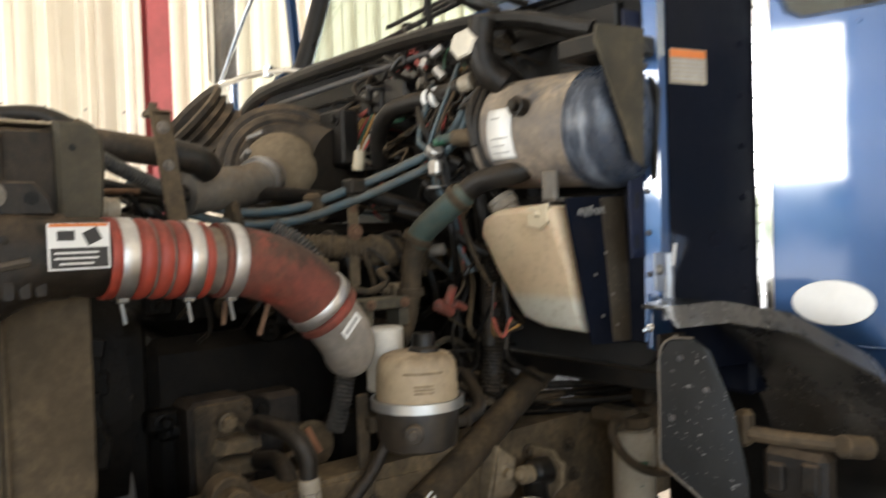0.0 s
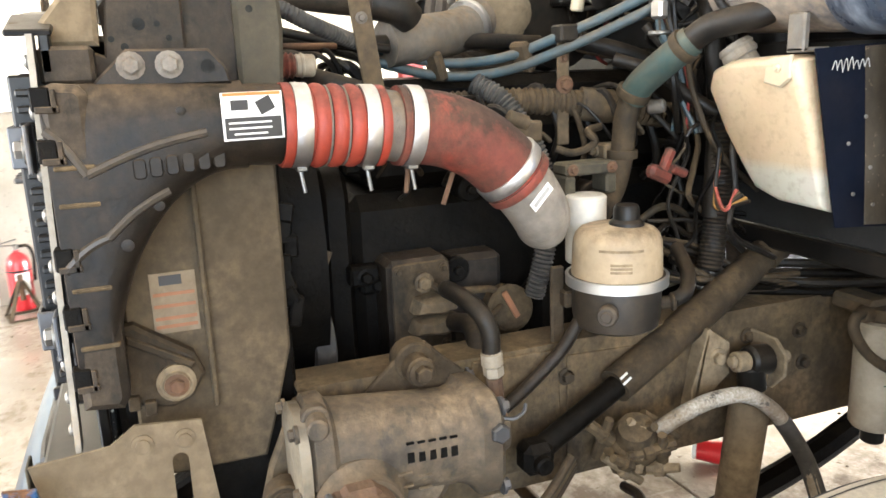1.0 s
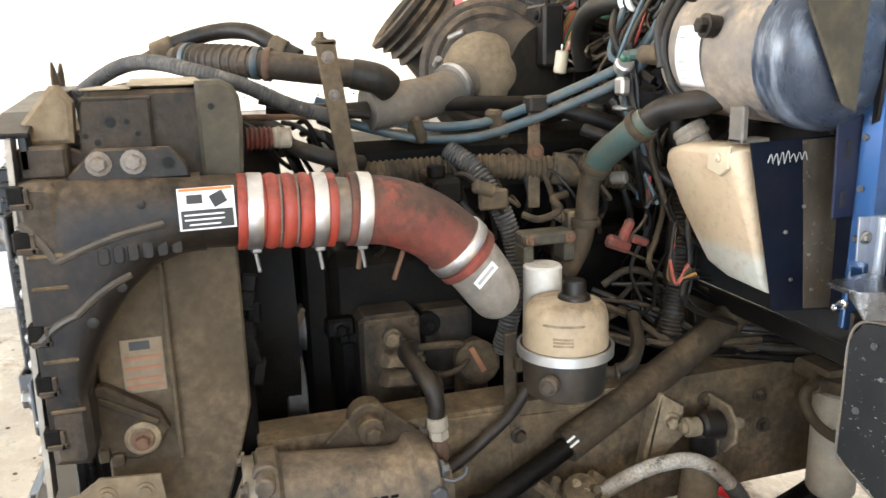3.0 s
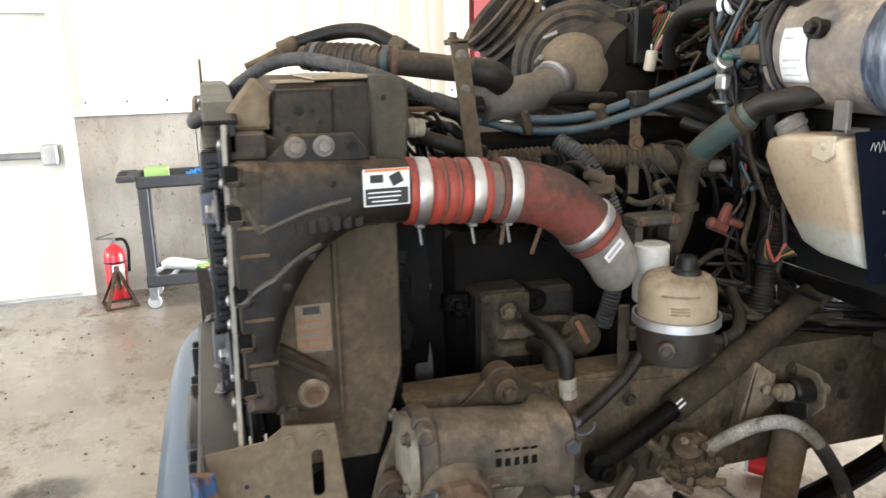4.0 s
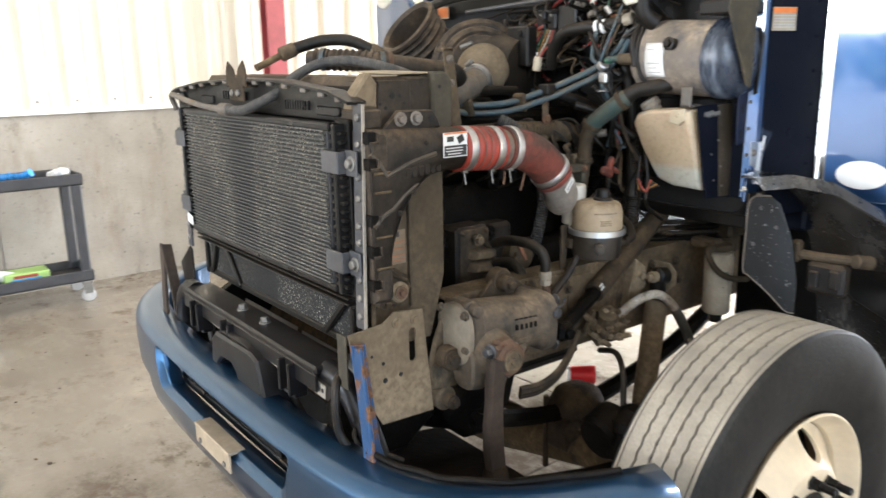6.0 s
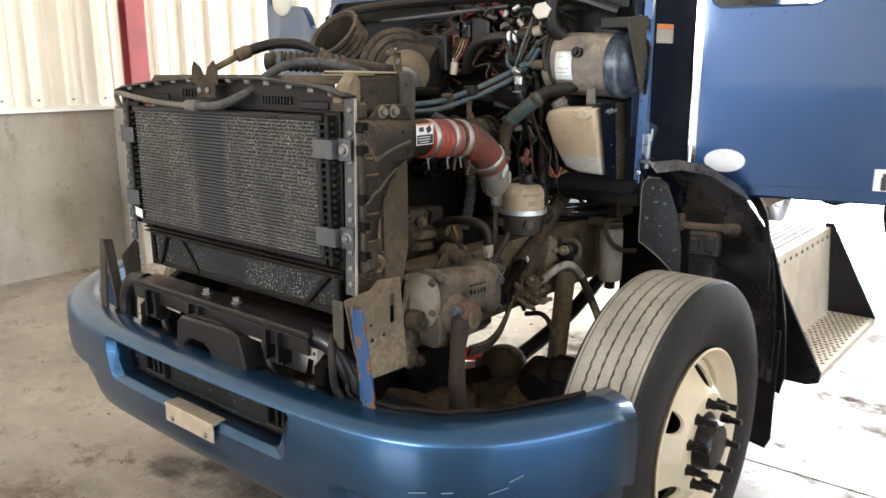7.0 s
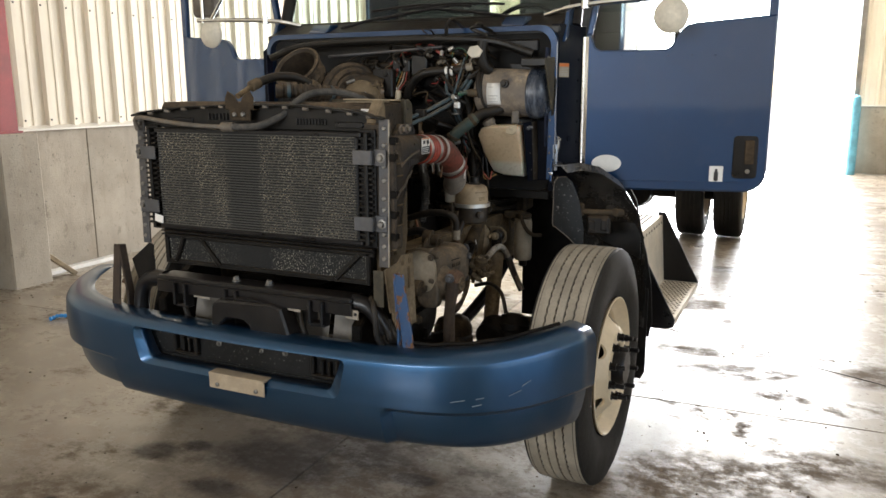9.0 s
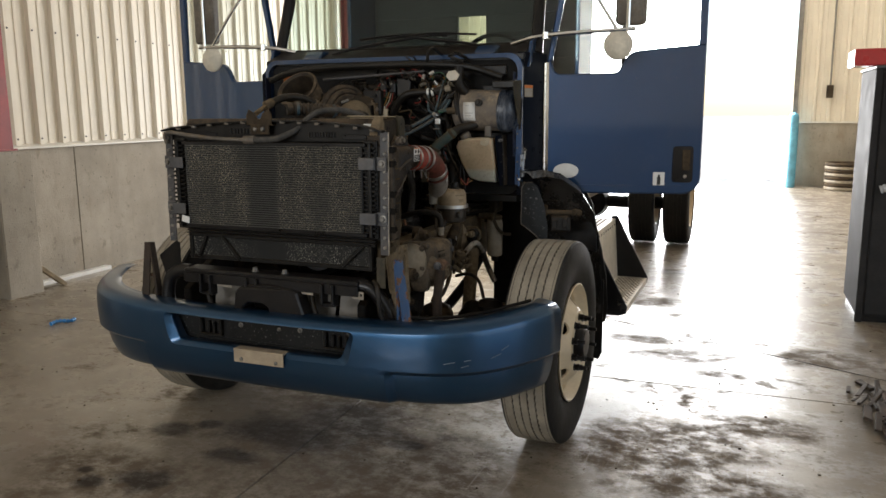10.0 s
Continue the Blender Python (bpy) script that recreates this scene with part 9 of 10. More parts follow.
# windshield with seal and wipers
ws = Shape()
lower = [(-0.84, 1.475, 2.125), (0.0, 1.455, 2.12), (0.84, 1.475, 2.125)]
upper = [(-0.80, 1.67, 2.74), (0.0, 1.64, 2.75), (0.80, 1.67, 2.74)]
ws.rings([[*lower, *upper[::-1]], [tuple(Vector(p) + Vector((0, 0.006, -0.002))) for p in [*lower, *upper[::-1]]]])
part("windshield", ws, "glass", truck, "greenish windshield glass").visible_shadow = False
sl = Shape().tube([(-0.84, 1.47, 2.13), (-0.845, 1.465, 2.118), (-0.8, 1.462, 2.11), (0, 1.442, 2.105), (0.8, 1.462, 2.11), (0.845, 1.465, 2.118), (0.84, 1.47, 2.13)], 0.018, 10)
sl.tube([(-0.845, 1.47, 2.12), (-0.82, 1.57, 2.43), (-0.80, 1.665, 2.75), (0, 1.635, 2.765), (0.80, 1.665, 2.75), (0.82, 1.57, 2.43), (0.845, 1.47, 2.12)], 0.016, 10)
part("windshield_seal", sl, "black", truck)
for x0, x1 in ((-0.42, 0.20), (0.62, 0.02)):
    wp = Shape().tube([(x0 + 0.0, 1.36, 2.085), (x0 + 0.25 * (x1 - x0), 1.40, 2.125), (x1, 1.435, 2.185)], 0.008, 8)
    wiper = part("wiper", wp, "black_clean", truck)
    part("blade", Shape().tube([(x1 - 0.28, 1.43, 2.175), (x1, 1.435, 2.195), (x1 + 0.30, 1.44, 2.18)], 0.007, 8), "black_clean", wiper)
# labels on the cowl side
def on_post(y, out=0.0):
    """A point of the slanted door post at y, lifted off its face."""
    k = (y - 1.272) / 0.241
    return 0.838 + 0.062 * k + 0.968 * out, y - 0.249 * out


wl = part("warning_label", Shape().slab((*on_post(1.320, 0.0006), 1.848), (0.0012, 0.090, 0.066), (0, 0, -14.4), 0.0003), "filter_white", truck, "small warning label with orange heading")
part("label_band", Shape().slab((*on_post(1.320, 0.0014), 1.872), (0.0008, 0.088, 0.015), (0, 0, -14.4), 0.0002), "orange", wl)
b = Shape()
for i in range(5):
    b.slab((*on_post(1.320, 0.0014), 1.857 - i * 0.008), (0.0008, 0.080, 0.0035), (0, 0, -14.4), 0.0002)
part("text_bar", b, "ink_grey", wl)
b = Shape()
for z in (1.42, 1.50, 1.60, 1.70, 1.80, 1.90):
    b.lathe([(0.007, 0), (0.006, 0.003)], (*on_post(1.45), z), (0.968, -0.249, 0), 8)
b.lathe([(0.016, 0), (0.015, 0.003)], (*on_post(1.38), 1.52), (0.968, -0.249, 0), 16)
part("rivet", b, "navy", shell)
part("latch_gusset", Shape().prism([(1.225, 1.546), (1.315, 1.523), (1.228, 1.395)], "x", 0.846, 0.849, 0.001), "clear_sheet", truck, "hazy clear plastic gusset beside the hood latch").visible_shadow = False
part("gusset_label", Shape().slab((0.8497, 1.262, 1.495), (0.0008, 0.010, 0.042), (-12, 0, 0), 0.0002), "white", truck, "small white sticker")
wl = part("warning_label", Shape().slab((-0.66, 1.232, 1.945), (0.075, 0.002, 0.05), (0, 0, 0), 0.0004), "filter_white", truck, "small orange-edged label")
part("label_band", Shape().slab((-0.66, 1.2305, 1.945), (0.07, 0.001, 0.04), (0, 0, 0), 0.0002), "orange", wl)


def truck_door(sx, angle, hx, hy):
    """An open cab door, hinged at hx, hy; built facing +y then swung."""
    m = pose(sx * hx, hy, 0, 0, 0, sx * angle) @ Matrix.Diagonal((sx, 1, 1, 1))
    w, z0 = 0.875, 1.262

    def put(s):
        r = Shape()
        r.v, r.f = [tuple(m @ Vector(p)) for p in s.v], s.f
        return r

    lowp = [(0.0, z0 + 0.02), (0.02, z0)] + arc(w - 0.10, z0 + 0.10, 0.10, 270, 360, 6) + [(w, 2.05), (w, 2.10), (w - 0.03, 2.095), (w - 0.36, 2.068), (w - 0.40, 2.06), (w - 0.44, 2.02), (w - 0.47, 1.96), (w - 0.50, 1.945), (0.07, 1.945), (0.045, 1.96), (0.02, 2.02), (0.0, 2.03)]
    body = part("cab_door", put(Shape().prism(lowp, "y", -0.022, 0.022, 0.009)), "blue", truck, "open blue cab door, inner side dark")
    fr = Shape().prism([(0.0, 2.02), (0.03, 2.02), (0.16, 2.70), (w - 0.05, 2.72), (w - 0.04, 2.09), (w, 2.09), (w, 2.74), (w - 0.03, 2.77), (0.13, 2.76)], "y", -0.02, 0.02, 0.006)
    part("window_frame", put(fr), "blue", body)
    gl = Shape().prism([(0.03, 1.96), (0.06, 1.945), (w - 0.48, 1.95), (w - 0.42, 2.05), (w - 0.03, 2.09), (w - 0.045, 2.72), (0.16, 2.70)], "y", -0.003, 0.003, 0.001)
    part("window_glass", put(gl), "glass_clear", body).visible_shadow = False
    if sx > 0:
        part("vent_bar", put(Shape().box((w - 0.46, -0.012, 1.96), (w - 0.435, 0.012, 2.72), 0.004)), "black_clean", body)
    part("inner_panel", put(Shape().prism(round_rect(0.04, z0 + 0.05, w - 0.04, 1.90, 0.05), "y", 0.02, 0.04, 0.006)), "interior", body)
    crease = Shape()
    crease.box((0.03, -0.0255, z0 + 0.045), (w - 0.10, -0.021, z0 + 0.051), 0.002)
    part("crease", put(crease), "blue", body)
    bz = Shape()
    ring = [(0.118 + 0.073 * math.cos(math.tau * i / 36), 1.392 + 0.043 * math.sin(math.tau * i / 36)) for i in range(36)]
    bz.prism(ring, "y", -0.028, -0.021, 0.002)
    part("oval_badge", put(bz), "white", body, "plain white oval emblem")
    hb = Shape().prism(round_rect(w - 0.158, 1.33, w - 0.045, 1.535, 0.02), "y", -0.027, -0.02, 0.003)
    hd = part("handle_recess", put(hb), "black_clean", body)
    part("handle", put(Shape().prism(round_rect(w - 0.105, 1.40, w - 0.062, 1.515, 0.008), "y", -0.034, -0.027, 0.003)), "dirt", hd)
    part("lock", put(Shape().lathe([(0.013, 0), (0.011, 0.004)], (w - 0.088, -0.027, 1.365), (0, -1, 0), 14)), "chrome", hd)
    st = Shape().box((w - 0.262, -0.0245, 1.308), (w - 0.198, -0.0212, 1.388), 0.0008)
    sk = part("sticker", put(st), "white", body, "white extinguisher pictogram sticker")
    part("pictogram", put(Shape().prism(round_rect(w - 0.240, 1.315, w - 0.220, 1.362, 0.006), "y", -0.0262, -0.0244, 0.0004).box((w - 0.236, -0.0262, 1.362), (w - 0.224, -0.0244, 1.374), 0.0004)), "ink", sk)
    rv = Shape()
    for i in range(7):
        rv.lathe([(0.005, 0), (0.004, 0.002)], (0.06 + i * 0.11, -0.022, 1.915), (0, -1, 0), 8)
    part("rivet", put(rv), "blue", body)
    hg = Shape()
    for i in range(20):
        z = 1.30 + i * 0.0355
        hg.cyl((-0.012, -0.03, z), (-0.012, -0.03, z + 0.034), 0.0085, n=10, c=0.001)
    hg.box((-0.01, -0.027, 1.30), (0.012, -0.021, 2.01), 0.001)
    part("piano_hinge", put(hg), "chrome", body, "long stainless piano hinge")
    return body


# brake hardware inboard of the front wheels
for sx in (1, -1):
    part("dust_shield", Shape().lathe([(0.06, 0), (0.215, 0.0), (0.225, 0.012), (0.215, 0.018), (0.06, 0.03)], (sx * 0.945, 0.955, 0.536), (sx, 0, 0), 32), "grime", truck, "black brake dust shield")
    part("air_chamber", Shape().lathe([(0.03, -0.10), (0.066, -0.095), (0.072, -0.02), (0.080, -0.014), (0.080, 0.014), (0.072, 0.02), (0.060, 0.055), (0.03, 0.07)], (sx * 0.80, 0.80, 0.70), (0, 0.35, 1), 24), "grime", truck, "black air brake chamber")
    part("slack_adjuster", Shape().slab((sx * 0.80, 0.84, 0.56), (0.03, 0.05, 0.17), (14, 0, 0), 0.01), "dirt", truck)
    part("air_brake_hose", Shape().tube([(sx * 0.78, 0.76, 0.78), (sx * 0.74, 0.80, 0.86), (sx * 0.66, 0.86, 0.88), (sx * 0.58, 0.88, 0.86)], 0.009, 10), "rubber", truck)
# boxes and pipes slung under the cab
# Unseen block added to hide the bright floor behind the step.
part("under_cab_block", Shape().box((0.56, 1.95, 0.50), (1.05, 2.80, 0.915), 0.015), "black_clean", truck, "black block added behind the step")
part("fuel_tank", Shape().cyl((-0.80, 1.95, 0.72), (-0.80, 3.0, 0.72), 0.24, n=32, c=0.03), "alu_dull", truck, "dull aluminium fuel tank")
part("exhaust_pipe", Shape().tube([(-0.34, 1.2, 1.0), (-0.36, 1.7, 0.95), (-0.38, 2.4, 0.85), (-0.38, 4.5, 0.82)], 0.06, 16), "rust", truck, "rusty exhaust pipe")
part("inner_shield", Shape().prism([(0.525, 0.50), (0.525, 1.20), (0.90, 1.21), (1.02, 1.05), (1.02, 0.50)], "y", 1.70, 1.712, 0.003), "grime", truck, "black inner splash shield")
part("cab_mount", Shape().box((0.44, 1.52, 1.12), (0.60, 1.66, 1.225), 0.012).cyl((0.53, 1.59, 1.06), (0.53, 1.59, 1.13), 0.05, n=20), "dirt", truck, "dirty rubber cab mount")
part("frame_crossmember", Shape().box((-0.43, 2.55, 0.92), (0.43, 2.67, 1.10), 0.01), "dirt", truck)
truck_door(1, 11.5, 0.905, 1.515)
truck_door(-1, 8, 0.905, 1.50)

# mirrors on chrome arms
for sx in (1, -1):
    x = sx * 1.40
    arms = Shape().tube([(sx * 0.72, 1.42, 2.115), (sx * 0.85, 1.38, 2.14), (sx * 1.05, 1.36, 2.155), (sx * 1.42, 1.36, 2.165)], 0.012, 10)
    arms.tube([(sx * 0.90, 1.46, 2.72), (sx * 1.15, 1.40, 2.42), (sx * 1.32, 1.36, 2.17)], 0.010, 10)
    arms.tube([(sx * 1.38, 1.36, 2.15), (sx * 1.385, 1.36, 2.90)], 0.012, 10)
    arms.cyl((sx * 0.93, 1.37, 2.13), (sx * 0.93, 1.37, 2.17), 0.02)
    mir = part("mirror_arm", arms, "chrome", truck, "chrome mirror bracket")
    part("mirror_head", Shape().prism(round_rect(min(sx * 1.31, sx * 1.47), 2.185, max(sx * 1.31, sx * 1.47), 2.75, 0.03), "y", 1.37, 1.44, 0.012), "greytan", mir, "stainless mirror back")
    part("spot_mirror", Shape().lathe([(0.02, -0.03), (0.06, -0.022), (0.078, -0.008), (0.080, 0.0), (0.074, 0.006)], (sx * 1.33, 1.37, 2.085), (0, 1, 0), 28), "hex_cream", mir, "round cream convex mirror")

# ---- things standing in the hall ----
def utility_cart():
    """Two-shelf resin service cart; origin on the floor."""
    c = thing("utility_cart", (0, 0, 0), "charcoal two-shelf resin utility cart against the concrete wall", "cart")
    L, D = 0.95, 0.43
    for z, deep in ((0.165, 0.085), (0.895, 0.085)):
        s = Shape().box((-D / 2, -L / 2, z), (D / 2, L / 2, z + 0.02), 0.006)
        for x in (-D / 2, D / 2 - 0.02):
            s.box((x, -L / 2, z), (x + 0.02, L / 2, z + deep), 0.006)
        for y in (-L / 2, L / 2 - 0.02):
            s.box((-D / 2, y, z), (D / 2, y + 0.02, z + deep), 0.006)
        part("tray", s, "cart", c)
    s = Shape().box((-D / 2, -L / 2 - 0.13, 0.945), (D / 2, -L / 2, 0.985), 0.01)
    part("handle_shelf", s, "cart", c)
    s = Shape()
    for x in (-0.10, 0.03):
        s.prism(round_rect(x, -L / 2 - 0.13, x + 0.09, -L / 2 - 0.06, 0.02), "z", 0.9845, 0.987, 0.001)
    part("cup_recess", s, "dark_void", c)
    for x in (-D / 2 + 0.03, D / 2 - 0.03):
        for y in (-L / 2 + 0.04, L / 2 - 0.05):
            s = Shape().box((x - 0.022, y - 0.035, 0.19), (x + 0.022, y + 0.035, 0.90), 0.008)
            part("leg", s, "cart", c)
            w = Shape().cyl((x - 0.013, y, 0.05), (x + 0.013, y, 0.05), 0.05, n=20, c=0.01)
            cs = part("caster", Shape().box((x - 0.028, y - 0.03, 0.07), (x - 0.02, y + 0.03, 0.165), 0.003).box((x + 0.02, y - 0.03, 0.07), (x + 0.028, y + 0.03, 0.165), 0.003).box((x - 0.03, y - 0.035, 0.145), (x + 0.03, y + 0.035, 0.166), 0.003), "steel", c, "zinc caster fork")
            part("caster_wheel", w, "ink_grey", cs)
    return c


cart = utility_cart()
CM = pose(-4.265, -0.03, 0, 0, 0, 1)
cart.matrix_basis = CM


def on_cart(name, shape, material, label, category):
    return solid(name, shape, material, label, category, m=CM)


gun = on_cart("spray_gun", Shape().tube([(0.07, -0.36, 0.29), (0.08, -0.30, 0.305), (0.08, -0.18, 0.285), (0.09, -0.02, 0.25), (0.09, 0.08, 0.235)], 0.05, 16, 6, radii=[0.028, 0.046, 0.044, 0.034, 0.018]), "white", "white plastic spray gun lying on the lower shelf", "tool")
part("handle", Shape().tube([(0.07, -0.34, 0.28), (0.07, -0.42, 0.245), (0.07, -0.41, 0.206), (0.08, -0.31, 0.206), (0.08, -0.25, 0.26)], 0.018, 10, 6), "white", gun)
part("nozzle", Shape().cyl((0.09, 0.07, 0.236), (0.092, 0.11, 0.228), 0.012, n=10), "cart", gun)
carton = on_cart("box", Shape().box((-0.02, -0.12, 0.186), (0.16, 0.18, 0.29), 0.004), "green", "lime and blue glove carton on the lower shelf", "box")
part("printed_panel", Shape().slab((0.162, 0.02, 0.225), (0.003, 0.20, 0.05), (0, 0, 0), 0.0005), "blue_plastic", carton, "blue printed panel")
part("printed_panel", Shape().slab((0.162, 0.02, 0.266), (0.003, 0.16, 0.022), (0, 0, 0), 0.0005), "wire_red", carton, "red printed panel")
on_cart("box", Shape().box((-0.10, -0.42, 0.916), (0.06, -0.25, 1.015), 0.004), "green", "pale green tissue carton on the top tray", "box")
on_cart("glove", Shape().tube([(0.0, -0.12, 0.945), (0.04, 0.0, 0.985), (0.03, 0.1, 0.975), (0.08, 0.16, 1.005)], 0.026, 10, 6, ripple=0.006, pitch=0.04), "blue_plastic", "blue nitrile gloves in a heap", "gloves")
on_cart("paper_towel", Shape().tube([(0.0, 0.30, 0.955), (0.05, 0.36, 0.985), (0.0, 0.42, 0.97)], 0.03, 10, 6, ripple=0.006, pitch=0.03), "white", "crumpled white paper towel", "paper towel")
on_cart("screwdriver", Shape().cyl((0.12, 0.24, 0.198), (0.15, 0.42, 0.198), 0.011, n=10).cyl((0.15, 0.42, 0.198), (0.16, 0.46, 0.198), 0.004, n=8), "rust", "red-handled screwdriver on the lower shelf", "tool")


def extinguisher(m):
    e = thing("fire_extinguisher", (0, 0, 0), "red fire extinguisher standing on the floor", "fire extinguisher")
    e.matrix_basis = m
    part("cylinder", Shape().lathe([(0.060, 0.0), (0.078, 0.008), (0.080, 0.03), (0.080, 0.335), (0.070, 0.375), (0.045, 0.405), (0.022, 0.42), (0.022, 0.435)], (0, 0, 0), (0, 0, 1), 32), "red", e)
    part("valve", Shape().cyl((0, 0, 0.43), (0, 0, 0.475), 0.02).cyl((0, 0, 0.455), (0.035, 0, 0.455), 0.014), "steel", e)
    part("lever", Shape().slab((0, -0.06, 0.475), (0.024, 0.12, 0.007), (-8, 0, 0), 0.002).slab((0, -0.05, 0.50), (0.024, 0.13, 0.007), (10, 0, 0), 0.002), "steel", e)
    part("hose", Shape().tube([(0, 0.02, 0.46), (0, 0.08, 0.45), (0.01, 0.105, 0.38), (0.01, 0.10, 0.28), (0.01, 0.095, 0.2)], 0.012, 10), "rubber", e)
    part("label", Shape().box((0.076, -0.045, 0.12), (0.0815, 0.045, 0.28), 0.001), "white", e)
    part("strap", Shape().lathe([(0.0805, 0.285), (0.0825, 0.285), (0.0825, 0.30), (0.0805, 0.30)], (0, 0, 0), (0, 0, 1), 32, cap=False), "black_clean", e)
    return e


extinguisher(pose(-4.46, -0.75, 0, 0, 0, 20))


def jack_stand(m):
    j = thing("jack_stand", (0, 0, 0), "dirty steel jack stand on the floor", "jack stand")
    j.matrix_basis = m
    for a in range(4):
        q = pose(0, 0, 0, 0, 0, 45 + 90 * a)
        s = Shape().box((0, -0.016, 0), (0.008, 0.016, 0.29), 0.002, q @ pose(0.15, 0, 0, 0, -28, 0))
        part("leg", s, "dirt", j)
    for a in range(4):
        q = pose(0, 0, 0, 0, 0, 90 * a)
        part("foot_rail", Shape().box((0.095, -0.115, 0.0), (0.115, 0.115, 0.012), 0.002, q), "dirt", j)
    part("post", Shape().cyl((0, 0, 0.12), (0, 0, 0.30), 0.02), "rust", j)
    return j


jack_stand(pose(-4.25, -0.72, 0, 0, 0, 15))

# red-topped charcoal cabinet, posts and coil by the far door
cab = thing("tool_cabinet", (0, 0, 0), "tall charcoal steel tool cabinet on the workshop floor", "cabinet", m=HALL)
u0, v0, u1, v1 = 2.98, 3.98, 3.95, 4.85
part("carcass", Shape().box((u0 + 0.01, v0 + 0.02, 0.05), (u1, v1, 2.04), 0.006), "cabinet", cab)
part("plinth", Shape().box((u0 + 0.03, v0 + 0.04, 0.0), (u1 - 0.02, v1 - 0.02, 0.05), 0.003), "black_clean", cab)
part("corner_post", Shape().box((u0, v0 + 0.005, 0.0), (u0 + 0.05, v0 + 0.05, 2.05), 0.004), "cabinet", cab)
part("door_leaf", Shape().box((u0 + 0.06, v0, 0.07), (u0 + 0.50, v0 + 0.02, 2.01), 0.005), "cabinet", cab)
part("door_leaf", Shape().box((u0 + 0.51, v0, 0.07), (u1 - 0.01, v0 + 0.02, 2.01), 0.005), "cabinet", cab)
part("top_edge", Shape().box((u0, v0 - 0.005, 2.04), (u1 + 0.005, v1 + 0.005, 2.065), 0.005), "steel_dark", cab)
solid("tool_chest", Shape().box((u0 - 0.15, v0 + 0.1, 2.067), (u1 - 0.1, v0 + 0.5, 2.20), 0.01), "red", "flat red metal case lying on the cabinet", "case", m=HALL)
hooks = Shape()
for i in range(7):
    hooks.tube([(u0 + 0.22 + 0.003 * i, v0 - 0.03, 1.56 - i * 0.02), (u0 + 0.30, v0 - 0.05, 1.55 - i * 0.02), (u0 + 0.36, v0 - 0.03, 1.56 - i * 0.02)], 0.008, 8)
part("coiled_red_line", hooks, "red", cab, "coiled red air line on the cabinet")
part("glove_on_handle", Shape().tube([(u0 + 0.10, v0 - 0.03, 1.10), (u0 + 0.17, v0 - 0.05, 1.13), (u0 + 0.25, v0 - 0.04, 1.14)], 0.03, 10, ripple=0.006, pitch=0.03), "cloth", cab, "grey rag over the handle")

boll = thing("bollard", (0, 0, 0), "pale blue steel bollard beside the open door", "bollard", m=HALL)
part("post", Shape().lathe([(0.10, 0), (0.10, 1.52), (0.085, 1.58), (0.05, 1.61), (0.01, 1.62)], (3.12, 15.75, 0), (0, 0, 1), 28), "bollard", boll)
coil = thing("hose_coil", (0, 0, 0), "stack of coiled tan hose on the floor", "hose", m=HALL)
for i in range(8):
    part("hose_turn", Shape().tube([(4.17 + 0.37 * math.cos(math.tau * k / 24), 15.5 + 0.37 * math.sin(math.tau * k / 24), 0.04 + i * 0.072) for k in range(25)], 0.036, 8, 2), "dirt" if i % 2 else "filter_white", coil)
sw = thing("switch_box", (0, 0, 0), "small grey switch box and conduit on the siding", "switch", m=HALL)
part("box", Shape().box((3.74, NORTH - 0.10, 1.93), (3.87, NORTH - 0.02, 2.2), 0.006), "dirt", sw)
part("conduit", Shape().cyl((3.805, NORTH - 0.06, 2.2), (3.805, NORTH - 0.06, 5.2), 0.02), "steel", sw)

# far tree line in the yard
random.seed(44)
woods = Shape()
for i in range(420):
    x = random.uniform(-34, 24)
    z = random.uniform(0.0, 3.4 + 1.0 * math.sin(x * 0.5) * math.sin(x * 0.23 + 1))
    woods.slab((x, -48 + random.uniform(-1.5, 1.5), z), (random.uniform(0.5, 1.5), random.uniform(0.5, 1.2), random.uniform(0.4, 1.0)), (random.uniform(0, 90), random.uniform(0, 90), random.uniform(0, 90)), 0.15)
solid("far_woods", woods, "leaf", "dark green tree line beyond the yard", "trees", kind="stuff")

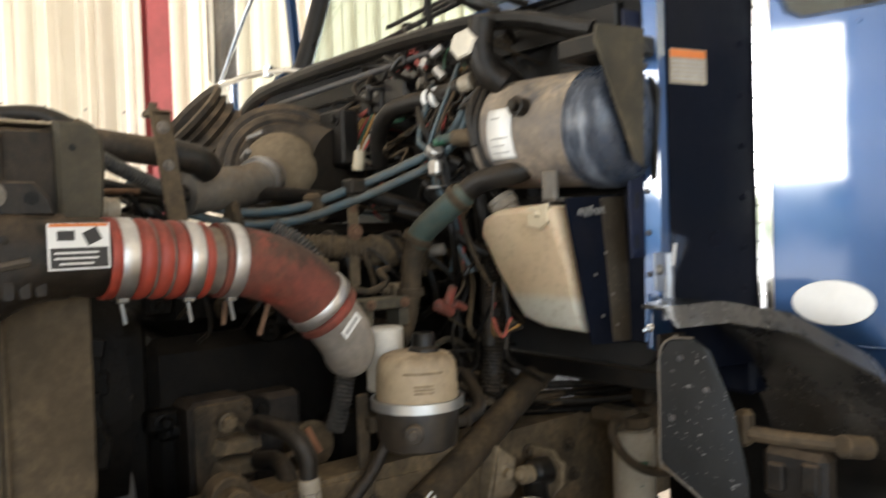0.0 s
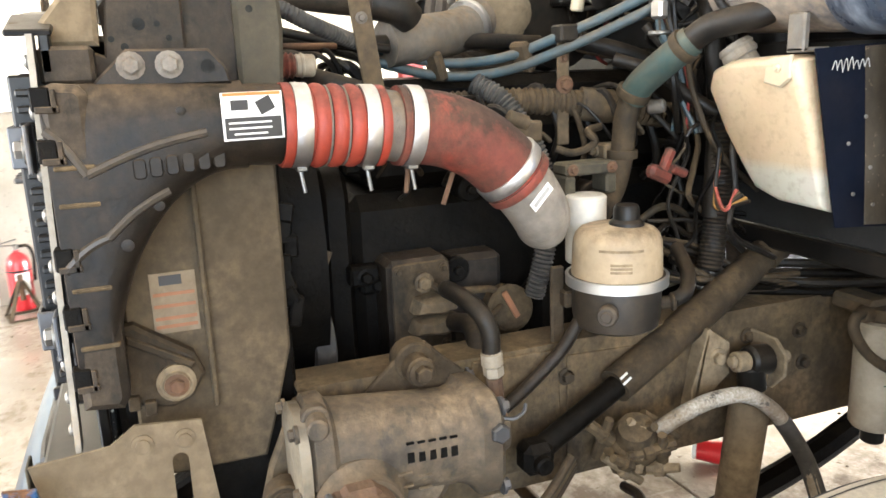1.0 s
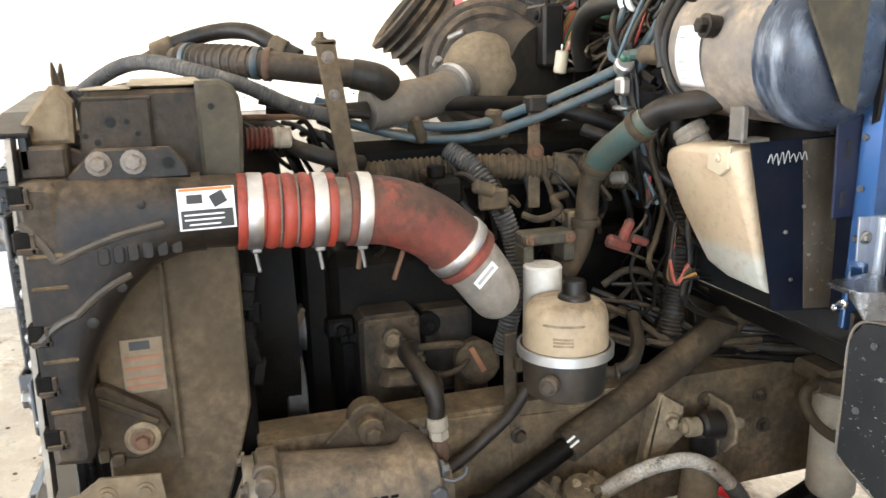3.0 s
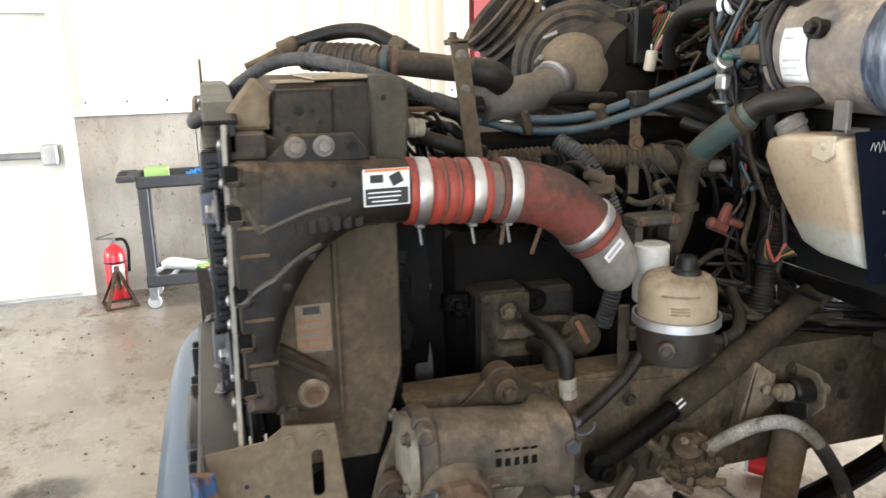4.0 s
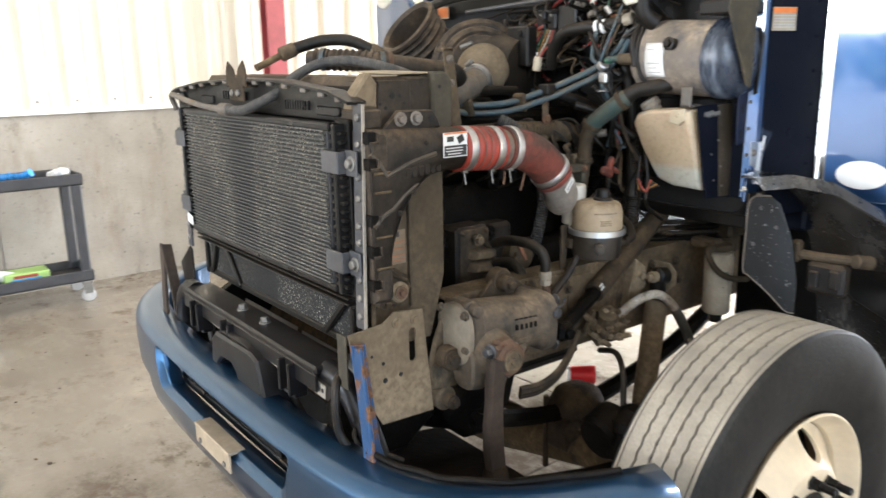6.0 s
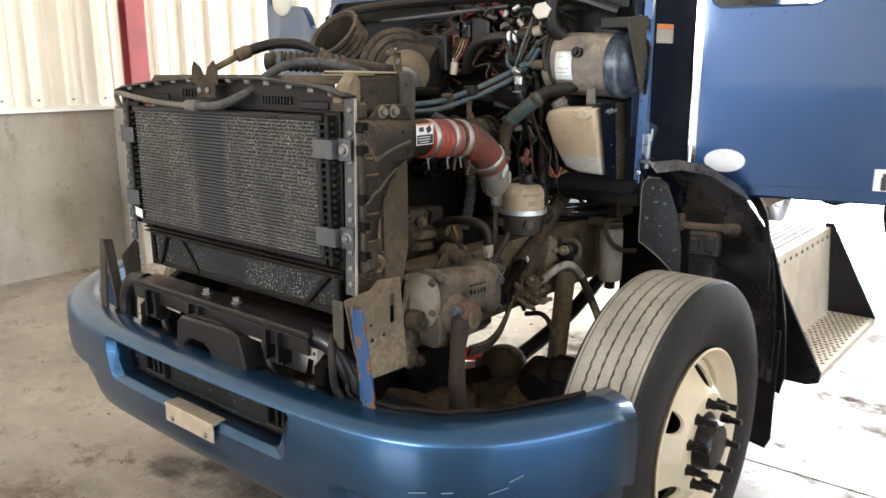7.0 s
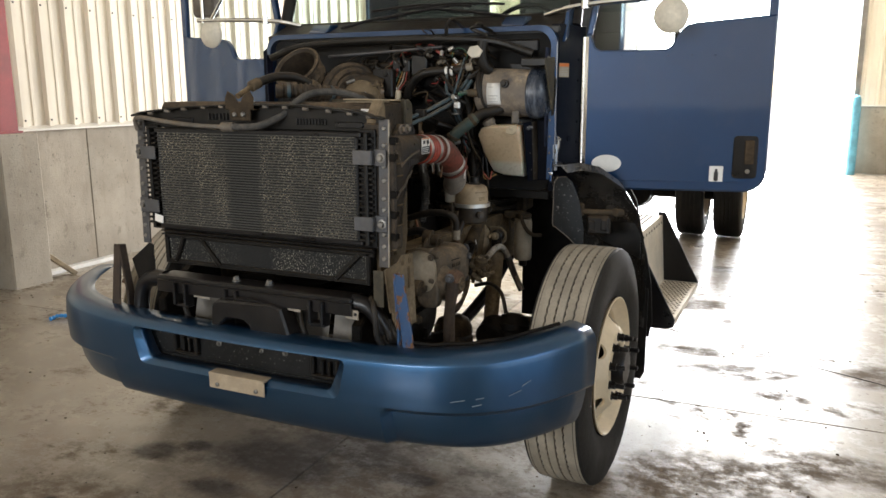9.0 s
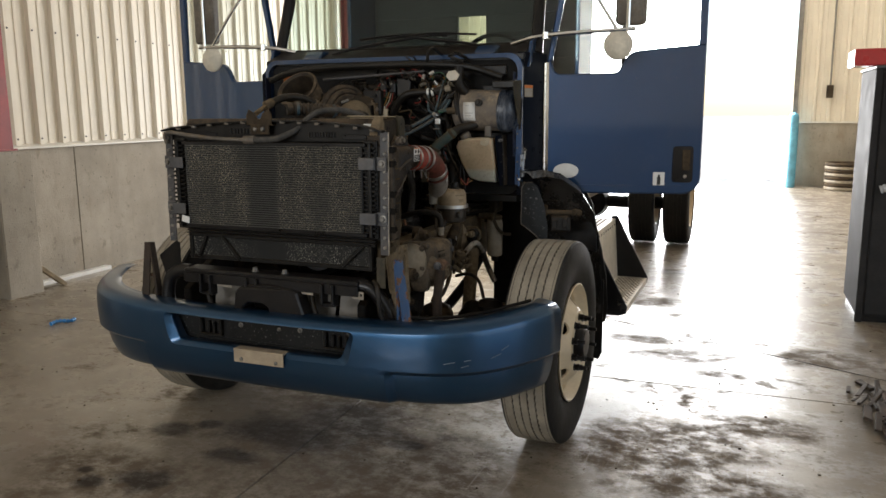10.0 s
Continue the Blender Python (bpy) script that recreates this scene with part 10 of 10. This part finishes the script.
# loose bits on the floor
cup = solid("paper_cup", Shape().lathe([(0.030, 0.003), (0.038, 0.0), (0.050, 0.15), (0.047, 0.15), (0.036, 0.008)], (0, 0, 0), (0, 0, 1), 28), "red", "red paper cup lying on its side", "cup", m=pose(-0.70, 2.09, 0.049, 90, 0, 135))
part("rim", Shape().lathe([(0.036, -0.001), (0.0395, -0.001), (0.0405, 0.014), (0.0395, 0.015)], (0, 0, 0), (0, 0, 1), 28), "white", cup, "white rim")
part("base_disc", Shape().cyl((0, 0, 0.0), (0, 0, 0.003), 0.037, n=28, c=0.0005), "white", cup, "white base")
solid("blue_glove", Shape().tube([(-0.10, 0, 0.012), (-0.03, 0.03, 0.018), (0.05, 0.0, 0.012), (0.10, 0.03, 0.015)], 0.014, 8, 4, ripple=0.004, pitch=0.03), "blue_plastic", "bright blue nitrile glove on the floor", "glove", m=pose(-3.27, 1.70, 0.002, 0, 0, 62))
solid("lumber", Shape().box((-0.5, -0.045, 0), (0.5, 0.045, 0.04), 0.003), "white", "pale board lying along the wall", "board", m=HALL @ pose(-4.60, 3.25, 0, 0, 0, 90))
solid("lumber", Shape().box((-0.22, -0.045, -0.02), (0.22, 0.045, 0.02), 0.003), "wood", "short weathered board leaning on the pier", "board", m=HALL @ pose(-4.45, 2.78, 0.155, 0, 42, 75))

random.seed(31)
scrap = Shape()
for i in range(26):
    u, v = random.gauss(2.80, 0.07), 1.5 + 0.9 * random.random()
    a, L = random.uniform(60, 120), random.uniform(0.08, 0.38)
    scrap.slab((u, v, 0.012 + 0.03 * random.random()), (L, random.uniform(0.012, 0.045), random.uniform(0.006, 0.02)), (random.uniform(-15, 15), random.uniform(-8, 8), a), 0.003)
solid("scrap_pile", scrap, "rust_dark", "pile of dark splintered scraps on the floor", "scrap", kind="stuff")

random.seed(9)
peb = Shape()
for i in range(420):
    x, y = random.uniform(-4.2, 4.0), random.uniform(-1.6, 5.5)
    r = random.uniform(0.002, 0.007)
    peb.slab((x, y, r * 0.4), (r * 2, r * 1.5, r), (0, 0, random.uniform(0, 90)), r * 0.25)
for i in range(150):
    x, y = random.uniform(-4.0, 2.5), random.uniform(-3.0, -0.3)
    r = random.uniform(0.003, 0.010)
    peb.slab((x, y, r * 0.3), (r * 2, r * 1.6, r * 0.8), (0, 0, random.uniform(0, 90)), r * 0.2)
solid("floor_debris", peb, "dirt", "crumbs of dirt scattered over the floor", "debris", kind="stuff")
# floor crack
solid("floor_crack", Shape().tube([(0.5, 3.66, -0.001), (0.93, 3.46, -0.001), (1.6, 3.14, -0.001), (2.2, 2.88, -0.001), (2.92, 2.55, -0.001), (3.6, 2.24, -0.001)], 0.0045, 5, 4), "stain", "thin dark crack across the floor slab", "crack", kind="structure")
